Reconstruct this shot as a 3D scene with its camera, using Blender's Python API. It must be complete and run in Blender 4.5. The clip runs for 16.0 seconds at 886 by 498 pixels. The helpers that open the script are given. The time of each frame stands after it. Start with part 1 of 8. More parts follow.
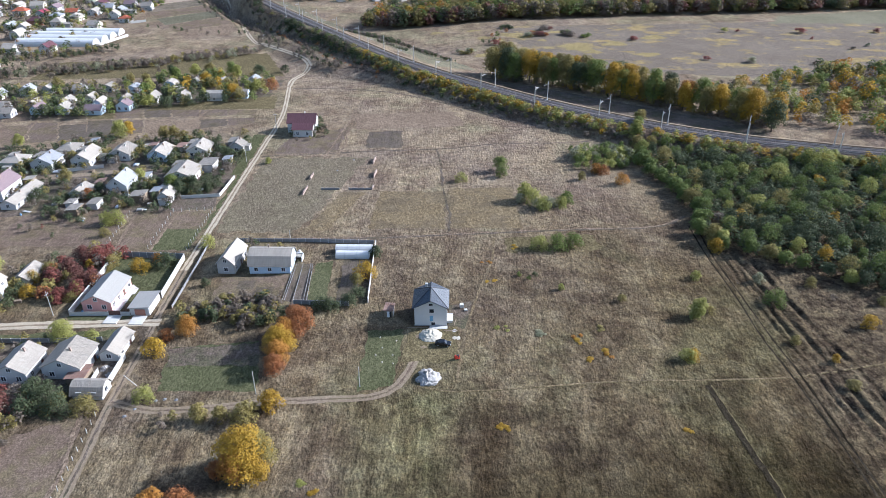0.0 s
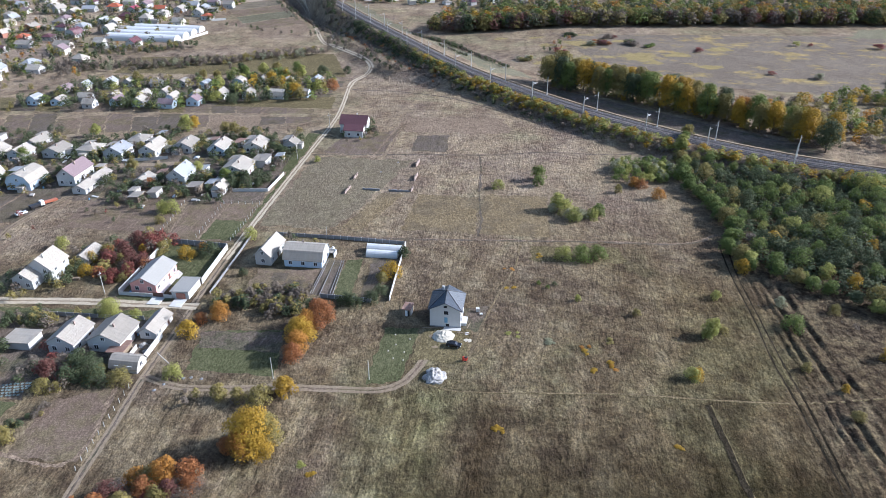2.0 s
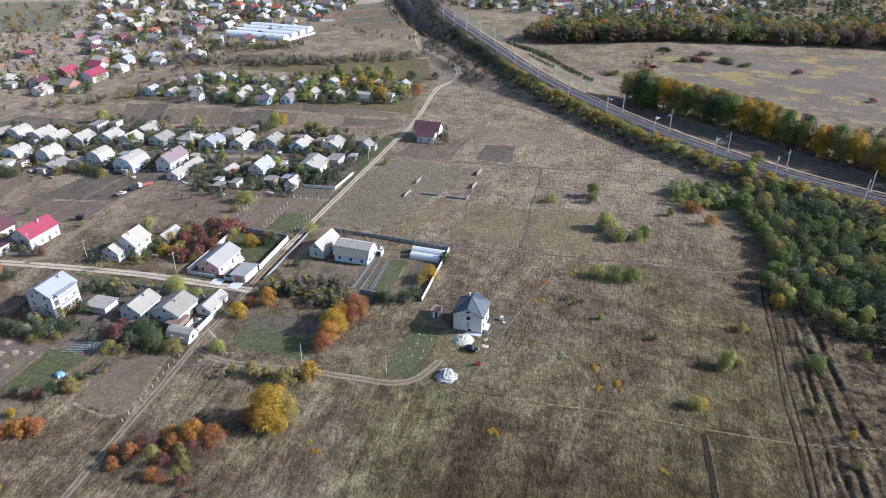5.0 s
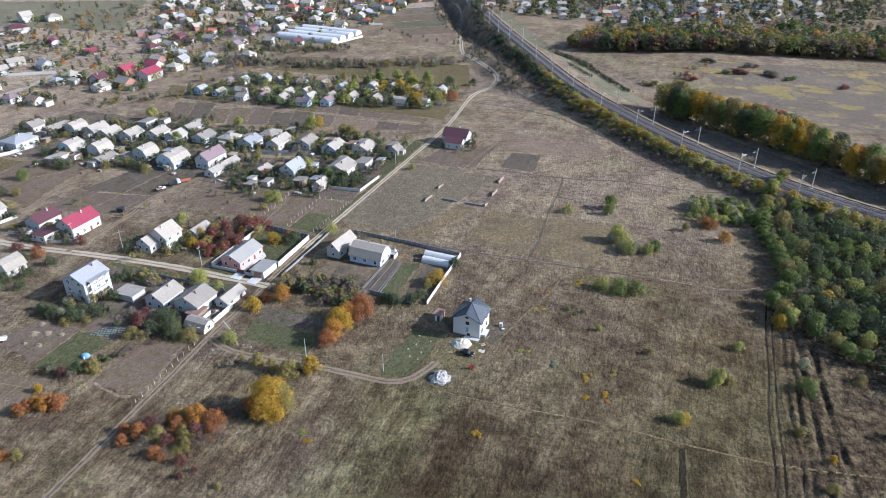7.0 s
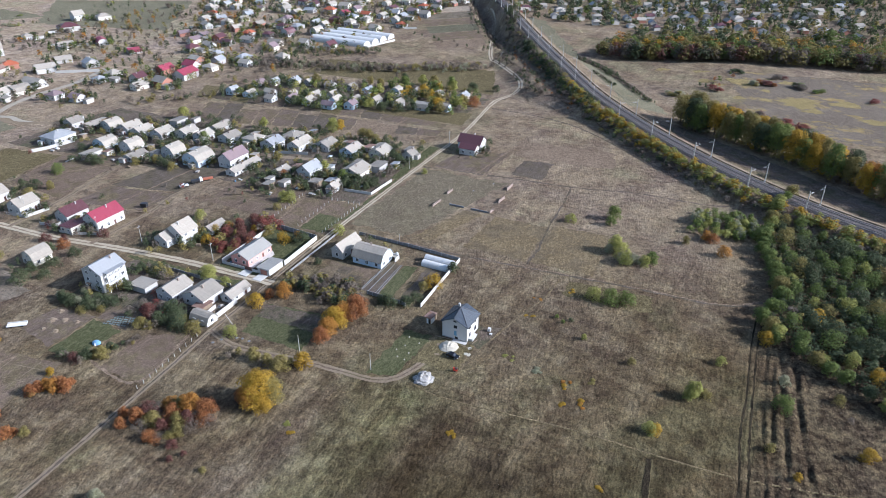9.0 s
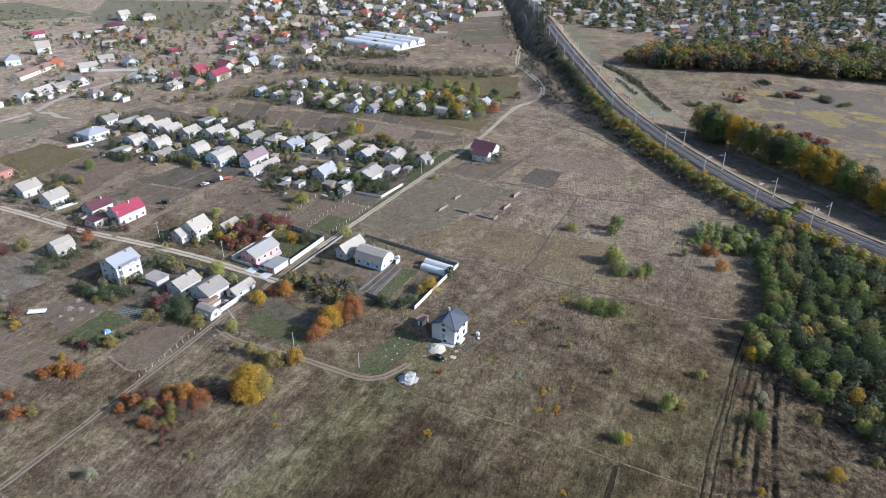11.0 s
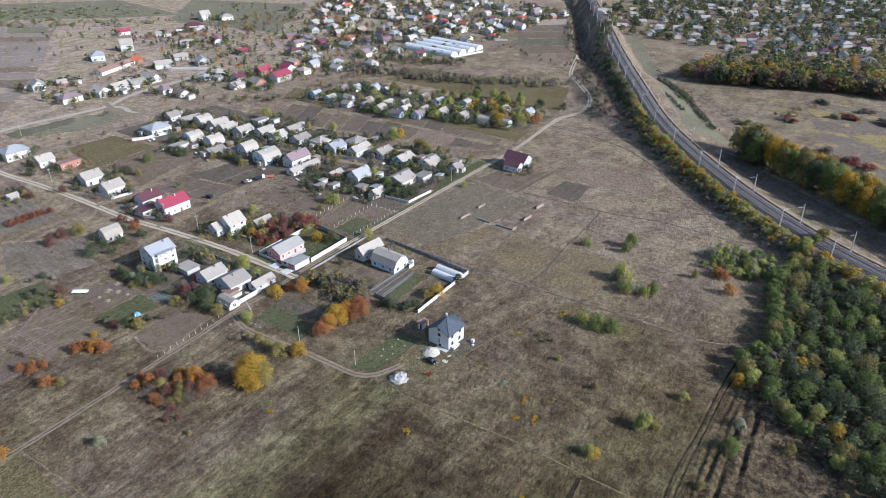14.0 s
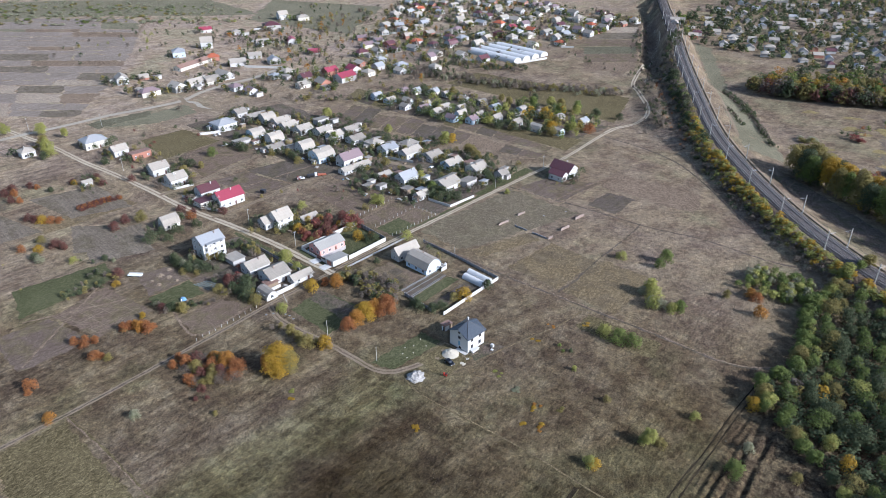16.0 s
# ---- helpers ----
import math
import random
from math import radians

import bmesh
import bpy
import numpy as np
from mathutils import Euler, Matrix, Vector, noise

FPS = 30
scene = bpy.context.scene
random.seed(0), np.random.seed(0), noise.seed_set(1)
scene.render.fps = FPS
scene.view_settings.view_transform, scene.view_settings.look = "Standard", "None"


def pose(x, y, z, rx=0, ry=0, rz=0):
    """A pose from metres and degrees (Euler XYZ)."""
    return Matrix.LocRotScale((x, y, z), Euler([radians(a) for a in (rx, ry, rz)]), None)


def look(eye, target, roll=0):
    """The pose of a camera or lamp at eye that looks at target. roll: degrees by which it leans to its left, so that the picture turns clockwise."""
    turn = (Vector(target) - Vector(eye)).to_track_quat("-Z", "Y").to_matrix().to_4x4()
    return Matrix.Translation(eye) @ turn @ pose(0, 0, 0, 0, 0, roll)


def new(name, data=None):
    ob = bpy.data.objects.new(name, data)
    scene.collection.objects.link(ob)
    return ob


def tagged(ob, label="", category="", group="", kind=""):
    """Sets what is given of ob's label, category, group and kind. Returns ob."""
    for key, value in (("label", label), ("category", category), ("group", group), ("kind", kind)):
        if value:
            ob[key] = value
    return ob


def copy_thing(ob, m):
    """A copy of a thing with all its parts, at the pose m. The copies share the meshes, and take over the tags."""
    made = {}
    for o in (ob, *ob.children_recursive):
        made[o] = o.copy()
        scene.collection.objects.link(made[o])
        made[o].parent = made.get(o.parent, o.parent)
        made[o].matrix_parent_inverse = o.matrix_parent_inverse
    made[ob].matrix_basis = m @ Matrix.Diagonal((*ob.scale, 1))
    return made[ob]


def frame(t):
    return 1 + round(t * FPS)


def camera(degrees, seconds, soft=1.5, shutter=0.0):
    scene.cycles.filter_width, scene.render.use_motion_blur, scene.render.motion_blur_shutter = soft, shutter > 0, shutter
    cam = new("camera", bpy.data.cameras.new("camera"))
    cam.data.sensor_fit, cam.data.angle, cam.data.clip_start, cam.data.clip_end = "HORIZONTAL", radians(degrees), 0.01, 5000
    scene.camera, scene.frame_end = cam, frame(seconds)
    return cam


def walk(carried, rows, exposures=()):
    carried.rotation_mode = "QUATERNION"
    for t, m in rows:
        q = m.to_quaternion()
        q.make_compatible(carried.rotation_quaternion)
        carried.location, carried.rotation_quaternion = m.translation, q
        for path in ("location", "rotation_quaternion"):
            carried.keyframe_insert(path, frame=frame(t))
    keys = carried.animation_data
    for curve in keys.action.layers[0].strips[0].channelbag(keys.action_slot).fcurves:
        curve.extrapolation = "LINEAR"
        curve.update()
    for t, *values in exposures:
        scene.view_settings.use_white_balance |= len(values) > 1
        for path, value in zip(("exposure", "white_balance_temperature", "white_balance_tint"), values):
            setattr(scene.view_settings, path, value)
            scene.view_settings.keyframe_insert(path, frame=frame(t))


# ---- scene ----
# ---------- camera ----------
cam = camera(64.6, 16.0, soft=0.5)
PATH = [
    (0, look((11.86, -161.24, 114.63), (9.78, -73.90, 65.97), -0.17)),
    (0.5, look((15.72, -162.61, 115.88), (11.12, -75.37, 67.23), -0.12)),
    (1, look((19.57, -163.95, 117.14), (12.35, -76.89, 68.49), -0.09)),
    (1.5, look((23.45, -165.22, 118.43), (13.73, -78.42, 69.75), -0.08)),
    (2, look((27.35, -166.39, 119.76), (15.16, -79.89, 71.10), -0.06)),
    (2.5, look((31.30, -167.46, 121.11), (16.76, -81.32, 72.44), -0.05)),
    (3, look((35.31, -168.42, 122.49), (18.34, -82.73, 73.81), -0.02)),
    (3.5, look((39.34, -169.27, 123.87), (19.88, -84.13, 75.17), -0.00)),
    (4, look((43.41, -169.98, 125.28), (21.39, -85.46, 76.60), -0.00)),
    (6.5, look((64.66, -171.25, 132.34), (32.05, -90.23, 83.64), -0.03)),
    (7, look((69.00, -171.15, 133.74), (34.89, -90.72, 85.08), -0.03)),
    (7.5, look((73.35, -170.96, 135.09), (37.77, -91.18, 86.41), -0.03)),
    (8, look((77.71, -170.64, 136.45), (40.76, -91.48, 87.79), -0.02)),
    (8.5, look((82.08, -170.22, 137.80), (43.80, -91.67, 89.16), 0.00)),
    (9, look((86.46, -169.70, 139.14), (46.87, -91.81, 90.50), 0.03)),
    (11.5, look((108.21, -165.85, 145.85), (62.21, -91.55, 97.23), 0.04)),
    (12, look((112.56, -164.76, 147.16), (65.25, -91.27, 98.56), 0.05)),
    (12.5, look((116.90, -163.54, 148.45), (68.18, -90.95, 99.89), 0.04)),
    (13, look((121.22, -162.17, 149.73), (71.16, -90.50, 101.19), 0.03)),
    (13.5, look((125.51, -160.68, 151.01), (73.99, -90.06, 102.44), 0.01)),
    (14, look((129.69, -159.13, 152.28), (76.19, -90.01, 103.70), 0.00)),
    (14.5, look((133.82, -157.55, 153.53), (78.31, -90.04, 104.94), -0.02)),
    (15, look((137.91, -155.94, 154.79), (80.46, -90.04, 106.25), -0.05)),
    (15.5, look((142.01, -154.32, 156.04), (82.67, -90.09, 107.54), -0.07)),
    (16, look((146.10, -152.71, 157.30), (84.89, -90.24, 108.82), -0.06)),
]
walk(cam, PATH, exposures=[(0, 0.78, 5350, 13), (7, 0.55, 5350, 13), (16, 0.41, 5350, 13)])

# ---------- sky and sun ----------
SUN_EL, SUN_AZ = 28.0, 73.0
world = bpy.data.worlds.new("autumn_sky")
scene.world = world
world.use_nodes = True
wn = world.node_tree
sky = wn.nodes.new("ShaderNodeTexSky")
sky.sky_type, sky.sun_disc = "NISHITA", False
sky.sun_elevation, sky.sun_rotation = radians(SUN_EL), radians(SUN_AZ)
sky.air_density, sky.dust_density = 1.2, 2.0
wn.nodes["Background"].inputs["Strength"].default_value = 0.115
wn.links.new(sky.outputs["Color"], wn.nodes["Background"].inputs["Color"])
sun_data = bpy.data.lights.new("sun", "SUN")
sun_data.energy, sun_data.angle, sun_data.color = 5.0, radians(0.55), (1.0, 0.95, 0.885)
sun = new("sun", sun_data)
_d = Vector((math.sin(radians(SUN_AZ)) * math.cos(radians(SUN_EL)), math.cos(radians(SUN_AZ)) * math.cos(radians(SUN_EL)), math.sin(radians(SUN_EL))))
sun.matrix_world = look(_d * 900, (0, 0, 0))


# ---------- materials ----------
def tree_of(name):
    m = bpy.data.materials.new(name)
    m.use_nodes = True
    nt = m.node_tree
    return m, nt, nt.nodes["Principled BSDF"]


def N(nt, kind, **kw):
    n = nt.nodes.new(kind)
    for k, v in kw.items():
        n.inputs[k.replace("_", " ")].default_value = v
    return n


def noise_node(nt, vec, scale, detail=4.0, rough=0.6):
    n = N(nt, "ShaderNodeTexNoise", Scale=scale, Detail=detail, Roughness=rough)
    nt.links.new(vec, n.inputs["Vector"])
    return n.outputs["Fac"]


def ramp(nt, fac, stops):
    r = nt.nodes.new("ShaderNodeValToRGB")
    e = r.color_ramp.elements
    while len(e) < len(stops):
        e.new(0.5)
    for el, (p, c) in zip(e, stops):
        el.position, el.color = p, (*c, 1)
    nt.links.new(fac, r.inputs["Fac"])
    return r.outputs["Color"]


def mix(nt, fac, a, b, mode="MIX"):
    n = nt.nodes.new("ShaderNodeMix")
    n.data_type, n.blend_type = "RGBA", mode
    for sock, val in ((n.inputs[0], fac), (n.inputs[6], a), (n.inputs[7], b)):
        if isinstance(val, (int, float)):
            sock.default_value = val
        elif isinstance(val, tuple):
            sock.default_value = (*val, 1)
        else:
            nt.links.new(val, sock)
    return n.outputs[2]


def bump(nt, bsdf, height, strength, dist):
    b = N(nt, "ShaderNodeBump", Strength=strength, Distance=dist)
    nt.links.new(height, b.inputs["Height"])
    nt.links.new(b.outputs["Normal"], bsdf.inputs["Normal"])


def coords(nt):
    return nt.nodes.new("ShaderNodeTexCoord").outputs["Object"]


def stretched(nt, vec, sx, sy, sz, rz=0.0):
    m = nt.nodes.new("ShaderNodeMapping")
    m.inputs["Scale"].default_value = (sx, sy, sz)
    m.inputs["Rotation"].default_value = (0, 0, rz)
    nt.links.new(vec, m.inputs["Vector"])
    return m.outputs["Vector"]


def mat_soil(name, dark, midc, light, streak=None, big=0.03, fine=2.4, relief=0.6, rz=0.0, contrast=1.0, weeds=None, drift=(0.11, 0.11), sharp=(0.46, 0.6)):
    """Earth, stubble and dry grass: colours over patches of metres, clumps and tufts of decimetres."""
    m, nt, b = tree_of(name)
    v = coords(nt)
    warp = nt.nodes.new("ShaderNodeTexNoise")
    warp.inputs["Scale"].default_value = 0.35
    nt.links.new(v, warp.inputs["Vector"])
    sh = nt.nodes.new("ShaderNodeVectorMath")
    sh.operation = "MULTIPLY_ADD"
    sh.inputs[1].default_value = (0.8, 0.8, 0)
    nt.links.new(warp.outputs["Color"], sh.inputs[0])
    nt.links.new(v, sh.inputs[2])
    wv = sh.outputs[0]
    patch = noise_node(nt, v, big, 6, 0.65)
    clump = noise_node(nt, wv, 0.3, 7, 0.78)
    tuft = noise_node(nt, stretched(nt, wv, 1.0, 0.5, 1, 0.6), fine * 0.6, 4, 0.75)
    grain = noise_node(nt, wv, 2.4, 3, 0.75)
    c1 = ramp(nt, patch, [(0.4, dark), (0.5, midc), (0.6, light)])
    c3 = ramp(nt, clump, [(0.36, dark), (0.5, midc), (0.64, light)])
    k = 0.6 / contrast
    c2 = ramp(nt, tuft, [(0.36, tuple(k * x for x in dark)), (0.5, midc), (0.64, tuple(min(1, 1.5 * contrast * x) for x in light))])
    col = mix(nt, 0.5, mix(nt, 0.42, c1, c3), c2)
    if streak:
        w = noise_node(nt, stretched(nt, v, streak[0], streak[1], 1, rz), 1.0, 4, 0.65)
        col = mix(nt, streak[2], col, ramp(nt, w, [(0.36, tuple(0.6 * x for x in dark)), (0.64, tuple(1.2 * x for x in light))]))
    if weeds:
        col = mix(nt, ramp(nt, noise_node(nt, stretched(nt, wv, drift[0], drift[1], 1), 1.0, 6, 0.72), [(sharp[0], (0, 0, 0)), (sharp[1], (0.85,) * 3)]), col, ramp(nt, clump, [(0.4, tuple(0.75 * x for x in weeds)), (0.6, tuple(1.3 * x for x in weeds))]))
    g_ = 0.36 * contrast
    col = mix(nt, 1.0, col, ramp(nt, grain, [(0.38, (1 - g_,) * 3), (0.62, (1 + 0.75 * g_,) * 3)]), "MULTIPLY")
    nt.links.new(col, b.inputs["Base Color"])
    b.inputs["Roughness"].default_value = 0.95
    b.inputs["Specular IOR Level"].default_value = 0.02
    h = nt.nodes.new("ShaderNodeMath")
    h.operation = "MULTIPLY_ADD"
    h.inputs[1].default_value = 0.7
    nt.links.new(clump, h.inputs[0])
    nt.links.new(tuft, h.inputs[2])
    bump(nt, b, h.outputs[0], relief, 0.55)
    return m


def mat_meadow(name):
    """Autumn meadow: pale dry grass on the higher land, rank olive-brown weeds on the low land, straw and purple-brown
    stands between. Pale far and dark near, partly painted haze and vignetting.
    """
    m, nt, b = tree_of(name)
    v = coords(nt)
    warp = nt.nodes.new("ShaderNodeTexNoise")
    warp.inputs["Scale"].default_value = 0.4
    warp.inputs["Detail"].default_value = 3
    nt.links.new(v, warp.inputs["Vector"])
    sh = nt.nodes.new("ShaderNodeVectorMath")
    sh.operation = "MULTIPLY_ADD"
    sh.inputs[1].default_value = (0.9, 0.9, 0)
    nt.links.new(warp.outputs["Color"], sh.inputs[0])
    nt.links.new(v, sh.inputs[2])
    wv = sh.outputs[0]
    sep = nt.nodes.new("ShaderNodeSeparateXYZ")
    nt.links.new(v, sep.inputs[0])

    def ranged(val, a, c, spread, scale):
        s = N(nt, "ShaderNodeMath")
        s.operation = "MULTIPLY_ADD"
        nt.links.new(noise_node(nt, v, scale, 5, 0.65), s.inputs[0])
        s.inputs[1].default_value = spread
        nt.links.new(val, s.inputs[2])
        r = nt.nodes.new("ShaderNodeMapRange")
        r.inputs[1].default_value, r.inputs[2].default_value = a + spread / 2, c + spread / 2
        nt.links.new(s.outputs[0], r.inputs[0])
        return r.outputs[0]
    low = ranged(sep.outputs[1], 85, 20, 60, 0.025)
    def both(p, q):
        n = nt.nodes.new("ShaderNodeMath")
        n.operation = "MULTIPLY"
        nt.links.new(p, n.inputs[0])
        nt.links.new(q, n.inputs[1])
        return n.outputs[0]
    low = both(low, ranged(sep.outputs[0], -185, -130, 30, 0.03))
    rank = both(ranged(sep.outputs[0], 22, 84, 26, 0.04), ranged(sep.outputs[1], 135, 95, 20, 0.04))
    # Mask of the dark south-east weeds, partly standing in for lens vignetting.
    dark_vignette = ranged(sep.outputs[1], -22, -60, 36, 0.045)
    east = ranged(sep.outputs[0], 93, 105, 16, 0.09)
    rough = noise_node(nt, v, 0.045, 7, 0.7)
    patch = noise_node(nt, wv, 0.13, 6, 0.7)
    clump = noise_node(nt, wv, 0.45, 5, 0.75)
    fibre = noise_node(nt, stretched(nt, v, 1.0, 0.7, 1, 0.35), 2.0, 5, 0.8)
    grain = noise_node(nt, v, 4.2, 3, 0.8)
    hue = noise_node(nt, v, 0.018, 6, 0.6)
    # Paler grass far to the west, partly painting in distance haze.
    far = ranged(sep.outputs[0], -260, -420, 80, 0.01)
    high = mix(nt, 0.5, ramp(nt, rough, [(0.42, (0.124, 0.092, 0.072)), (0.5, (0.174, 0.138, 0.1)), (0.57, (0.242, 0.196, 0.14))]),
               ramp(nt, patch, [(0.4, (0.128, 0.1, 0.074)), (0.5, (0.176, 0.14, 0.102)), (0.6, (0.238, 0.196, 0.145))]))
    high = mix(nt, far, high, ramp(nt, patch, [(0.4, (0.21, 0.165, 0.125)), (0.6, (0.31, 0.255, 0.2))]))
    weed = mix(nt, 0.5, ramp(nt, rough, [(0.42, (0.07, 0.052, 0.037)), (0.5, (0.108, 0.085, 0.055)), (0.57, (0.158, 0.13, 0.085))]),
               ramp(nt, patch, [(0.41, (0.068, 0.051, 0.036)), (0.5, (0.114, 0.089, 0.058)), (0.59, (0.192, 0.158, 0.11))]))
    # Dark olive weed colour, deepened partly to paint in the vignetting.
    vignetted_weed = mix(nt, 0.5, ramp(nt, rough, [(0.42, (0.0260, 0.0195, 0.0137)), (0.5, (0.0429, 0.0333, 0.0189)), (0.58, (0.0650, 0.0533, 0.0286))]),
              ramp(nt, patch, [(0.4, (0.0260, 0.0195, 0.0143)), (0.5, (0.0468, 0.0364, 0.0208)), (0.64, (0.0780, 0.0637, 0.0390))]))
    scrub = mix(nt, 0.5, ramp(nt, patch, [(0.42, (0.052, 0.038, 0.031)), (0.5, (0.092, 0.071, 0.052)), (0.57, (0.175, 0.143, 0.1))]), ramp(nt, clump, [(0.42, (0.05, 0.038, 0.029)), (0.58, (0.148, 0.121, 0.085))]))
    dark_vignette = both(dark_vignette, ranged(sep.outputs[0], -12, 22, 14, 0.06))
    col = mix(nt, low, high, mix(nt, dark_vignette, weed, vignetted_weed))
    col = mix(nt, east, col, mix(nt, ranged(sep.outputs[1], 150, 105, 30, 0.03), high, scrub))
    col = mix(nt, 1.0, col, ramp(nt, hue, [(0.38, (1.07, 1.03, 1.04)), (0.46, (1.08, 1.05, 1.0)), (0.53, (1.1, 1.05, 0.96)), (0.6, (1.02, 1.06, 0.92))]), "MULTIPLY")
    col = mix(nt, 1.0, col, ramp(nt, rank, [(0.0, (1, 1, 1)), (1.0, (0.78, 0.765, 0.69))]), "MULTIPLY")
    trail = noise_node(nt, stretched(nt, wv, 0.2, 0.022, 1, 0.32), 1.0, 5, 0.65)
    col = mix(nt, 1.0, col, ramp(nt, trail, [(0.36, (0.84, 0.82, 0.82)), (0.46, (0.98,) * 3), (0.56, (1.02,) * 3), (0.66, (1.12, 1.12, 1.07))]), "MULTIPLY")
    col = mix(nt, 1.0, col, ramp(nt, clump, [(0.38, (0.74,) * 3), (0.48, (1.0,) * 3), (0.6, (1.28, 1.26, 1.2))]), "MULTIPLY")
    col = mix(nt, 1.0, col, ramp(nt, fibre, [(0.37, (0.66,) * 3), (0.5, (1.0,) * 3), (0.63, (1.4, 1.39, 1.36))]), "MULTIPLY")
    col = mix(nt, 1.0, col, ramp(nt, grain, [(0.38, (0.74,) * 3), (0.62, (1.28,) * 3)]), "MULTIPLY")
    south = ranged(sep.outputs[1], -25, -31, 5, 0.12)
    band = both(both(ranged(sep.outputs[0], 13, 18, 5, 0.1), ranged(sep.outputs[0], 26, 20, 6, 0.1)), south)
    col = mix(nt, 1.0, col, ramp(nt, band, [(0.0, (1, 1, 1)), (1.0, (0.76, 0.72, 0.7))]), "MULTIPLY")
    pale = both(both(ranged(sep.outputs[0], -17, -10, 6, 0.1), ranged(sep.outputs[0], 14, 6, 8, 0.08)), south)
    col = mix(nt, 1.0, col, ramp(nt, pale, [(0.0, (1, 1, 1)), (1.0, (1.06, 1.16, 1.0))]), "MULTIPLY")
    ridge = noise_node(nt, stretched(nt, v, 0.55, 0.05, 1, 0.12), 1.0, 4, 0.6)
    col = mix(nt, south, col, mix(nt, 1.0, col, ramp(nt, ridge, [(0.36, (0.8,) * 3), (0.5, (1.0,) * 3), (0.64, (1.2,) * 3)]), "MULTIPLY"))
    nt.links.new(col, b.inputs["Base Color"])
    b.inputs["Roughness"].default_value = 0.95
    b.inputs["Specular IOR Level"].default_value = 0.02
    tussock = noise_node(nt, stretched(nt, wv, 1.0, 0.55, 1, 0.25), 0.8, 4, 0.62)
    h = nt.nodes.new("ShaderNodeMath")
    h.operation = "MULTIPLY_ADD"
    h.inputs[1].default_value = 0.3
    nt.links.new(fibre, h.inputs[0])
    nt.links.new(tussock, h.inputs[2])
    bump(nt, b, h.outputs[0], 0.75, 1.2)
    return m


def mat_plain(name, col, rough=0.7, metal=0.0, vary=0.18, scale=0.8, relief=0.15, dirt=None, spec=0.4):
    m, nt, b = tree_of(name)
    v = coords(nt)
    n1, n2 = noise_node(nt, v, scale, 5, 0.65), noise_node(nt, v, scale * 9, 4, 0.6)
    d = dirt or tuple(x * 0.55 for x in col)
    c = mix(nt, vary, col, ramp(nt, n1, [(0.35, d), (0.62, tuple(min(1, x * 1.12) for x in col))]))
    c = mix(nt, vary * 0.6, c, ramp(nt, n2, [(0.3, d), (0.6, col)]))
    nt.links.new(c, b.inputs["Base Color"])
    b.inputs["Roughness"].default_value, b.inputs["Metallic"].default_value = rough, metal
    b.inputs["Specular IOR Level"].default_value = spec
    if relief:
        bump(nt, b, n2, relief, 0.05)
    return m


def mat_roof(name, col, rough=0.75, waves=5.0, stain=(0.2, 0.19, 0.17), vary=0.35, spec=0.3):
    """Corrugated sheets running down the slope, with courses and weather stains."""
    m, nt, b = tree_of(name)
    v = coords(nt)
    info = nt.nodes.new("ShaderNodeObjectInfo").outputs["Random"]
    w = nt.nodes.new("ShaderNodeTexWave")
    w.bands_direction = "Y"
    w.inputs["Scale"].default_value = waves
    nt.links.new(v, w.inputs["Vector"])
    n1 = noise_node(nt, stretched(nt, v, 0.35, 1.6, 0.35), 1.0, 5, 0.65)
    course = nt.nodes.new("ShaderNodeTexWave")
    course.bands_direction = "X"
    course.inputs["Scale"].default_value = 0.27
    course.inputs["Distortion"].default_value = 0.2
    nt.links.new(v, course.inputs["Vector"])
    c = mix(nt, vary, col, ramp(nt, n1, [(0.36, stain), (0.62, col)]))
    c = mix(nt, 0.18, c, ramp(nt, course.outputs["Fac"], [(0.02, stain), (0.14, col)]))
    c = mix(nt, 0.12, c, ramp(nt, w.outputs["Fac"], [(0.2, tuple(0.5 * x for x in col)), (0.7, col)]))
    c = mix(nt, 0.35, c, ramp(nt, info, [(0.0, tuple(0.62 * x for x in col)), (1.0, col)]), "MIX")
    nt.links.new(c, b.inputs["Base Color"])
    b.inputs["Roughness"].default_value = rough
    b.inputs["Specular IOR Level"].default_value = spec
    bump(nt, b, w.outputs["Fac"], 0.5, 0.06)
    return m


def mat_leaf(name, a, b_, c):
    m, nt, b = tree_of(name)
    geo = nt.nodes.new("ShaderNodeNewGeometry").outputs["Random Per Island"]
    info = nt.nodes.new("ShaderNodeObjectInfo").outputs["Random"]
    v = coords(nt)
    blot = noise_node(nt, v, 0.9, 3, 0.6)
    col = mix(nt, 0.45, ramp(nt, geo, [(0.0, a), (0.5, b_), (1.0, c)]), ramp(nt, blot, [(0.35, a), (0.65, c)]))
    col = mix(nt, 0.25, col, ramp(nt, info, [(0.0, tuple(0.7 * x for x in a)), (1.0, c)]))
    nt.links.new(col, b.inputs["Base Color"])
    b.inputs["Roughness"].default_value = 0.75
    b.inputs["Specular IOR Level"].default_value = 0.2
    tr = N(nt, "ShaderNodeBsdfTranslucent")
    nt.links.new(col, tr.inputs["Color"])
    ms = N(nt, "ShaderNodeMixShader", Fac=0.32)
    nt.links.new(b.outputs[0], ms.inputs[1])
    nt.links.new(tr.outputs[0], ms.inputs[2])
    nt.links.new(ms.outputs[0], nt.nodes["Material Output"].inputs["Surface"])
    return m


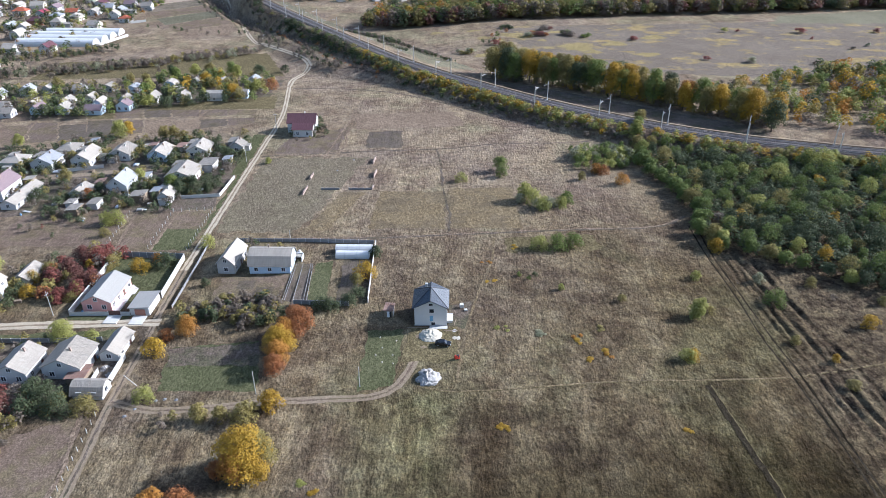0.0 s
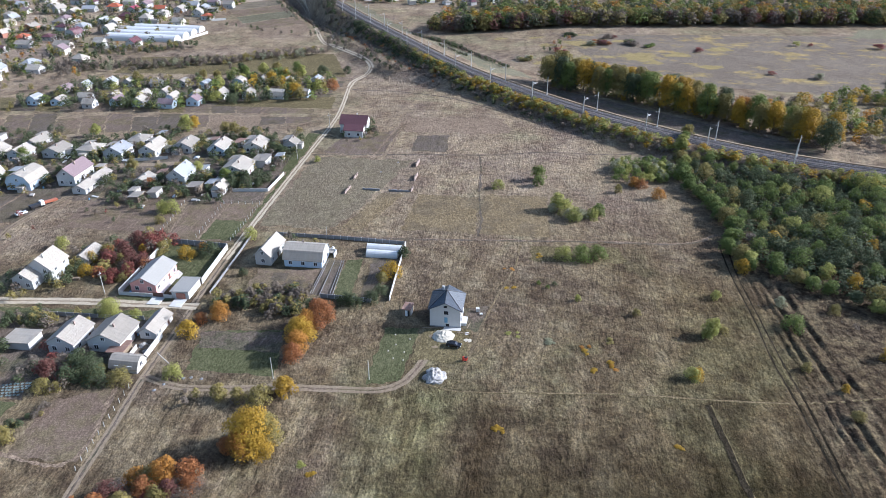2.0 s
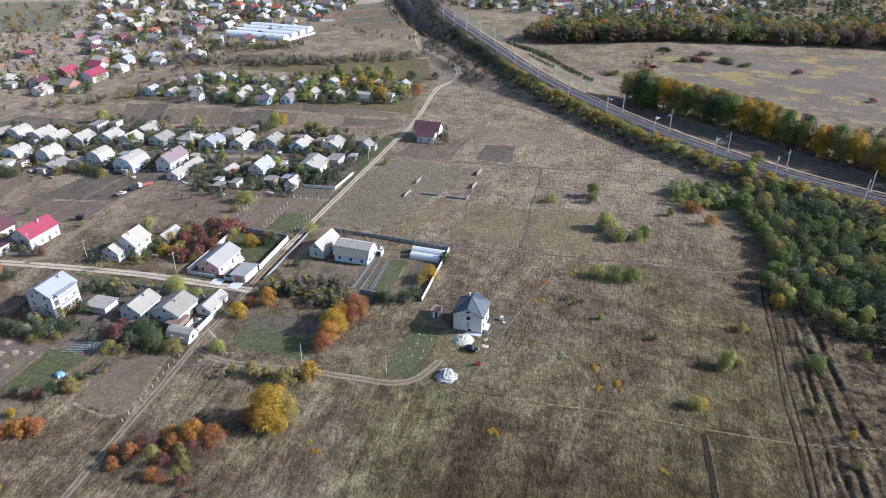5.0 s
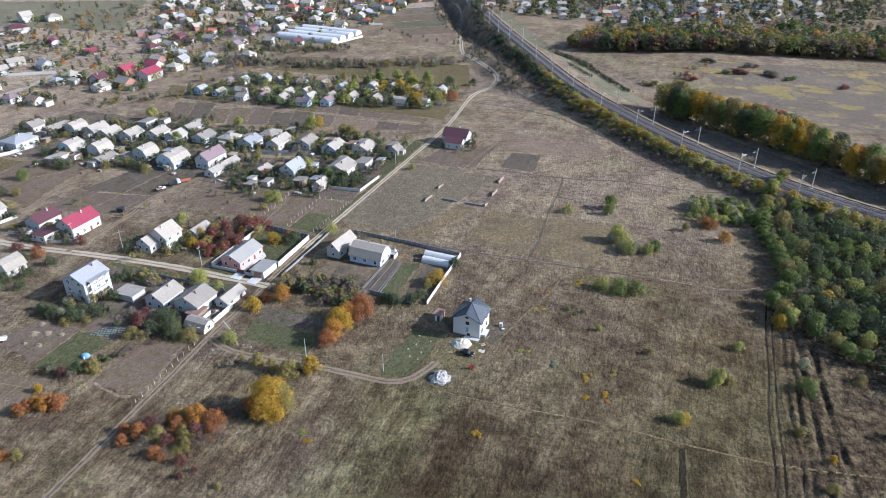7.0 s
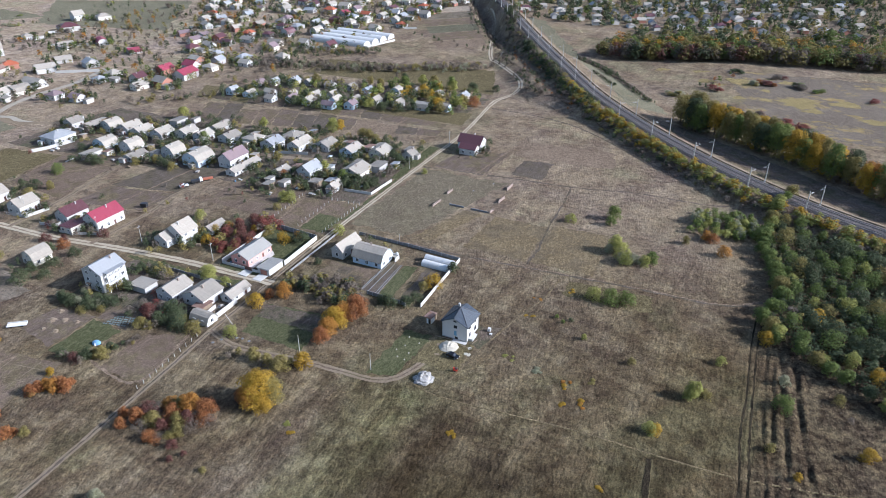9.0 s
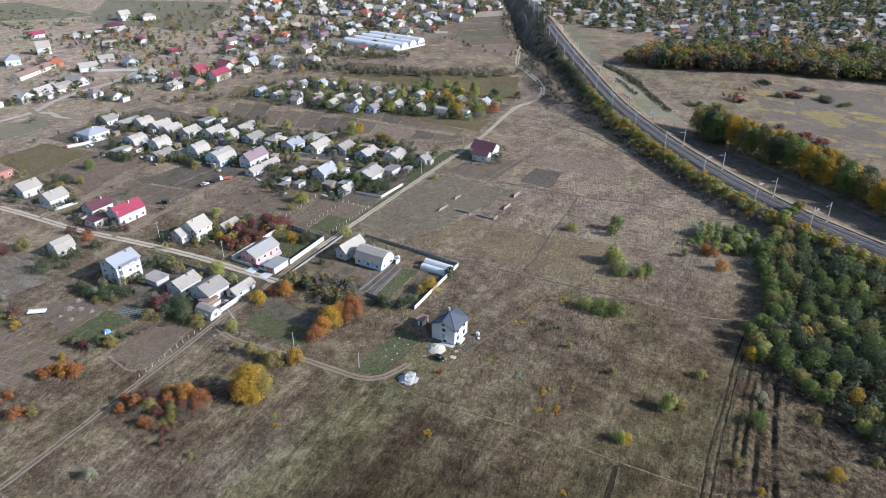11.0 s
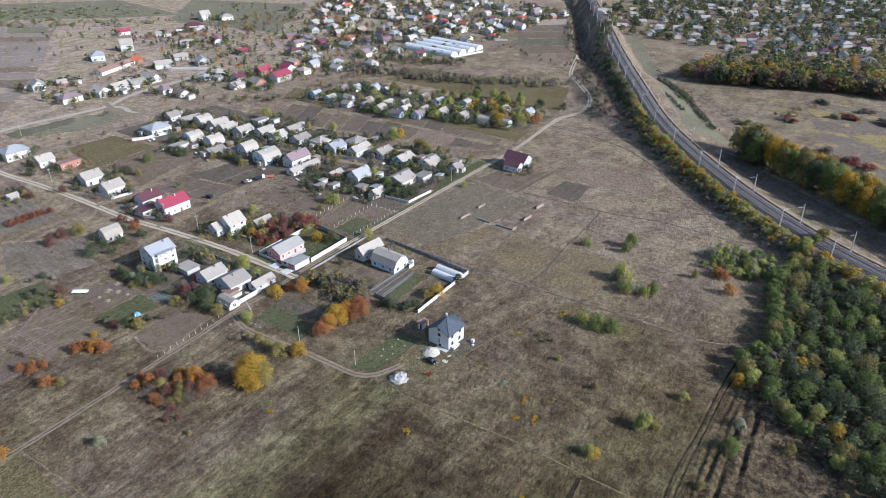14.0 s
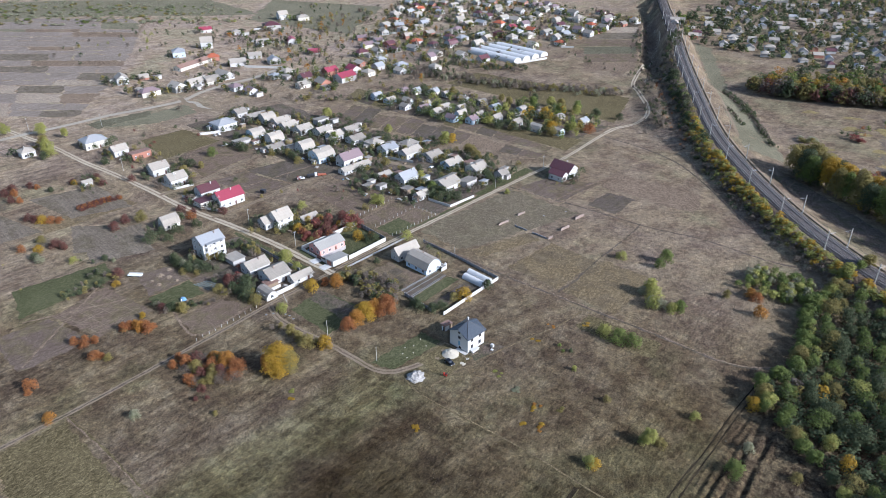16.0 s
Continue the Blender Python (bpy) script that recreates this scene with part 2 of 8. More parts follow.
M = {}
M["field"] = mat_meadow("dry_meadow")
M["dark_meadow"] = mat_soil("dark_meadow", (0.02, 0.016, 0.011), (0.036, 0.028, 0.018), (0.056, 0.045, 0.029), streak=(0.5, 0.05, 0.1), big=0.06, relief=0.4)
M["earth"] = mat_soil("bare_earth", (0.118, 0.084, 0.062), (0.157, 0.115, 0.084), (0.202, 0.152, 0.112), streak=(0.927, 0.050, 0.194), relief=0.35, contrast=0.9, weeds=(0.139, 0.112, 0.065))
M["earthx"] = mat_soil("bare_earth_across", (0.118, 0.084, 0.062), (0.157, 0.115, 0.084), (0.202, 0.152, 0.112), streak=(0.052, 0.900, 0.194), relief=0.35, contrast=0.9, weeds=(0.139, 0.112, 0.065))
M["dark_earth"] = mat_soil("ploughed_soil", (0.082, 0.066, 0.051), (0.118, 0.095, 0.075), (0.160, 0.130, 0.104), streak=(1.2, 0.1, 0.3), relief=0.5, contrast=0.8, weeds=(0.103, 0.085, 0.055))
M["plough_red"] = mat_soil("red_brown_ploughland", (0.103, 0.075, 0.058), (0.144, 0.108, 0.084), (0.191, 0.148, 0.116), streak=(1.2, 0.1, 0.3), relief=0.5, contrast=0.8, weeds=(0.139, 0.112, 0.065))
M["fallow"] = mat_soil("fallow_weeds", (0.12, 0.096, 0.072), (0.16, 0.129, 0.098), (0.21, 0.172, 0.132), relief=0.3, weeds=(0.29, 0.215, 0.09), drift=(0.045, 0.075), sharp=(0.54, 0.6))
M["verge"] = mat_soil("grassy_verge", (0.09, 0.083, 0.052), (0.125, 0.116, 0.075), (0.165, 0.152, 0.105), relief=0.4)
M["yard"] = mat_soil("trodden_yard_soil", (0.09, 0.069, 0.053), (0.127, 0.1, 0.078), (0.178, 0.143, 0.112), relief=0.35, weeds=(0.088, 0.083, 0.05))
M["ochre"] = mat_soil("mown_ochre_grass", (0.130, 0.096, 0.052), (0.179, 0.135, 0.076), (0.234, 0.180, 0.108), relief=0.4, contrast=1.1, weeds=(0.140, 0.110, 0.070))
M["strips"] = mat_soil("fallow_garden_strips", (0.13, 0.103, 0.077), (0.172, 0.14, 0.105), (0.225, 0.186, 0.142), streak=(0.05, 0.6, 0.3), rz=0.5, relief=0.35, weeds=(0.125, 0.105, 0.07))
M["straw"] = mat_soil("straw_grass", (0.138, 0.100, 0.069), (0.189, 0.140, 0.097), (0.248, 0.186, 0.132), relief=0.4, contrast=1.1)
M["olive"] = mat_soil("olive_meadow", (0.082, 0.065, 0.033), (0.122, 0.098, 0.050), (0.170, 0.139, 0.076), relief=0.45, contrast=1.15)
M["brown_meadow"] = mat_soil("brown_rough_meadow", (0.112, 0.089, 0.06), (0.152, 0.124, 0.083), (0.2, 0.166, 0.113), relief=0.6, contrast=1.1, weeds=(0.16, 0.134, 0.085), drift=(0.06, 0.06))
M["pale_grass"] = mat_soil("pale_green_grass", (0.13, 0.116, 0.074), (0.172, 0.155, 0.1), (0.215, 0.195, 0.132), relief=0.3)
# Lightened for the far strip fields, partly in place of haze.
M["stubble"] = mat_soil("grey_tan_stubble", (0.18, 0.146, 0.118), (0.235, 0.193, 0.156), (0.295, 0.246, 0.2), streak=(0.3, 0.03, 0.25), rz=0.8, relief=0.3)
M["green"] = mat_soil("green_grass", (0.058, 0.06, 0.028), (0.088, 0.09, 0.043), (0.125, 0.122, 0.066), relief=0.3, contrast=0.9)
M["yellow_weed"] = mat_soil("golden_weeds", (0.17, 0.132, 0.07), (0.25, 0.195, 0.085), (0.32, 0.255, 0.12), big=0.2, relief=0.5)
M["tan"] = mat_soil("tan_stubble", (0.22, 0.17, 0.12), (0.31, 0.25, 0.185), (0.40, 0.33, 0.25), streak=(0.05, 1.0, 0.25), relief=0.3)
M["track"] = mat_soil("dirt_track", (0.177, 0.134, 0.090), (0.232, 0.180, 0.123), (0.297, 0.238, 0.169), relief=0.2, contrast=0.6)
M["pale_track"] = mat_soil("pale_dusty_street", (0.340, 0.282, 0.201), (0.433, 0.365, 0.264), (0.515, 0.440, 0.326), relief=0.15, contrast=0.5)
M["asphalt"] = mat_soil("worn_grey_road", (0.309, 0.272, 0.213), (0.381, 0.337, 0.266), (0.453, 0.405, 0.321), relief=0.1, contrast=0.6)
M["ballast"] = mat_soil("railway_ballast", (0.08, 0.068, 0.062), (0.115, 0.1, 0.092), (0.155, 0.137, 0.128), fine=3.0, relief=0.5)
M["white_wall"] = mat_plain("white_render", (0.53, 0.52, 0.5), 0.85, dirt=(0.44, 0.42, 0.385))
M["cream_wall"] = mat_plain("cream_render", (0.66, 0.62, 0.53), 0.85)
M["grey_wall"] = mat_plain("grey_brick", (0.46, 0.44, 0.41), 0.9)
M["blue_wall"] = mat_plain("pale_blue_render", (0.55, 0.64, 0.72), 0.85)
M["pink_wall"] = mat_plain("salmon_pink_render", (0.7, 0.37, 0.32), 0.85)
M["brick_wall"] = mat_plain("red_brick", (0.36, 0.17, 0.12), 0.9)
M["slate"] = mat_roof("grey_fibre_cement", (0.414, 0.370, 0.308), stain=(0.194, 0.167, 0.136), vary=0.45)
M["slate_old"] = mat_roof("weathered_fibre_cement", (0.31, 0.277, 0.232), stain=(0.125, 0.11, 0.09), vary=0.5)
M["white_roof"] = mat_roof("white_sheet_roof", (0.345, 0.35, 0.355), 0.55, waves=2.5, stain=(0.26, 0.26, 0.26), vary=0.25, spec=0.4)
M["cream_roof"] = mat_roof("cream_sheet_roof", (0.344, 0.329, 0.297), 0.6, waves=2.5, stain=(0.241, 0.228, 0.202), vary=0.3, spec=0.3)
M["maroon"] = mat_roof("maroon_metal_roof", (0.12, 0.045, 0.05), 0.45, waves=2.5, stain=(0.07, 0.03, 0.035), spec=0.5)
M["crimson"] = mat_roof("crimson_metal_roof", (0.3, 0.05, 0.078), 0.45, waves=2.5, stain=(0.28, 0.03, 0.05), vary=0.2, spec=0.5)
M["mauve"] = mat_roof("mauve_brown_roof", (0.24, 0.175, 0.18), 0.55, stain=(0.15, 0.11, 0.11))
M["orange_roof"] = mat_roof("orange_tile_roof", (0.42, 0.12, 0.06), 0.7, stain=(0.25, 0.08, 0.05))
M["anthracite"] = mat_roof("anthracite_tile_roof", (0.05, 0.062, 0.08), 0.45, waves=1.6, stain=(0.04, 0.045, 0.055), vary=0.2, spec=0.5)
M["rust"] = mat_roof("rusty_sheet", (0.25, 0.14, 0.10), 0.8, stain=(0.4, 0.34, 0.3), vary=0.6)
M["concrete"] = mat_plain("pale_concrete", (0.56, 0.54, 0.50), 0.9, vary=0.3)
M["fence_white"] = mat_plain("whitewashed_concrete", (0.54, 0.53, 0.5), 0.9, vary=0.3, dirt=(0.36, 0.34, 0.3))
M["fence_grey"] = mat_plain("grey_concrete_panel", (0.25, 0.25, 0.25), 0.9, vary=0.35)
M["metal_grey"] = mat_plain("galvanised_steel", (0.5, 0.5, 0.5), 0.5, 0.6)
M["mast"] = mat_plain("concrete_mast", (0.46, 0.44, 0.4), 0.85)
M["rail"] = mat_plain("steel_rail", (0.30, 0.27, 0.25), 0.4, 0.8)
M["sleeper"] = mat_plain("concrete_sleeper", (0.17, 0.155, 0.145), 0.9)
M["wood"] = mat_plain("weathered_timber", (0.25, 0.19, 0.13), 0.85, vary=0.4)
M["frame"] = mat_plain("white_window_frame", (0.75, 0.75, 0.74), 0.5, vary=0.06)
M["door"] = mat_plain("brown_door", (0.12, 0.06, 0.045), 0.6)
# Near-black panel colour painted for the shade inside open windows and doors.
M["opening"] = mat_plain("unlit_interior", (0.02, 0.02, 0.022), 0.9, vary=0.05)
M["blue_film"] = mat_plain("blue_protective_film", (0.16, 0.32, 0.45), 0.4)
M["brick"] = mat_plain("chimney_brick", (0.31, 0.24, 0.2), 0.9)
M["bark"] = mat_plain("bark", (0.12, 0.095, 0.075), 0.95, scale=3, vary=0.4)
M["rubber"] = mat_plain("black_rubber", (0.02, 0.02, 0.02), 0.85, vary=0.05)
M["black_paint"] = mat_plain("black_car_paint", (0.012, 0.013, 0.016), 0.18, 0.0, vary=0.03, relief=0, spec=0.6)
M["sand"] = mat_plain("white_sand", (0.46, 0.42, 0.335), 0.95, vary=0.2, scale=0.9, relief=0.4, dirt=(0.42, 0.38, 0.31))
M["film"] = mat_plain("pale_plastic_sheeting", (0.42, 0.4, 0.37), 0.45, vary=0.8, scale=1.1, relief=0.6, dirt=(0.1, 0.085, 0.07))
M["poly"] = mat_plain("greenhouse_film", (0.6, 0.59, 0.565), 0.35, vary=0.12)
M["red_paint"] = mat_plain("red_paint", (0.5, 0.05, 0.03), 0.5)
M["orange_paint"] = mat_plain("orange_paint", (0.4, 0.13, 0.07), 0.5)
M["blue_paint"] = mat_plain("blue_plastic", (0.17, 0.32, 0.5), 0.4)
M["dark_steel"] = mat_plain("dark_steel", (0.06, 0.06, 0.065), 0.5, 0.5)
glass, _nt, _b = tree_of("window_glass")
_b.inputs["Base Color"].default_value = (0.03, 0.035, 0.045, 1)
_b.inputs["Roughness"].default_value = 0.08
_v = noise_node(_nt, coords(_nt), 0.5, 2)
_nt.links.new(ramp(_nt, _v, [(0.35, (0.015, 0.018, 0.024)), (0.65, (0.06, 0.065, 0.075))]), _b.inputs["Base Color"])
M["glass"] = glass
LEAF = {
    "Y": ((0.26, 0.155, 0.02), (0.39, 0.238, 0.026), (0.5, 0.335, 0.042)),
    "O": ((0.28, 0.12, 0.03), (0.39, 0.175, 0.04), (0.48, 0.26, 0.05)),
    "R": ((0.23, 0.09, 0.04), (0.32, 0.125, 0.045), (0.39, 0.18, 0.06)),
    "C": ((0.14, 0.048, 0.043), (0.205, 0.064, 0.053), (0.27, 0.096, 0.07)),
    "M": ((0.1, 0.046, 0.04), (0.145, 0.062, 0.05), (0.2, 0.09, 0.066)),
    "G": ((0.085, 0.115, 0.03), (0.14, 0.178, 0.045), (0.215, 0.248, 0.066)),
    "L": ((0.22, 0.23, 0.06), (0.32, 0.32, 0.085), (0.40, 0.38, 0.11)),
    "D": ((0.05, 0.066, 0.034), (0.08, 0.1, 0.048), (0.125, 0.14, 0.066)),
    "A": ((0.16, 0.14, 0.05), (0.24, 0.20, 0.065), (0.33, 0.265, 0.085)),
    "B": ((0.12, 0.093, 0.07), (0.172, 0.138, 0.105), (0.228, 0.187, 0.146)),
    "P": ((0.2, 0.2, 0.12), (0.28, 0.275, 0.165), (0.36, 0.35, 0.22)),
}
for k, (a, b_, c) in LEAF.items():
    M["leaf" + k] = mat_leaf({"Y": "yellow", "O": "orange", "R": "rust_red", "C": "crimson", "M": "maroon", "G": "green", "L": "lime", "D": "dark_green", "A": "amber_olive", "B": "bare_twig", "P": "pale"}[k] + "_foliage", a, b_, c)


# ---------- mesh helpers ----------
class MB:
    """Collects vertices and faces of one mesh."""

    def __init__(self):
        self.v, self.f, self.mi = [], [], []

    def face(self, pts, mi=0):
        n = len(self.v)
        self.v += [tuple(p) for p in pts]
        self.f.append(tuple(range(n, n + len(pts))))
        self.mi.append(mi)

    def box(self, x0, y0, z0, x1, y1, z1, mi=0, taper=0.0):
        n = len(self.v)
        t = taper
        self.v += [(x0, y0, z0), (x1, y0, z0), (x1, y1, z0), (x0, y1, z0),
                   (x0 + t, y0 + t, z1), (x1 - t, y0 + t, z1), (x1 - t, y1 - t, z1), (x0 + t, y1 - t, z1)]
        for q in ((3, 2, 1, 0), (4, 5, 6, 7), (0, 1, 5, 4), (1, 2, 6, 5), (2, 3, 7, 6), (3, 0, 4, 7)):
            self.f.append(tuple(n + i for i in q))
            self.mi.append(mi)
        return self

    def extrude_y(self, poly, y0, y1, mi=0):
        """A closed polygon in x, z (anticlockwise seen from the south) swept from y0 to y1."""
        n, k = len(self.v), len(poly)
        self.v += [(x, y0, z) for x, z in poly] + [(x, y1, z) for x, z in poly]
        self.f += [tuple(n + i for i in range(k)), tuple(n + k + i for i in reversed(range(k)))]
        self.mi += [mi, mi]
        for i in range(k):
            j = (i + 1) % k
            self.f.append((n + j, n + i, n + k + i, n + k + j))
            self.mi.append(mi)
        return self

    def tube(self, pts, radii, sides=6, mi=0):
        base = len(self.v)
        for i, (p, r) in enumerate(zip(pts, radii)):
            p = Vector(p)
            d = Vector(pts[min(i + 1, len(pts) - 1)]) - Vector(pts[max(i - 1, 0)])
            d = d.normalized() if d.length > 1e-6 else Vector((0, 0, 1))
            a = d.orthogonal().normalized()
            c = d.cross(a)
            for s in range(sides):
                w = 2 * math.pi * s / sides
                self.v.append(tuple(p + (a * math.cos(w) + c * math.sin(w)) * r))
        for i in range(len(pts) - 1):
            for s in range(sides):
                s2 = (s + 1) % sides
                self.f.append((base + i * sides + s, base + i * sides + s2, base + (i + 1) * sides + s2, base + (i + 1) * sides + s))
                self.mi.append(mi)
        self.f.append(tuple(base + s for s in reversed(range(sides))))
        self.f.append(tuple(base + (len(pts) - 1) * sides + s for s in range(sides)))
        self.mi += [mi, mi]
        return self

    def mesh(self, name, mats):
        me = bpy.data.meshes.new(name)
        me.from_pydata(self.v, [], self.f)
        for m in mats if isinstance(mats, (list, tuple)) else [mats]:
            me.materials.append(m)
        if any(self.mi):
            me.polygons.foreach_set("material_index", self.mi)
        me.update()
        return me


def part(name, mb, material, parent, label=""):
    ob = new(name, mb if isinstance(mb, bpy.types.Mesh) else mb.mesh(name, material))
    ob.parent = parent
    if label:
        tagged(ob, label)
    return ob


def root(name, x, y, z, rz=0.0, label="", category="", group="", kind=""):
    ob = new(name)
    ob.matrix_world = pose(x, y, z, 0, 0, rz)
    return tagged(ob, label, category, group, kind)


def big_mesh(name, verts, faces, mats, mi=None):
    """A large mesh from numpy arrays; faces all have the same number of corners."""
    me = bpy.data.meshes.new(name)
    nf, k = faces.shape
    me.vertices.add(len(verts))
    me.vertices.foreach_set("co", np.ascontiguousarray(verts, dtype=np.float32).ravel())
    me.loops.add(nf * k)
    me.loops.foreach_set("vertex_index", np.ascontiguousarray(faces, dtype=np.int32).ravel())
    me.polygons.add(nf)
    me.polygons.foreach_set("loop_start", np.arange(nf, dtype=np.int32) * k)
    for m in mats:
        me.materials.append(m)
    if mi is not None:
        me.polygons.foreach_set("material_index", np.ascontiguousarray(mi, dtype=np.int32))
    me.update(calc_edges=True)
    return me


# ---------- the lie of the land ----------
RAIL = np.array([(620, 60), (420, 76), (300, 93), (200, 112), (161, 122), (134, 131), (105, 145.5), (80, 162), (50, 186), (15, 220), (-25, 266),
                 (-67, 327), (-127, 418), (-190, 519), (-240, 597), (-291, 677), (-420, 885), (-760, 1430)], dtype=float)
GULLY = np.array([(-44, 262), (-74, 306), (-100, 342), (-126, 383), (-172, 449), (-208, 512), (-243, 575), (-325, 700)], dtype=float)
RUTS = [(92.6, 0.0, 0.35, 0.16, 0.0), (94.6, 0.0, 0.3, 0.12, 0.0), (97.4, 2.0, 0.4, 0.26, 0.5), (99.6, 3.0, 0.45, 0.32, 0.6), (102.2, 5.0, 0.6, 0.5, 0.45), (106.4, 8.0, 0.6, 0.55, 0.7)]


def rut_x(y):
    """Where the track beside the wood runs, as a shift of x with y."""
    return np.interp(y, [-130, -59, -22, -7, 37, 60, 75], [6.5, 5.5, 3.6, 2.0, 0.0, 0.0, 2.5])



def smooth(pts, step=4.0):
    """A Catmull-Rom line through the points, sampled about every step metres."""
    p = np.vstack([2 * pts[0] - pts[1], pts, 2 * pts[-1] - pts[-2]])
    out = []
    for i in range(1, len(p) - 2):
        n = max(1, int(np.linalg.norm(p[i + 1] - p[i]) / step))
        for t in np.arange(n) / n:
            out.append(0.5 * (2 * p[i] + (p[i + 1] - p[i - 1]) * t + (2 * p[i - 1] - 5 * p[i] + 4 * p[i + 1] - p[i + 2]) * t ** 2
                              + (3 * p[i] - p[i - 1] - 3 * p[i + 1] + p[i + 2]) * t ** 3))
    out.append(pts[-1])
    return np.array(out)


def dist_line(x, y, line):
    """Distance to a polyline, and on which side (positive: to its left)."""
    x, y = np.asarray(x, float), np.asarray(y, float)
    if x.size < 400:
        a, d = line[:-1], line[1:] - line[:-1]
        px_, py_ = x.reshape(-1, 1) - a[:, 0], y.reshape(-1, 1) - a[:, 1]
        u = np.clip((px_ * d[:, 0] + py_ * d[:, 1]) / (d ** 2).sum(1), 0, 1)
        q = np.hypot(px_ - u * d[:, 0], py_ - u * d[:, 1])
        k = q.argmin(1)
        r = np.arange(len(k))
        return q[r, k].reshape(x.shape), (d[k, 0] * py_[r, k] - d[k, 1] * px_[r, k]).reshape(x.shape)
    best, side = np.full(x.shape, 1e9), np.zeros(x.shape)
    for a, b in zip(line[:-1], line[1:]):
        d = b - a
        u = np.clip(((x - a[0]) * d[0] + (y - a[1]) * d[1]) / (d @ d), 0, 1)
        q = np.hypot(x - a[0] - u * d[0], y - a[1] - u * d[1])
        s = d[0] * (y - a[1]) - d[1] * (x - a[0])
        m = q < best
        best, side = np.where(m, q, best), np.where(m, s, side)
    return best, side


def ss(a, b, x):
    u = np.clip((x - a) / (b - a), 0, 1)
    return u * u * (3 - 2 * u)


RAIL_S = smooth(RAIL, 12)


def ground_z(x, y):
    x, y = np.asarray(x, float), np.asarray(y, float)
    z = 3.2 * np.tanh((0.018 * x + 0.022 * y) / 3.2) - 5.5 * ss(150, 330, y) * ss(60, -80, x)
    d, _ = dist_line(x, y, RAIL_S)
    g, _ = dist_line(x, y, GULLY)
    w = np.interp(y, [225, 270, 350, 395], [19, 48, 44, 20])
    u = np.clip((w - d) / (w - 6.5), 0, 1)
    z = z + (7.7 - z) * (0.75 * u + 0.25 * u * u * (3 - 2 * u))
    z = z - np.interp(y, [250, 300, 375, 386, 400, 560], [0, 3.0, 3.0, 1.0, 9.0, 9.0]) * ss(np.interp(y, [380, 400], [8, 13]), 2, g)
    near = (x > 88) & (x < 130) & (y > -135) & (y < 58)
    if near.any():
        xs, ys = x[near], y[near]
        u = xs - rut_x(ys)
        add = np.zeros(xs.shape)
        for i, (x0, slant, wd, dp, broken) in enumerate(RUTS):
            c = x0 + slant * np.clip((20 - ys) / 100, -0.3, 1.4) + 0.25 * np.sin(ys * 0.09 + i * 2) + 0.12 * np.sin(ys * 0.37 + i)
            q = np.abs(u - c)
            a = 1 - broken * (0.5 + 0.5 * np.sin(ys * (0.16 + 0.03 * i) + 1.7 * i + np.sin(ys * 0.41 + i)))
            add += a * (-dp * ss(wd * 1.6, wd * 0.4, q) + 0.75 * dp * ss(wd * 1.5, wd * 0.3, np.abs(q - wd * 2.6)))
        lump = np.sin(xs * 1.3 + 2 * np.sin(ys * 0.45)) * np.sin(ys * 0.9 + 2.2 * np.sin(xs * 0.6))
        z[near] += (add + 0.04 * lump * ss(94, 98, u)) * ss(58, 44, ys)
    return z


def gz(x, y):
    return float(ground_z(np.array([x]), np.array([y]))[0])


def axis_steps(lo, hi, fine_lo, fine_hi, fine, grow=1.35):
    mid = list(np.arange(fine_lo, fine_hi + fine, fine))
    s, v = fine, mid[-1]
    while v < hi:
        s *= grow
        v += s
        mid.append(v)
    s, v = fine, mid[0]
    while v > lo:
        s *= grow
        v -= s
        mid.insert(0, v)
    return np.array(mid)


def draped(name, xs, ys, lift=0.0, mats=(), keep=None):
    X, Y = np.meshgrid(xs, ys)
    Z = ground_z(X, Y) + lift
    n, m = X.shape
    idx = np.arange(n * m).reshape(n, m)
    f = np.stack([idx[:-1, :-1], idx[:-1, 1:], idx[1:, 1:], idx[1:, :-1]], -1).reshape(-1, 4)
    return big_mesh(name, np.stack([X, Y, Z], -1).reshape(-1, 3), f, mats)


_gx = axis_steps(-3200, 3200, -420, 300, 2.5)
_gx = np.sort(np.concatenate([_gx[(_gx < 90) | (_gx > 124)], np.arange(90, 124.1, 0.55)]))
_gy = axis_steps(-1600, 3800, -170, 600, 3.0)
_gy = np.sort(np.concatenate([_gy[(_gy < -100) | (_gy > 60)], np.arange(-100, 60.1, 1.3)]))
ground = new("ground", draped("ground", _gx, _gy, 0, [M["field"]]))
ground.data.polygons.foreach_set("use_smooth", np.ones(len(ground.data.polygons), dtype=bool))
tagged(ground, "dry brown autumn meadow on gently rolling land", "ground", kind="structure")


PLOTS = []


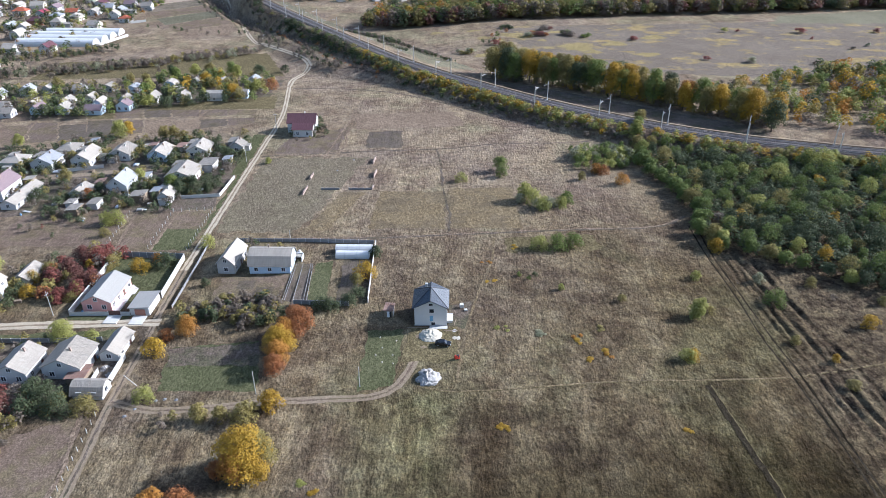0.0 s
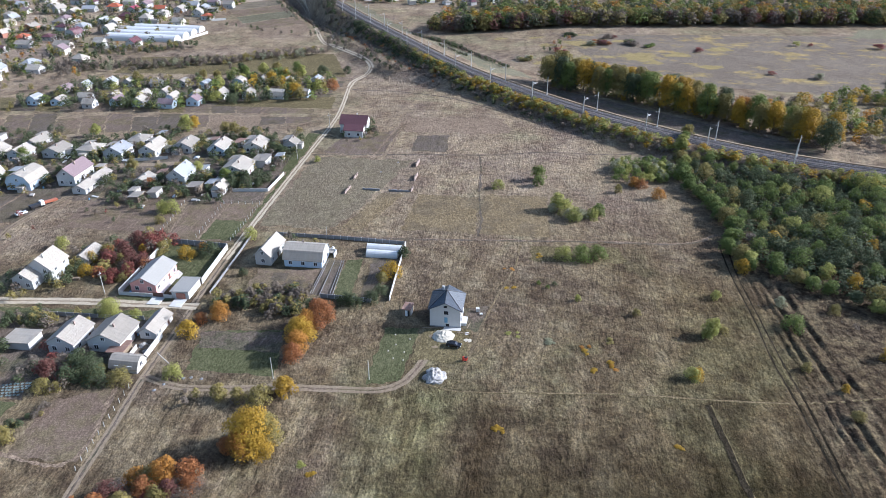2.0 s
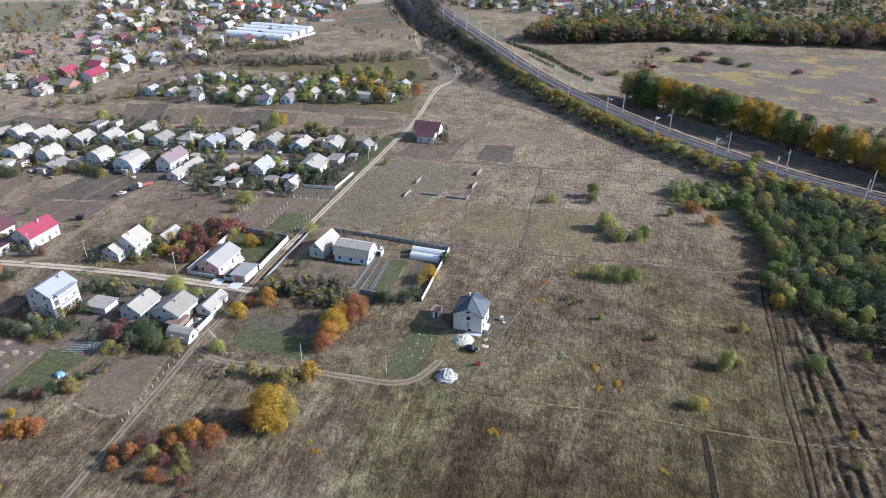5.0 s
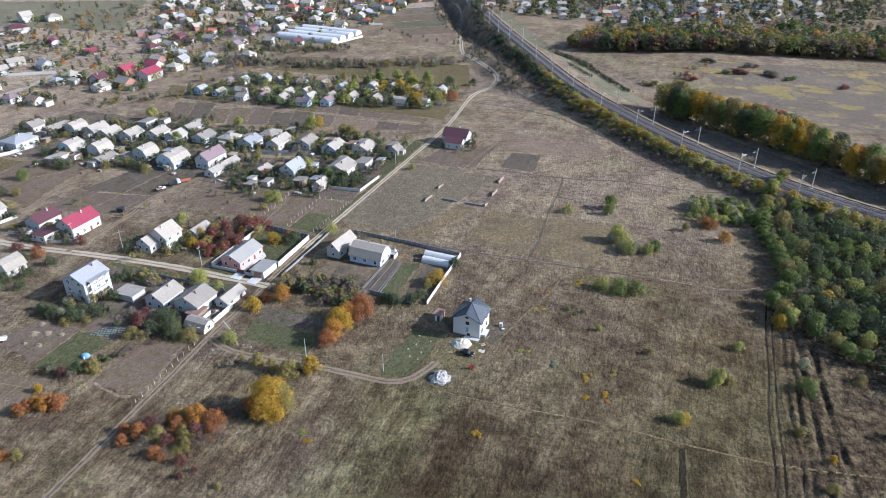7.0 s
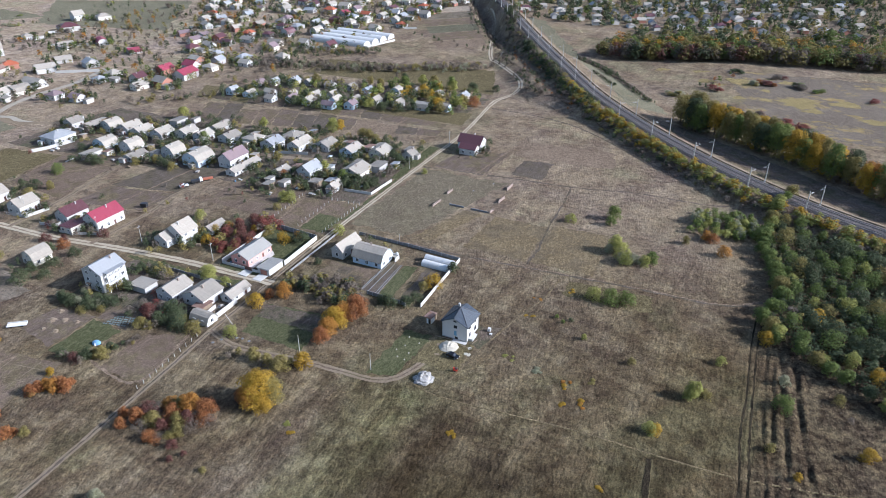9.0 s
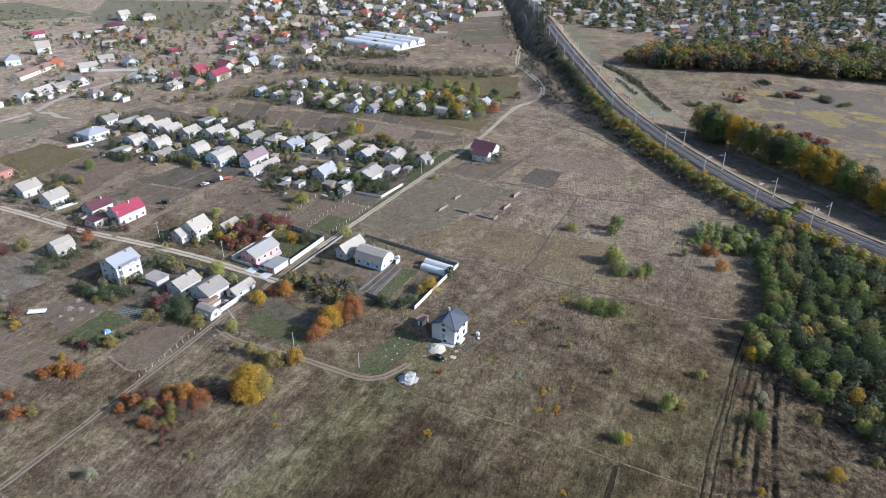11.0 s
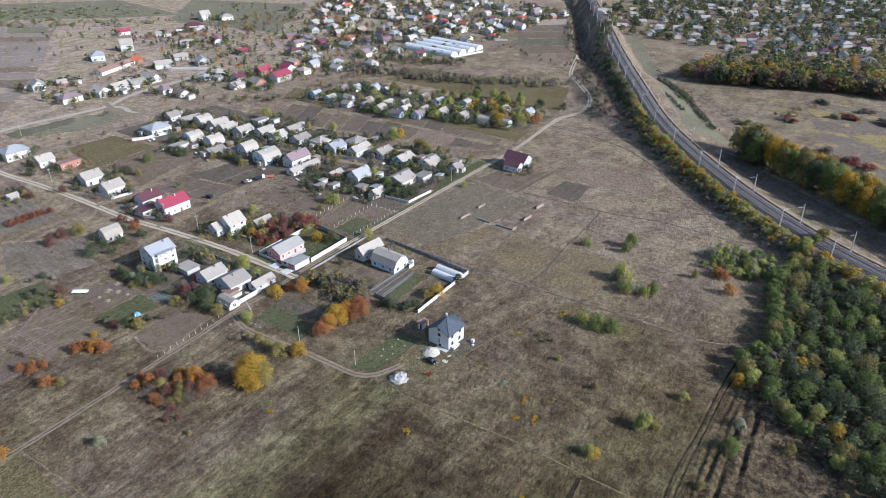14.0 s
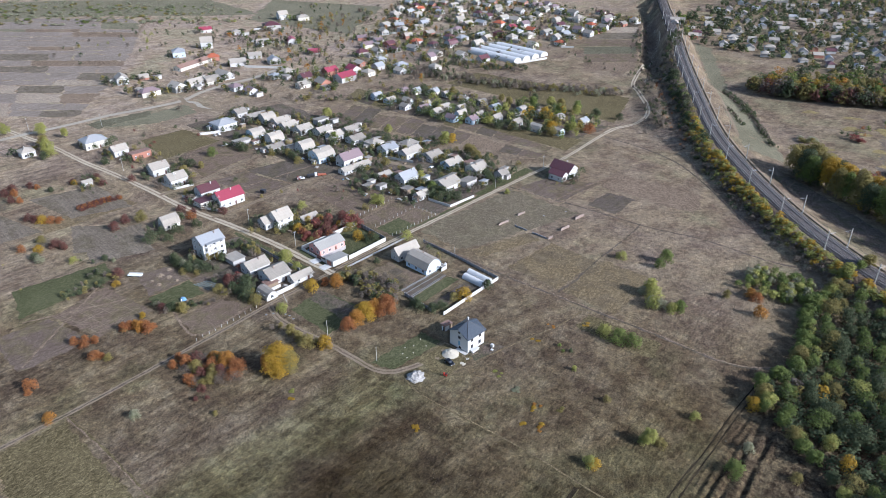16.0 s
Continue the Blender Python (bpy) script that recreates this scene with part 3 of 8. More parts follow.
def plot(corners, mat, label, lift=0.022, cat="field", cell=1.6, rag=0.4, name="field_plot", under=False):
    """A four-cornered sheet of other ground cover, with an uneven rim, lying on the land."""
    c = [np.array(p, float) for p in corners]
    if not under:
        PLOTS.append((c, mat))
    lift = 0.008 if under else lift + 0.0025 * (len(PLOTS) % 12) + 0.05 * (cell > 4)
    nu = max(2, int(max(np.linalg.norm(c[1] - c[0]), np.linalg.norm(c[2] - c[3])) / cell))
    nv = max(2, int(max(np.linalg.norm(c[3] - c[0]), np.linalg.norm(c[2] - c[1])) / cell))
    U, V = np.meshgrid(np.linspace(0, 1, nu + 1), np.linspace(0, 1, nv + 1))
    Pq = (c[0][None, None] * ((1 - U) * (1 - V))[..., None] + c[1] * (U * (1 - V))[..., None] + c[2] * (U * V)[..., None] + c[3] * ((1 - U) * V)[..., None])
    rng = np.random.default_rng(int(abs(c[0][0] * 7 + c[0][1] * 13 + c[2][0] * 3)) % 99991)
    edge = (U == 0) | (U == 1) | (V == 0) | (V == 1)
    Pq[edge] += np.clip(rng.normal(0, rag, (edge.sum(), 2)), -0.36 * cell, 0.36 * cell)
    Z = ground_z(Pq[..., 0], Pq[..., 1]) + lift
    idx = np.arange((nu + 1) * (nv + 1)).reshape(nv + 1, nu + 1)
    f = np.stack([idx[:-1, :-1], idx[:-1, 1:], idx[1:, 1:], idx[1:, :-1]], -1).reshape(-1, 4)
    ob = new(name, big_mesh(name, np.concatenate([Pq, Z[..., None]], -1).reshape(-1, 3), f, [M[mat]]))
    return tagged(ob, label, cat, kind="structure")


def weed_patch(x, y, rx, ry, turn, mat, label):
    """An oval stand of weeds with a torn rim, lying on the land."""
    rng = np.random.default_rng(int(abs(x * 7 + y * 13)))
    n = 40
    a = np.linspace(0, 2 * math.pi, n, endpoint=False)
    rim = 1 + 0.16 * np.sin(3 * a + rng.uniform(0, 6)) + 0.1 * np.sin(7 * a + rng.uniform(0, 6)) + rng.normal(0, 0.12, n)
    pts = [np.zeros((1, 2))]
    for k in (0.5, 1.0):
        u, v = np.cos(a) * rx * k * (rim if k == 1 else 1), np.sin(a) * ry * k * (rim if k == 1 else 1)
        pts.append(np.stack([u * math.cos(turn) - v * math.sin(turn), u * math.sin(turn) + v * math.cos(turn)], -1))
    xy = np.concatenate(pts) + np.array([x, y])
    z = ground_z(xy[:, 0], xy[:, 1]) + 0.17
    f = []
    for i in range(n):
        j = (i + 1) % n
        f += [(1 + i, 1 + n + i, 1 + n + j, 1 + j), (0, 1 + i, 1 + j)]
    me = bpy.data.meshes.new("weed_patch")
    me.from_pydata(np.concatenate([xy, z[:, None]], -1).tolist(), [], f)
    me.materials.append(M[mat])
    return tagged(new("weed_patch", me), label, "field", kind="structure")


RIBBONS = []


def ribbon(name, pts, strips, label, cat="road", lift=0.062, step=1.6, rag=0.1, z_fixed=None):
    """Strips of (offset, material) along a line; the last offset closes the last strip."""
    line = smooth(np.array(pts, float), step)
    RIBBONS.append(name)
    lift += 0.0012 * len(RIBBONS)
    t = np.gradient(line, axis=0)
    t /= np.linalg.norm(t, axis=1)[:, None]
    nrm = np.stack([-t[:, 1], t[:, 0]], -1)
    offs = np.array([s[0] for s in strips], float)
    rng = np.random.default_rng(len(line) + int(abs(line[0, 0])))
    P2 = line[:, None] + nrm[:, None] * (offs[None, :, None] + rng.normal(0, rag, (len(line), len(offs), 1)))
    Z = ground_z(P2[..., 0], P2[..., 1]) + lift if z_fixed is None else np.full(P2.shape[:2], z_fixed)
    n, m = P2.shape[:2]
    idx = np.arange(n * m).reshape(n, m)
    f = np.stack([idx[:-1, 1:], idx[:-1, :-1], idx[1:, :-1], idx[1:, 1:]], -1)
    names = []
    for s in strips[:-1]:
        if s[1] not in names:
            names.append(s[1])
    mi = np.tile([names.index(s[1]) for s in strips[:-1]], n - 1)
    ob = new(name, big_mesh(name, np.concatenate([P2, Z[..., None]], -1).reshape(-1, 3), f.reshape(-1, 4), [M[q] for q in names], mi))
    return tagged(ob, label, cat, kind="structure")


# ---------- fields and gardens ----------
plot([(-308, 56), (-81, 74), (-81, 138), (-300, 128)], "yard", "trodden soil of the cottage yards", under=True, rag=1.2, cell=3.2)
plot([(-262, 176), (-92, 200), (-92, 252), (-262, 238)], "yard", "trodden soil of the upper yards", under=True, rag=1.2, cell=3.2)
plot([(-136, -42), (-78, -34), (-79, -4), (-136, -8)], "yard", "trodden soil of the lower yards", under=True, rag=1.0, cell=3.0)
plot([(-20, 57), (7.5, 57), (6.5, 87), (-18.5, 87)], "ochre", "mown ochre-coloured meadow strip", rag=0.7)
plot([(-73, 55.5), (-44, 55.5), (-27, 122), (-72, 121)], "brown_meadow", "darker brown rough meadow beside the lane", rag=2.2, cell=2.4)
plot([(-43, 56), (-34, 56), (-24, 87), (-33, 87)], "ochre", "trodden slanting ochre strip of meadow", rag=0.9)
plot([(-63, -27), (-38, -27), (-42, -7), (-66, -10)], "green", "mown green grass plot behind a hedge")
plot([(-64, -17.5), (-40, -17), (-42.2, -7.5), (-66, -10.5)], "yard", "dug bare half of the grass plot", lift=0.06, rag=0.5)
plot([(-13, -27), (-4, -25), (-3, -2), (-13, -2)], "green", "weedy green garden strip beside the new house")
plot([(-30, 133), (-13, 133), (-15, 155), (-30, 153)], "dark_earth", "square of freshly ploughed dark soil")
plot([(-38, 158), (16, 160), (8, 182), (-40, 180)], "straw", "pale trampled straw-coloured patch of meadow", rag=1.6, cell=3)
plot([(-70, 126), (-42, 126), (-40, 160), (-66, 146)], "plough_red", "reddish weedy plot below the maroon house")
plot([(9, 57), (34, 57), (33, 90), (8, 90)], "ochre", "olive-brown mown meadow square", rag=0.6)
plot([(28, 40), (60, 42), (58, 52), (28, 50)], "olive", "short meadow round the bushes", rag=0.8)
plot([(-62, 12), (-40.6, 12), (-41, 27), (-62, 26)], "earth", "dug vegetable garden of pale soil")
plot([(-56, 19), (-51, 19), (-51, 24), (-56, 24)], "dark_earth", "small dark planted bed", lift=0.05, rag=0.15)
plot([(-50, 15), (-44, 15), (-44, 20), (-50, 20)], "dark_earth", "small dark planted bed", lift=0.05, rag=0.15)
plot([(-49, 11), (-42, 11), (-42, 14), (-49, 14)], "green", "patch of bright grass at the garden's foot", lift=0.05)
plot([(-40.3, 12), (-33, 12), (-35, 34), (-40.6, 34)], "dark_earth", "long dark garden beds between board edgings", lift=0.04)
plot([(-32.8, 12), (-27, 13), (-28.6, 35), (-34.2, 34)], "green", "strip of rough grass in the garden", lift=0.04)
plot([(-26.8, 13), (-24.6, 13), (-25.6, 36), (-28, 36)], "ochre", "orange-brown strip of dead plants", lift=0.045)
plot([(-24.4, 13), (-19, 13), (-18, 36), (-25.4, 36)], "dark_earth", "bare shaded bed by the fence", lift=0.04)
plot([(-63.5, -137), (-20, -142), (-8, -113), (-62, -116)], "olive", "short smooth olive meadow beyond the old track", rag=0.8)
plot([(-82.5, 104), (-78, 104), (-78, 150), (-84, 150)], "green", "grassy verge between lane and cottages")
plot([(-78.9, 58), (-77.6, 58), (-77.6, 104), (-79.2, 104)], "green", "narrow grassy verge of the lane")
plot([(-140, -7.6), (-84, -5.2), (-84, -1.8), (-140, -5.6)], "green", "grassy verge of the village street")
plot([(-101, 3.0), (-83, 3.4), (-83, 5.2), (-101, 5.2)], "green", "grass strip before the bungalow wall")
# tilled strips of the gardens west of the lane
plot([(-91, -62), (-73.5, -62), (-77, -36), (-92, -43)], "earth", "bare tilled garden plot by the lane")
plot([(-114, -63), (-104, -63), (-100, -45), (-115, -44)], "green", "green clover square among bare plots")
plot([(-100, -44), (-115, -43), (-115, -34), (-104, -33)], "plough_red", "small dug bed with dead stalks")
plot([(-136, -58), (-115, -62), (-116, -43), (-133, -44)], "plough_red", "weedy brown plot with heaps of dead stalks")
plot([(-129, -96), (-101, -89), (-104, -66), (-136, -72)], "earth", "large bare garden plot with string rows")
plot([(-129, -118), (-101, -118), (-101, -91), (-129, -98)], "plough_red", "bare dug plot beside the string rows")
plot([(-136.5, -106), (-140.5, -66), (-157, -63.5), (-161, -101)], "green", "long green winter-sown strip", lift=0.07)
plot([(-224, -70), (-206, -72), (-208, -24), (-217, -26)], "ochre", "orange-tan stubble strip")
plot([(-206, -60), (-176, -70), (-164, -46), (-190, -42)], "strips", "tilled plot with slanting furrows")
plot([(-250, -82), (-210, -72), (-212, -92), (-250, -100)], "strips", "grey bare field beyond the gardens")
plot([(-255, -64), (-215, -56), (-207, -28), (-248, -30)], "strips", "rough fallow plot of dead weeds")
plot([(-190, -62), (-160, -68), (-152, -42), (-184, -34)], "strips", "bare weedy plot")
plot([(-100.5, 9), (-79, 13), (-79, 37), (-100.8, 38)], "green", "grassy yard behind the pink bungalow")
plot([(-104, 42), (-78, 42), (-78, 72), (-108, 72)], "earth", "fenced garden plot of tilled soil")
plot([(-92, 43), (-79, 43), (-79, 58), (-92, 58)], "green", "grassy verge plot by the lane")
plot([(-150, 46), (-108, 46), (-112, 80), (-150, 82)], "earthx", "bare brown garden strips")
plot([(-205, 40), (-168, 48), (-162, 76), (-200, 66)], "dark_earth", "wide bare tilled field")
plot([(-205, 18), (-168, 26), (-168, 46), (-205, 39)], "plough_red", "weedy tilled field beside the dirt track")
plot([(-255, 22), (-215, 18), (-225, 62), (-262, 60)], "earth", "bare tilled garden field")
plot([(-300, 20), (-258, 16), (-262, 56), (-300, 50)], "olive", "rough green-brown grass field")
_pr = random.Random(14)
for _i in range(13):
    _u0, _u1 = _i / 13, (_i + 1) / 13
    for _j, (_v0, _v1) in enumerate(((0.0, _pr.uniform(0.4, 0.6)), (0.62, 1.0))):
        _q = [(-250 + 162 * _u + (-38 * _v) * (1 - 0.9 * _u), 128 + 38 * _u + (66 - 44 * _u) * _v) for _u, _v in ((_u0, _v0), (_u1 - 0.004, _v0), (_u1 - 0.004, _v1), (_u0, _v1))]
        plot(_q, _pr.choice(["plough_red", "plough_red", "dark_earth", "earth", "plough_red", "straw" if _j == 0 else "olive"]), "narrow ploughed garden strip between two rows of houses", rag=0.5)
plot([(-150, 188), (-84, 190), (-88, 214), (-150, 196)], "olive", "grassy strip below the upper cottages")
plot([(-250, 255), (-95, 262), (-120, 325), (-255, 300)], "olive", "greenish meadow above the cottages", rag=0.9)
for _k, _m in enumerate(("straw", "earth", "verge", "earthx", "strips", "tan", "dark_earth", "olive")):
    _a, _b = 26 * _k, 26 * _k + 24.5
    plot([(-192 - 0.66 * _a, 366 + _a), (-160 - 0.6 * _a, 398 + 1.05 * _a), (-160 - 0.6 * _b, 398 + 1.05 * _b), (-192 - 0.66 * _b, 366 + _b)], _m, "strip field between the village and the gully", rag=0.7, cell=3)
_fr = random.Random(31)
_v = 0.0
while _v < 1.0:
    _v1 = min(1.0, _v + _fr.uniform(0.035, 0.085))
    _cuts = [0.0, _fr.uniform(0.25, 0.5), _fr.uniform(0.55, 0.85), 1.0]
    for _u0, _u1 in zip(_cuts[:-1], _cuts[1:]):
        _q = [(-835 + 405 * _v_ ** 0.8 + (135 - 85 * _v_) * _u, 70 - 108 * _v_ + (128 - 80 * _v_) * _u) for _u, _v_ in ((_u0, _v), (_u1 - 0.006, _v), (_u1 - 0.006, _v1 - 0.004), (_u0, _v1 - 0.004))]
        plot(_q, _fr.choice(["stubble", "stubble", "tan", "straw", "stubble", "pale_grass" if _v < 0.25 else "strips", "stubble"]), "long narrow strip of stubble or bare soil in the open fields", rag=1.2, cell=5)
    _v = _v1
plot([(-343, 14), (-326, 44), (-328, 76), (-352, 78)], "pale_grass", "grassy triangle inside the road bend", rag=0.8, cell=3)
plot([(-360, 8), (-344, 10), (-346, 50), (-357, 54)], "verge", "wide grassy verge of the paved road", rag=0.8, cell=3)
plot([(-960, 60), (-800, 100), (-640, 330), (-800, 340)], "pale_grass", "belt of pale green marsh grass beyond the fields", rag=2.5, cell=6)
plot([(-620, 300), (-470, 330), (-560, 460), (-720, 400)], "pale_grass", "far pale green grassland behind the village", rag=2.5, cell=6)
# beyond the railway
plot([(70, 260), (330, 230), (420, 420), (40, 385)], "fallow", "fallow field beyond the railway", rag=2, cell=5)
for px_, py_, rx_, ry_ in ((30, 350, 6, 5), (50, 359, 8, 6), (59, 351, 5, 4), (92, 321, 11, 12), (28, 300, 7, 4), (56, 316, 4, 3.5), (-5, 374, 5, 4), (82, 367, 6, 4), (22, 375, 6, 3), (72, 318, 4, 3), (40, 343, 4, 3), (100, 306, 6, 4), (118, 330, 9, 6), (135, 300, 8, 5), (150, 350, 9, 6), (70, 340, 3, 3)):
    weed_patch(px_, py_, rx_, ry_, 0.3, "yellow_weed", "low stand of golden weeds in the fallow field")
plot([(250, 400), (420, 400), (440, 470), (270, 430)], "pale_grass", "pale green winter field", rag=2, cell=5)
plot([(170, 340), (235, 330), (240, 365), (180, 372)], "green", "green patch in the fallow field", rag=0.9)
plot([(-1, 256), (22, 258), (8, 280), (-20, 283)], "pale_grass", "grassy foot of the railway bank", rag=0.9, cell=3)
plot([(-20, 283), (8, 280), (-72, 392), (-92, 400)], "pale_grass", "grassy cutting beside the railway", rag=1.2, cell=4)
plot([(-92, 400), (-72, 392), (-150, 520), (-176, 534)], "pale_grass", "grassy strip along the railway", rag=1.2, cell=4)
# Darker sheet over weedy ground, standing in for the tall trees' shadow.
plot([(22, 231), (150, 138), (158, 156), (34, 240)], "yard", "weedy ground darkened like tree shade between railway and tall trees", rag=0.8)
# ---------- roads and tracks ----------
TWO_RUTS = [(-1.2, "track"), (-0.3, "earth"), (0.3, "track"), (1.2, "track")]
ribbon("road_lane", [(-60, -190), (-65, -134), (-66, -111), (-69, -76), (-71, -51), (-73, -31), (-74, -8), (-75, 6), (-76, 30)], [(-1.1, "track"), (-0.3, "yard"), (0.25, "track"), (1.0, "track")],
       "rutted pale dirt lane between gardens and meadow")
ribbon("road_lane_middle", [(-76, 30), (-76, 67), (-76, 100), (-76, 138), (-76, 160), (-78, 187), (-86, 236)], [(-1.2, "pale_track"), (-0.3, "track"), (0.3, "pale_track"), (1.1, "pale_track")],
       "pale rutted dirt lane beside the cottages")
ribbon("road_lane_upper", [(-86, 236), (-87, 252), (-83, 272), (-85, 288), (-97, 309), (-124, 342), (-140, 362), (-166, 424), (-204, 516), (-240, 575)], [(-1.6, "pale_track"), (-0.4, "track"), (0.4, "pale_track"), (1.6, "pale_track")],
       "dirt lane winding beside the eroded gully")
ribbon("road_cottage", [(-86, 236), (-95, 232), (-108, 226)], [(-1.4, "track"), (1.4, "track")], "short dirt spur to the upper cottages")
ribbon("road_drive", [(-73, -31), (-62, -34), (-48, -33), (-35, -31), (-21, -30), (-9, -29), (-3, -25), (0, -18), (1.5, -12)], TWO_RUTS, "two-rut dirt drive curving to the new house")
ribbon("road_village", [(-73, 2), (-97, 1), (-116, 0), (-142, -3), (-167, -7), (-186, -10), (-216, -12), (-256, -16), (-290, -21), (-325, -24), (-372, -32), (-460, -48)],
       [(-1.8, "pale_track"), (-0.4, "track"), (0.3, "pale_track"), (1.7, "pale_track")], "pale unpaved village street")
ribbon("road_paved", [(-360, -120), (-368, -40), (-367, -6), (-367, 29), (-363, 56), (-362, 81), (-372, 104), (-377, 129), (-377, 154), (-388, 186)], [(-2.3, "asphalt"), (2.3, "asphalt")], "worn grey asphalt road")
ribbon("road_eroded", [(-717.2, 225.8), (-648.2, 182.6), (-577.0, 136.5), (-524.9, 99.7), (-458.1, 56.6), (-397.0, 5.3)], [(-1.6, "straw"), (-0.3, "track"), (0.5, "straw"), (1.8, "straw")], "pale eroded cart track over the open fields", rag=0.4, step=5)
ribbon("road_branch", [(-362, 81), (-349, 86), (-338, 84), (-324, 85)], [(-1.9, "asphalt"), (1.9, "asphalt")], "short grey branch of the village road")
ribbon("road_gully_crossing", [(-134, 366), (-137, 384), (-128, 389), (-120, 386)], [(-0.8, "pale_track"), (0.8, "pale_track")], "pale path crossing the gully head", rag=0.15)
ribbon("road_meadow_trace", [(-64, -114.5), (-50, -113), (-38, -112), (-16, -111), (10, -110)], [(-0.5, "straw"), (0.0, "olive"), (0.6, "olive")], "faint trace of an old track in the meadow", rag=0.2)
ribbon("road_spur", [(-370, 84), (-350, 80), (-332, 82), (-303, 93), (-250, 84), (-215, 95), (-150, 105), (-90, 118)], [(-1.8, "track"), (1.8, "track")], "dirt street between the cottages")
ribbon("road_track_a", [(-163, -6), (-163, 14), (-164, 30), (-167, 42), (-166, 55), (-160, 78)], TWO_RUTS, "curving dirt track through bare plots")
ribbon("road_track_b", [(-209, -11), (-212, 17), (-217, 40), (-222, 62), (-227, 72)], TWO_RUTS, "straight dirt track to the cottages")
ribbon("road_footpath", [(2, -25), (10, -27), (22, -26.5), (52, -23.5), (75, -23), (94, -22), (110, -19), (150, -10)], [(-0.45, "olive"), (-0.15, "ochre"), (0.2, "ochre")], "narrow trodden path across the meadow", rag=0.06)
ribbon("road_footpath_back", [(12, -22), (13.5, -8), (15, 2), (19, 20), (23, 36), (24, 50)], [(-0.5, "ochre"), (0.2, "ochre")], "faint trodden path behind the house", rag=0.1)
ribbon("road_field_edge", [(-62, 50), (-19, 51), (10, 53), (50, 56), (80, 58), (93, 66)], [(-1.1, "dark_earth"), (-0.3, "straw"), (0.3, "straw")], "grassy field edge path", rag=0.25)
ribbon("road_field_edge_upper", [(-74, 124), (-40, 128), (5, 132), (31, 138), (61, 139), (72, 142)], [(-0.9, "dark_earth"), (-0.1, "straw"), (0.5, "straw")], "upper field edge path", rag=0.25)
ribbon("road_field_line", [(9, 55), (8.5, 70), (6, 90), (4, 118), (2, 131)], [(-0.45, "dark_earth"), (0.35, "dark_earth")], "dark strip between two mown plots", rag=0.25)
ribbon("road_furrow", [(74, -25), (76, -40), (79, -62), (82, -90)], [(-0.7, "dark_meadow"), (0.1, "dark_meadow"), (0.7, "olive"), (1.0, "olive")], "dark furrow in the meadow", rag=0.12)
ribbon("road_field_track", [(-83, 281), (-73, 271), (-48, 247), (-24, 231), (-13, 217), (-4, 203)], [(-0.7, "straw"), (0.6, "straw")], "faint cart track across the upper meadow", rag=0.15)
ribbon("road_field_track_lower", [(-83, 231), (-53, 228), (-28, 220), (-11, 209), (10, 192), (40, 165)], [(-0.6, "dark_earth"), (0.5, "dark_earth")], "faint dark cart track along the embankment", rag=0.15)
ribbon("road_verge", [(-14, 275), (-45, 325), (-100, 410), (-160, 505), (-215, 590)], [(-0.9, "track"), (0.9, "track")], "pale track beyond the railway", rag=0.15)
for _pts in ([(-205, 18), (-160, 30), (-160, 78)], [(-185, 22), (-182, 72)], [(-172, 26), (-170, 40)], [(-138, -74), (-103, -116)], [(-120, -70), (-133, -106)], [(-101, -60), (-75, -62), (-78, -36)], [(-108, 72), (-104, 42)], [(-92, 71), (-92, 43)], [(-150, 82), (-108, 76)],
             [(-130, 47), (-131, 81)], [(-246, 126), (-150, 146), (-86, 166)], [(-190, 136), (-205, 190)], [(-120, 155), (-118, 186)], [(-255, 22), (-225, 60)], [(-70, 126), (-42, 126), (-40, 158)], [(-226, 352), (-178, 420)], [(-46, 122), (-40, 182)], [(-13, 134), (8, 182)]):
    ribbon("grass_balk", _pts, [(-0.5, "straw"), (0.5, "straw")], "narrow balk of dead grass between garden plots", "balk", rag=0.2)
_ry = np.array([-130, -100, -75, -50, -22, -7, 15, 37, 58])
for _o in (92.6, 94.6):
    ribbon("road_ruts", [(_o + float(rut_x(q)) + 0.25 * math.sin(q * 0.09 + (2 if _o > 93 else 0)) , q) for q in _ry], [(-0.26, "dark_meadow"), (0.26, "dark_meadow")], "dark wheel rut along the wood's edge", rag=0.08)

# ---------- railway ----------
line = smooth(RAIL, 6)
tan_ = np.gradient(line, axis=0)
tan_ /= np.linalg.norm(tan_, axis=1)[:, None]
nor = np.stack([-tan_[:, 1], tan_[:, 0]], -1)


def along_rail(name, section, mat, label, kind="structure", cat="railway"):
    """Sweeps a closed section of (offset, height) along the railway."""
    k, n = len(section), len(line)
    V = np.zeros((n, k, 3))
    for i, (o, h) in enumerate(section):
        V[:, i, :2] = line + nor * o
        V[:, i, 2] = h
    idx = np.arange(n * k).reshape(n, k)
    nxt = np.roll(idx, -1, axis=1)
    f = np.stack([idx[:-1], nxt[:-1], nxt[1:], idx[1:]], -1).reshape(-1, 4)
    ob = new(name, big_mesh(name, V.reshape(-1, 3), f, [M[mat]]))
    return tagged(ob, label, cat, kind=kind)


along_rail("railway_bed", [(-5.6, 7.2), (5.6, 7.2), (4.6, 7.98), (-4.6, 7.98)], "ballast", "grey-brown ballast bed of a two-track railway")
along_rail("service_path", [(-7.6, 7.6), (-5.9, 7.6), (-5.9, 7.86), (-7.6, 7.86)], "track", "pale service path along the railway")
for _c in (-2.4, 2.4):
    for _o in (-0.76, 0.76):
        along_rail("rail", [(_c + _o - 0.05, 8.12), (_c + _o + 0.05, 8.12), (_c + _o + 0.04, 8.3), (_c + _o - 0.04, 8.3)], "rail", "worn steel rail on concrete sleepers")
_s = smooth(RAIL, 0.9)
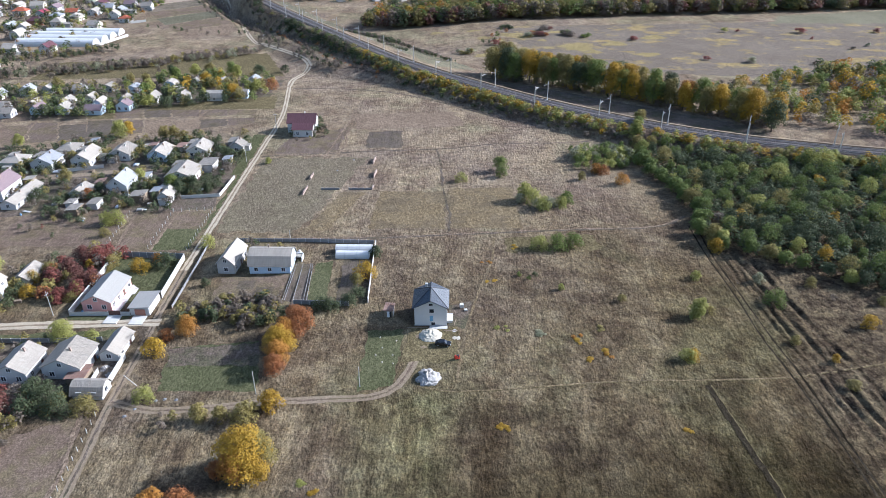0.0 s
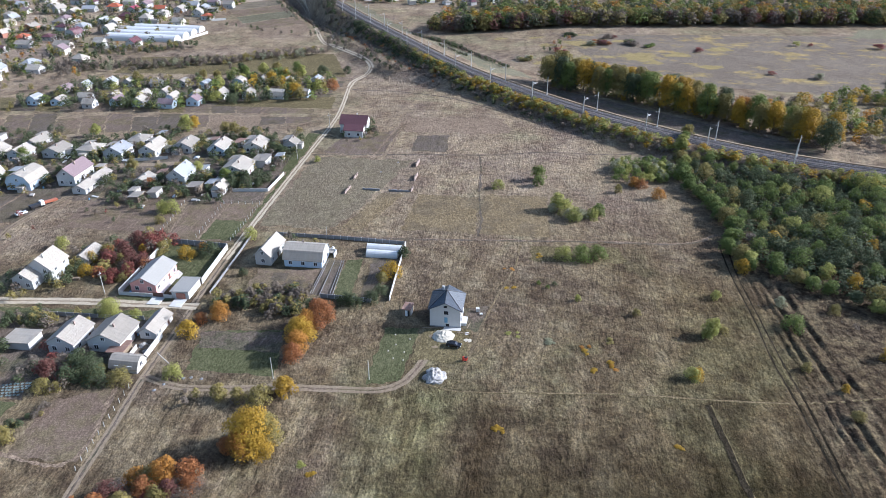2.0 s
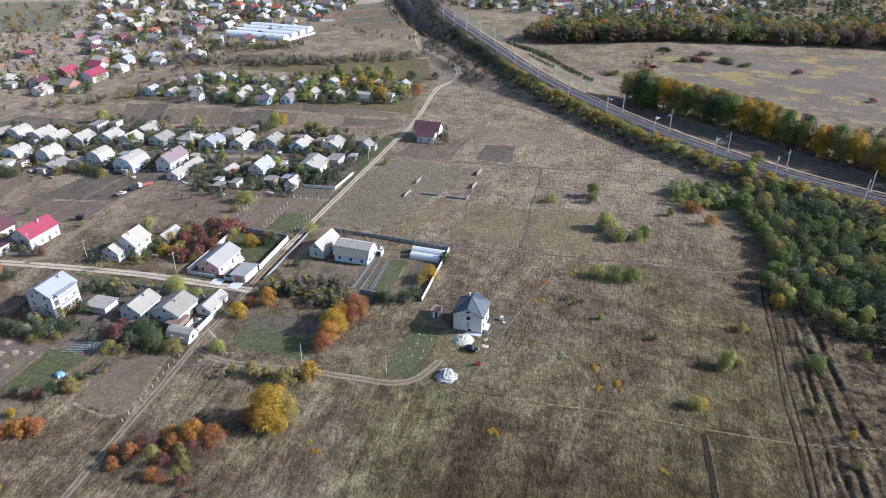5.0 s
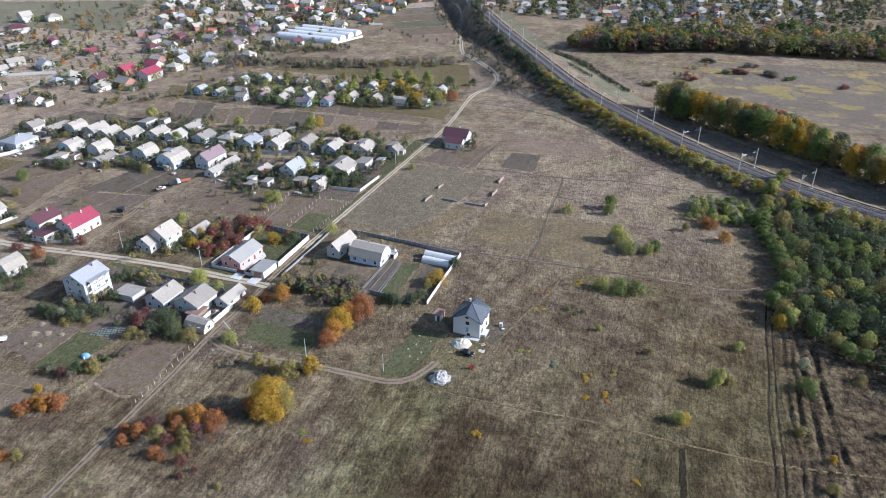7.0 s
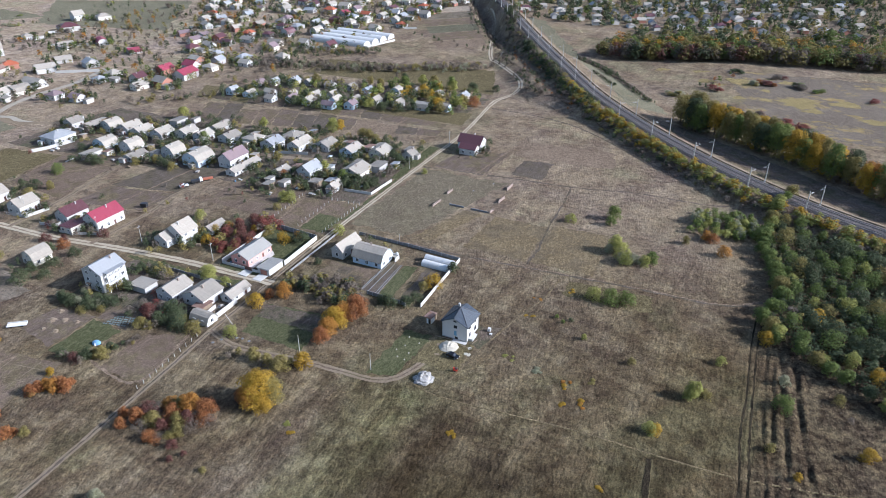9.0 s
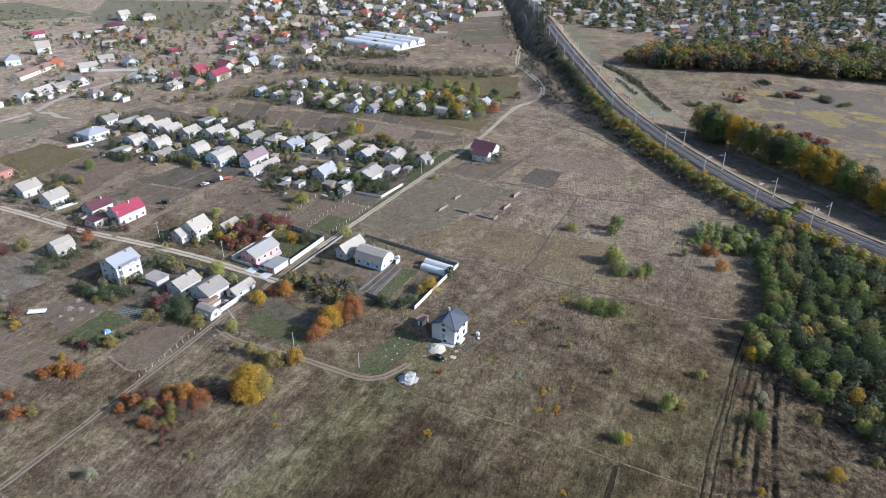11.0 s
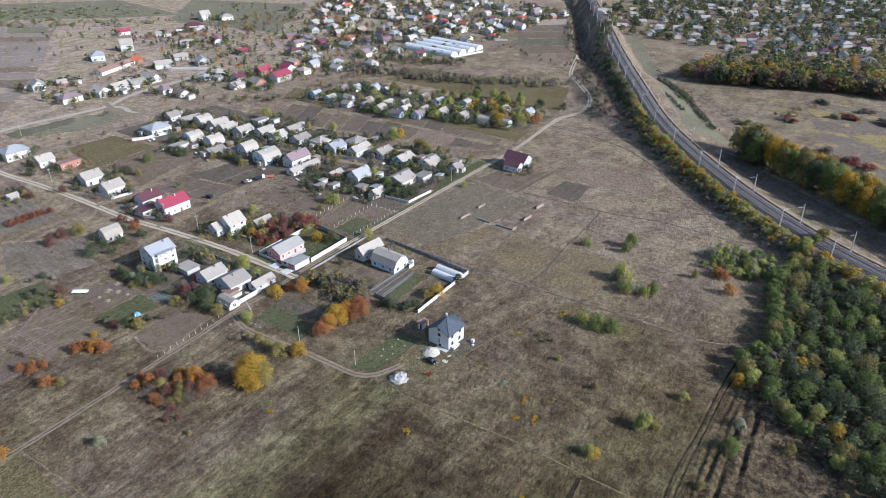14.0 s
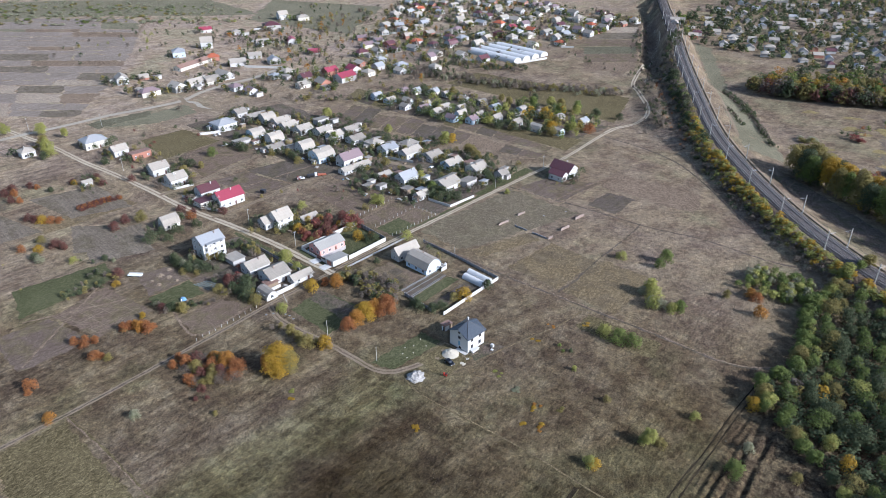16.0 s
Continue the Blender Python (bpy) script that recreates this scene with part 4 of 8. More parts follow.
_s = _s[(_s[:, 1] < 470) & (_s[:, 0] < 240)]
_t = np.gradient(_s, axis=0)
_t /= np.linalg.norm(_t, axis=1)[:, None]
_n = np.stack([-_t[:, 1], _t[:, 0]], -1)
_V, _F = [], []
for _c in (-2.4, 2.4):
    for dx, dy, dz in ((-1, -1, 7.9), (1, -1, 7.9), (1, 1, 7.9), (-1, 1, 7.9), (-1, -1, 8.1), (1, -1, 8.1), (1, 1, 8.1), (-1, 1, 8.1)):
        q = _s + _n * (_c + 1.3 * dx) + _t * 0.14 * dy
        _V.append(np.concatenate([q, np.full((len(q), 1), dz)], 1))
_V = np.array(_V).reshape(2, 8, len(_s), 3).transpose(0, 2, 1, 3).reshape(-1, 3)
_q = np.array([(4, 5, 6, 7), (0, 1, 5, 4), (1, 2, 6, 5), (2, 3, 7, 6), (3, 0, 4, 7)])
_F = (np.arange(2 * len(_s))[:, None, None] * 8 + _q[None]).reshape(-1, 4)
tagged(new("sleepers", big_mesh("sleepers", _V, _F, [M["sleeper"]])), "rows of concrete sleepers under the rails", "railway", kind="stuff")

# catenary masts
mast = root("catenary_mast", 0, 0, 0, 0, "pale concrete railway mast with a steel bracket", "mast", "railway masts")
part("pole", MB().tube([(0, 0, -1.5), (0, 0, 9.4)], [0.26, 0.17], 8), M["mast"], mast)
part("bracket", MB().tube([(0, 0, 7.6), (3.4, 0, 8.0)], [0.06, 0.05], 5).tube([(0, 0, 8.7), (3.3, 0, 8.05)], [0.04, 0.04], 5), M["metal_grey"], mast)
part("insulator", MB().tube([(3.3, 0, 8.0), (3.3, 0, 7.5)], [0.09, 0.07], 6), M["door"], mast)
part("footing", MB().box(-0.5, -0.5, -1.6, 0.5, 0.5, 0.25, taper=0.08), M["concrete"], mast)
arc = np.concatenate([[0], np.cumsum(np.linalg.norm(np.diff(line, axis=0), axis=1))])
s0 = arc[np.argmin(np.linalg.norm(line - np.array([105.4, 140]), axis=1))]
spots = {1: [], -1: []}
for _k in range(-5, 17):
    s = s0 + 35.2 * _k + (0 if _k < 1 else -6)
    px_, py_ = np.interp(s, arc, line[:, 0]), np.interp(s, arc, line[:, 1])
    nx_, ny_ = np.interp(s, arc, nor[:, 0]), np.interp(s, arc, nor[:, 1])
    ang = math.degrees(math.atan2(ny_, nx_))
    for side in (1, -1):
        x_, y_ = px_ + nx_ * 5.6 * side, py_ + ny_ * 5.6 * side
        m_ = pose(x_, y_, 7.6, 0, 0, ang + (180 if side == 1 else 0))
        spots[side].append((x_ - nx_ * 3.3 * side, y_ - ny_ * 3.3 * side))
        if _k == -5 and side == 1:
            mast.matrix_basis = m_
        else:
            copy_thing(mast, m_)
for side in (1, -1):
    mb = MB()
    for (xa, ya), (xb, yb) in zip(spots[side][:-1], spots[side][1:]):
        for za, sag in ((15.1, 0.0), (16.2, 1.0)):
            pts = [(xa + (xb - xa) * u, ya + (yb - ya) * u, za - sag * 4 * u * (1 - u)) for u in (0, 0.25, 0.5, 0.75, 1)]
            mb.tube(pts, [0.022] * 5, 4)
    tagged(new("contact_wire", mb.mesh("contact_wire", M["dark_steel"])), "thin overhead contact wires above the railway", "wire", kind="stuff")


# ---------- houses ----------
def add_window(parent, x, y, z, w, h, side, framed=True, pane="glass"):
    """A framed window set into a wall; side: s, e, n or w."""
    d = 0.09
    f, g = MB(), MB()
    fw = 0.1
    for u0, u1, v0, v1 in ((-w / 2 - fw, -w / 2, -fw, h + fw), (w / 2, w / 2 + fw, -fw, h + fw), (-w / 2, w / 2, -fw, 0), (-w / 2, w / 2, h, h + fw), (-0.04, 0.04, 0, h)):
        f.box(u0, -d, v0, u1, 0.05, v1)
    g.box(-w / 2, -d * 0.4, 0, w / 2, 0.05, h)
    ob = part("window", f, M["frame"], parent)
    ob.matrix_basis = pose(x, y, z, 0, 0, {"s": 0, "e": 90, "n": 180, "w": -90}[side])
    part("pane", g, M[pane], ob)
    return ob


def add_door(parent, x, y, z, w, h, side, mat="door"):
    ob = part("door", MB().box(-w / 2, -0.07, 0, w / 2, 0.05, h).box(w / 2 - 0.16, -0.12, h * 0.45, w / 2 - 0.1, -0.07, h * 0.52), M[mat], parent)
    ob.matrix_basis = pose(x, y, z, 0, 0, {"s": 0, "e": 90, "n": 180, "w": -90}[side])
    return ob


def roof_profile(kind, W, eave, ridge):
    h = W / 2
    if kind == "gambrel":
        return [(-h, eave), (-h * 0.7, eave + (ridge - eave) * 0.62), (0, ridge), (h * 0.7, eave + (ridge - eave) * 0.62), (h, eave)]
    if kind == "flat":
        return [(-h, eave), (h, ridge)]
    return [(-h, eave), (0, ridge), (h, eave)]


def house(x, y, ridge, L, W, roof="slate", wall="white_wall", kind="gable", rz=0.0, name="house", label="", detail=2, chimney=True, attic=True, group="", over=0.45, door=True, eaves=None):
    """A house whose ridge runs along its own y; ridge: height above ground, L along the ridge, W across."""
    z = min(gz(x + a, y + b) for a in (-W / 2, W / 2) for b in (-L / 2, L / 2))
    rt = root(name, x, y, z, rz, label, "shed" if name in ("shed", "garage", "barn") else "house", group)
    eave = ridge - 0.35 if kind == "flat" else max(2.1, ridge * (0.5 if kind == "gambrel" else 0.6))
    eave = eaves or eave
    if kind == "hip":
        part("wall", MB().box(-W / 2, -L / 2, -1.0, W / 2, L / 2, eave), M[wall], rt)
        o, r = over, max(0.0, (L - W) / 2)
        mb = MB()
        c = [(-W / 2 - o, -L / 2 - o, eave), (W / 2 + o, -L / 2 - o, eave), (W / 2 + o, L / 2 + o, eave), (-W / 2 - o, L / 2 + o, eave)]
        low = [(a, b, e - 0.16) for a, b, e in c]
        p, q = (0, -r - 0.01, ridge), (0, r + 0.01, ridge)
        for fc in ([c[0], c[1], p], [c[1], c[2], q, p], [c[2], c[3], q], [c[3], c[0], p, q], low[::-1]):
            mb.face(fc)
        for i in range(4):
            j = (i + 1) % 4
            mb.face([low[i], low[j], c[j], c[i]])
        part("roof", mb, M[roof], rt)
    else:
        prof = roof_profile(kind, W, eave, ridge)
        part("wall", MB().extrude_y([(-W / 2, -1.0), (W / 2, -1.0)] + prof[::-1], -L / 2, L / 2), M[wall], rt)
        (xa, za), (xb, zb) = prof[0], prof[1]
        sl = (zb - za) / (xb - xa)
        out = [(xa - over, za - over * sl)] + prof[1:-1]
        (xc, zc), (xd, zd) = prof[-2], prof[-1]
        out.append((xd + over, zd + over * (zd - zc) / (xd - xc)))
        up = [(a, b + 0.16) for a, b in out]
        dn = [(a, b + 0.02) for a, b in out]
        part("roof", MB().extrude_y(dn + up[::-1], -L / 2 - over, L / 2 + over), M[roof], rt)
    rr = random.Random(int(abs(x * 31 + y * 17)))
    if detail >= 1:
        nfl = 3 if eave > 7.5 else 2 if eave > 5 else 1
        for fl in range(nfl):
            zb_ = 1.0 + 2.8 * fl
            for u in ((-W / 4, W / 4) if W > 6 else (0,)):
                add_window(rt, u, -L / 2, zb_, 1.2, 1.35, "s")
            nw = max(1, int(L / 3.4)) if detail >= 2 else 1
            for i in range(nw):
                v = (i + 0.5) * L / nw - L / 2
                turned_ = 45 < rz < 135
                if door and fl == 0 and i == nw // 2 and not turned_:
                    add_door(rt, W / 2, v, 0.1, 0.95, 2.05, "e")
                else:
                    add_window(rt, -W / 2 if turned_ else W / 2, v, zb_, 1.1, 1.3, "w" if turned_ else "e")
        if attic and kind != "flat" and kind != "hip" and ridge - eave > 2.0:
            add_window(rt, 0, -L / 2, eave + 0.25, 1.0, 1.1, "s")
    if detail >= 2 and group == "village cottages" and rr.random() < 0.75:
        pw, pd, ph = rr.uniform(2.6, 4.5), rr.uniform(1.8, 3.0), rr.uniform(2.2, 2.6)
        px_ = rr.uniform(-W / 2 + pw / 2, W / 2 - pw / 2)
        if rr.random() < 0.5:
            box_, lid_ = (px_ - pw / 2, -L / 2 - pd, -0.8, px_ + pw / 2, -L / 2 - 0.005, ph), [(px_ - pw / 2 - 0.2, -L / 2 - pd - 0.25), (px_ + pw / 2 + 0.2, -L / 2 - 0.01)]
        else:
            box_, lid_ = (W / 2 + 0.005, px_ - pw / 2, -0.8, W / 2 + pd, px_ + pw / 2, ph), [(W / 2 + 0.01, px_ - pw / 2 - 0.2), (W / 2 + pd + 0.25, px_ + pw / 2 + 0.2)]
        po = part("porch", MB().box(*box_), M[wall if rr.random() < 0.6 else "grey_wall"], rt)
        part("porch_roof", MB().box(lid_[0][0], lid_[0][1], ph + 0.003, lid_[1][0], lid_[1][1], ph + 0.13), M["slate_old" if rr.random() < 0.6 else roof], po)
        part("porch_door", MB().box(box_[3] - 0.01, (box_[1] + box_[4]) / 2 - 0.4, 0.1, box_[3] + 0.05, (box_[1] + box_[4]) / 2 + 0.4, 2.0), M["door"], po)
    if chimney:
        cy = L * rr.uniform(-0.25, 0.3)
        ch = part("chimney", MB().box(-0.22, -0.22, 0, 0.22, 0.22, 1.4).box(-0.28, -0.28, 1.24, 0.28, 0.28, 1.36), M["brick" if rr.random() < 0.5 else "concrete"], rt)
        ch.matrix_basis = pose(W * 0.12, cy, ridge - 0.75)
    return rt


def new_house():
    """The unfinished white house in the middle of the meadow."""
    rt = root("house", 0, 0, gz(4, 4) - 0.1, 0, "unfinished white two-storey house with a dark grey folded roof", "house")
    w, e, a, pk = 9.0, 6.2, 8.5, 9.9
    mb = MB()
    mb.face([(0, 0, -1), (w, 0, -1), (w, 0, e), (w / 2, 0, a), (0, 0, e)])
    mb.face([(w, w, -1), (0, w, -1), (0, w, e), (w / 2, w, a), (w, w, e)])
    mb.face([(w, 0, -1), (w, w, -1), (w, w, e), (w, 0, e)])
    mb.face([(0, w, -1), (0, 0, -1), (0, 0, e), (0, w, e)])
    mb.face([(0, 0, e), (w, 0, e), (w, w, e), (0, w, e)])
    part("wall", mb, M["white_wall"], rt)
    o = 0.55
    r = MB()
    C = [(-o, -o, e - 0.1), (w + o, -o, e - 0.1), (w + o, w + o, e - 0.1), (-o, w + o, e - 0.1)]
    S, Nn, P = (w / 2, -o, a + 0.15), (w / 2, w + o, a + 0.15), (w / 2, w / 2, pk + 0.1)
    top = [[C[0], S, P], [S, C[1], P], [C[1], C[2], P], [C[2], Nn, P], [Nn, C[3], P], [C[3], C[0], P]]
    for t in top:
        r.face(t)
        r.face([(q[0], q[1], q[2] - 0.18) for q in reversed(t)])
    ring = [C[0], S, C[1], C[2], Nn, C[3]]
    for i in range(6):
        p, q = ring[i], ring[(i + 1) % 6]
        r.face([(p[0], p[1], p[2] - 0.18), (q[0], q[1], q[2] - 0.18), q, p])
    rf = part("roof", r, M["anthracite"], rt)
    for k in (C[0], S, C[1], C[2], Nn, C[3]):
        part("ridge_cap", MB().tube([(k[0], k[1], k[2] + 0.03), (P[0], P[1], P[2] + 0.03)], [0.09, 0.09], 5), M["dark_steel"], rf)
    for gx_ in (w + o, -o):
        part("gutter", MB().tube([(gx_, -o, e - 0.2), (gx_, w + o, e - 0.2)], [0.08, 0.08], 6), M["dark_steel"], rf)
    ch = part("chimney", MB().box(-0.3, -0.25, -1.5, 0.3, 0.25, 0.95).box(-0.36, -0.31, 0.82, 0.36, 0.31, 0.94), M["white_wall"], rt)
    ch.matrix_basis = pose(3.2, 6.3, 9.2)
    for x_, z_, w_, h_, m_ in ((4.6, 6.9, 1.0, 0.5, "opening"), (4.8, 4.6, 1.2, 1.0, "opening"), (4.75, 1.75, 0.95, 1.7, "blue_film")):
        ob = part("window_opening", MB().box(-w_ / 2, -0.05, 0, w_ / 2, 0.02, h_).box(-w_ / 2 - 0.08, -0.09, -0.1, w_ / 2 + 0.08, 0.0, -0.02), M[m_], rt)
        ob.matrix_basis = pose(x_, 0, z_)
    for y_, z_ in ((2.2, 4.4), (6.6, 4.4), (2.2, 1.5), (6.4, 1.5)):
        ob = part("window_opening", MB().box(-0.6, -0.05, 0, 0.6, 0.02, 1.3).box(-0.7, -0.09, -0.1, 0.7, 0.0, -0.02), M["opening" if z_ > 4 else "glass"], rt)
        ob.matrix_basis = pose(w, y_, z_, 0, 0, 90)
    ob = part("door_opening", MB().box(-0.5, -0.05, -0.2, 0.5, 0.02, 1.0), M["opening"], rt)
    ob.matrix_basis = pose(5.2, 0, 0.2)
    part("plinth", MB().box(-0.06, -0.06, -1, w + 0.06, w + 0.06, 0.35), M["fence_grey"], rt)
    part("porch_slab", MB().box(4.2, -1.6, -0.5, 9.2, -0.1, 0.22), M["concrete"], rt)
    part("side_porch", MB().box(w, 1.2, -0.6, w + 1.5, 4.4, 1.0).box(w, 1.0, 1.0, w + 1.7, 4.6, 1.14), M["white_wall"], rt)
    return rt


new_house()
# south of the village street and along it
house(-190.3, 7, 7, 11, 8, "maroon", label="white house with a dark maroon metal roof")
house(-173, 9.8, 8.2, 14, 9, "crimson", label="tall white house with a bright crimson metal roof")
house(-180, 0, 3.4, 9, 7, "maroon", "cream_wall", name="garage", label="low annexe with a dark maroon roof between two houses", chimney=False, kind="flat")
house(-130.6, 14.0, 8.8, 9, 9, "slate", label="two-storey white house with a plain grey gable roof", attic=False)
house(-133.8, 8.5, 6, 7, 7, "slate", label="lower white front wing with a grey gable roof", chimney=False)
house(-124, 26, 3.8, 9, 5, "slate", "white_wall", "gable", name="shed", label="small white shed with a pale sloping roof", chimney=False, door=False)
house(-130.3, -25.2, 10.6, 11, 10, "white_roof", eaves=8.0, label="three-storey white house with a pale metal roof and balconies")
house(-101, -19.5, 6, 10, 8, "slate", label="white cottage with a pale grey gable roof")
house(-89, -17.5, 6.3, 10, 10, "slate_old", label="white cottage with a wide weathered grey roof")
house(-80, -10.3, 4, 10, 5, "slate", name="garage", label="narrow white garage with a pale sheet roof", chimney=False)
house(-79, -27.8, 4, 7.5, 5, "slate_old", kind="gambrel", rz=90, name="shed", label="small white shed under a curved grey sheet roof", chimney=False)
house(-84.5, -22.5, 2.6, 5, 4.5, "rust", "wood", "flat", name="shed", label="lean-to shed with a rusty brown sheet roof", chimney=False, detail=0)
house(-115, -21.5, 2.7, 6, 8, "slate", "grey_wall", "flat", name="shed", label="low outbuilding with a pale grey flat roof", chimney=False, detail=0)
house(-93.6, 14.5, 5.6, 14, 8.6, "cream_roof", "pink_wall", "gable", label="salmon-pink bungalow with a white gable roof", chimney=False)
house(-80.2, 9.6, 3.0, 8.2, 5.6, "cream_roof", "white_wall", "flat", name="garage", label="white garage with a flat pale roof and a brown gate", chimney=False, detail=0)
house(-61, 34, 6.4, 12, 5.5, "slate", "grey_wall", "gable", rz=-4, name="barn", label="narrow grey barn with a tall pale gable roof", chimney=False)
house(-47.5, 32.5, 6.8, 13, 9, "slate", "blue_wall", "gambrel", rz=90, name="house", label="pale blue house under a big gambrel sheet roof", attic=False)
house(-312, -5, 8, 14, 11, "white_roof", "cream_wall", "hip", label="large cream two-storey house with a pale hipped roof")
house(-286, 0, 6.5, 9, 8, "slate", label="white gabled house with a pale roof")
house(-272, 7, 4, 12, 6, "rust", "brick_wall", "flat", name="shed", label="long brick outbuilding with a brown sheet roof", chimney=False)
house(-240, 3, 7, 10, 9, "slate", label="white cottage with a grey sheet roof", group="cottages along the street")
house(-218, 3, 7, 10, 9, "slate", label="white cottage with a steep pale roof", group="cottages along the street")
house(-170, -25.4, 6.5, 8, 7, "slate", "cream_wall", "gambrel", name="barn", label="lone cream barn with a grey gambrel roof", chimney=False, door=False)
house(-325, -41, 6, 8, 8, "slate", "white_wall", "hip", label="white cube house with a low pyramid roof")
house(-253, -33, 3, 5, 4, "slate", "white_wall", name="shed", label="tiny white field hut", chimney=False, detail=0)
house(-62, 157, 8, 13, 8.5, "maroon", rz=90, eaves=4.8, label="white house with a dark maroon roof at the lane", kind="gable")
house(-60.5, 149.8, 5.6, 9, 5.5, "maroon", rz=90, eaves=3.7, label="lower wing with a dark maroon roof", chimney=False)

ROW1 = [(-121, 91, 7.5, 11, 8, "white_roof", "white_wall", "gable"), (-136, 87, 4, 8, 6, "slate", "cream_wall", "gable"), (-100, 82, 4.5, 7, 5, "slate", "white_wall", "gable"),
        (-111, 82, 3, 5, 5, "slate_old", "wood", "flat"), (-100, 101, 6, 12, 11, "slate", "white_wall", "gable"), (-93, 111, 3.5, 8, 6, "slate_old", "grey_wall", "flat"),
        (-86, 131, 5, 6, 6, "slate_old", "grey_wall", "gable"), (-102, 128, 5.5, 10, 9, "slate", "cream_wall", "gable"), (-118, 124, 5.5, 11, 8, "slate", "blue_wall", "gable")]
ROW2 = [(-135, 125, 5.5, 10, 9, "slate_old", "white_wall", "gable"), (-149, 120, 6, 13, 8, "slate", "white_wall", "gable"), (-162, 131, 4.5, 10, 8, "slate_old", "grey_wall", "hip"),
        (-164, 115, 6, 10, 9, "white_roof", "white_wall", "gable"), (-178, 116, 6, 9, 9, "slate", "cream_wall", "hip"), (-194, 114, 5, 10, 9, "slate_old", "white_wall", "gable"),
        (-210, 124, 5, 12, 6, "slate_old", "grey_wall", "gable"), (-208, 108, 6, 9, 8, "slate", "white_wall", "gable"), (-222, 109, 5.5, 10, 9, "slate", "cream_wall", "gable")]
ROW3 = [(-240, 121, 4, 9, 6, "slate_old", "grey_wall", "flat"), (-234, 102, 6, 10, 9, "slate", "white_wall", "gable"), (-247, 99, 6, 10, 8, "slate", "white_wall", "gable"),
        (-259, 101, 6, 11, 8, "slate", "white_wall", "gable"), (-271, 98, 7, 9, 9, "slate", "white_wall", "gambrel"), (-284, 94, 4.5, 11, 7, "slate_old", "cream_wall", "gable"),
        (-297, 92, 6, 8, 8, "slate_old", "grey_wall", "gable"), (-283, 71, 7, 14, 12, "white_roof", "white_wall", "hip"), (-249, 75, 7, 9, 10, "slate", "blue_wall", "gambrel")]
ROW4 = [(-232, 78, 7.5, 9, 9, "slate", "white_wall", "gambrel"), (-245, 62, 3.5, 10, 6, "slate", "grey_wall", "flat"), (-222, 71, 4, 11, 8, "slate_old", "white_wall", "gable"),
        (-206, 83, 7, 9, 9, "slate", "white_wall", "gambrel"), (-186, 81, 7.5, 12, 11, "slate", "blue_wall", "gambrel"), (-168, 88, 8, 14, 8, "mauve", "white_wall", "gable"),
        (-158, 84, 4, 20, 6, "slate", "white_wall", "gable"), (-131, 71, 2.8, 5, 4, "slate_old", "wood", "flat")]
WALL_WORD = {"white_wall": "white", "cream_wall": "cream", "grey_wall": "grey", "blue_wall": "pale blue", "wood": "timber", "brick_wall": "brick"}
ROOF_WORD = {"slate": "pale grey sheet", "slate_old": "weathered grey sheet", "white_roof": "white metal", "mauve": "mauve-brown", "maroon": "maroon", "crimson": "crimson", "orange_roof": "orange tile", "rust": "rusty brown", "cream_roof": "cream sheet"}
for x_, y_, r_, l_, w_, rf_, wl_, k_ in ROW1 + ROW2 + ROW3 + ROW4:
    small = r_ < 4.2 and k_ == "flat"
    house(x_, y_, r_, l_, w_, rf_, wl_, k_, name="shed" if small else "house", label="%s %s with a %s %s roof" % (WALL_WORD[wl_], "outbuilding" if small else "cottage", ROOF_WORD[rf_], k_),
          detail=0 if small else 2, chimney=not small, group="village cottages")
yr = random.Random(21)
for i_, (x_, y_, r_, l_, w_, rf_, wl_, k_) in enumerate(ROW1 + ROW2 + ROW3 + ROW4):
    for dx_, dy_ in ((w_ / 2 + 2.6, l_ / 2 + 2.0), (-w_ / 2 - 1.5, l_ / 2 + 3.4)):
        X_, Y_ = x_ + dx_ + yr.uniform(-1, 1), y_ + dy_ + yr.uniform(-1, 1.5)
        if yr.random() < 0.7 and all((X_ - q[0]) ** 2 + (Y_ - q[1]) ** 2 > (q[3] / 2 + 2.8) ** 2 for q in ROW1 + ROW2 + ROW3 + ROW4) and not -81 < X_ < -70:
            m_ = yr.choice(["slate_old", "rust", "slate", "white_roof", "slate_old"])
            house(X_, Y_, yr.uniform(2.3, 3.0), yr.uniform(3, 5.5), yr.uniform(2.6, 3.6), m_, yr.choice(["wood", "grey_wall", "white_wall"]), "flat", name="shed", detail=0, chimney=False,
                  label="low yard shed with a %s roof" % {"slate_old": "weathered grey", "rust": "rusty brown", "slate": "pale grey", "white_roof": "white sheet"}[m_], group="yard sheds")
# upper row of summer cottages
UPPER = [(-254, 184), (-240, 185), (-253, 210), (-243, 215), (-231, 222), (-221, 226), (-228, 192), (-219, 181), (-213, 196), (-206, 187), (-197, 199), (-187, 206), (-203, 226),
         (-187, 228), (-172, 226), (-175, 184), (-177, 195), (-167, 203), (-152, 204), (-137, 207), (-154, 234), (-140, 237), (-120, 208), (-106, 212), (-125, 239), (-108, 243), (-162, 190), (-146, 220), (-192, 186)]
FAR_A = [(-443, 71), (-442, 89), (-394, 71), (-389, 92), (-392, 110), (-390, 122), (-495, 148), (-452, 139), (-458, 162), (-508, 184), (-582, 223), (-550, 242), (-396, 138), (-425, 168), (-357, 125),
         (-339, 128), (-440, 195), (-491, 236), (-595, 331), (-572, 344), (-558, 291), (-474, 260), (-419, 247), (-408, 195), (-365, 180), (-363, 166), (-337, 178), (-323, 166), (-313, 178), (-340, 206)]
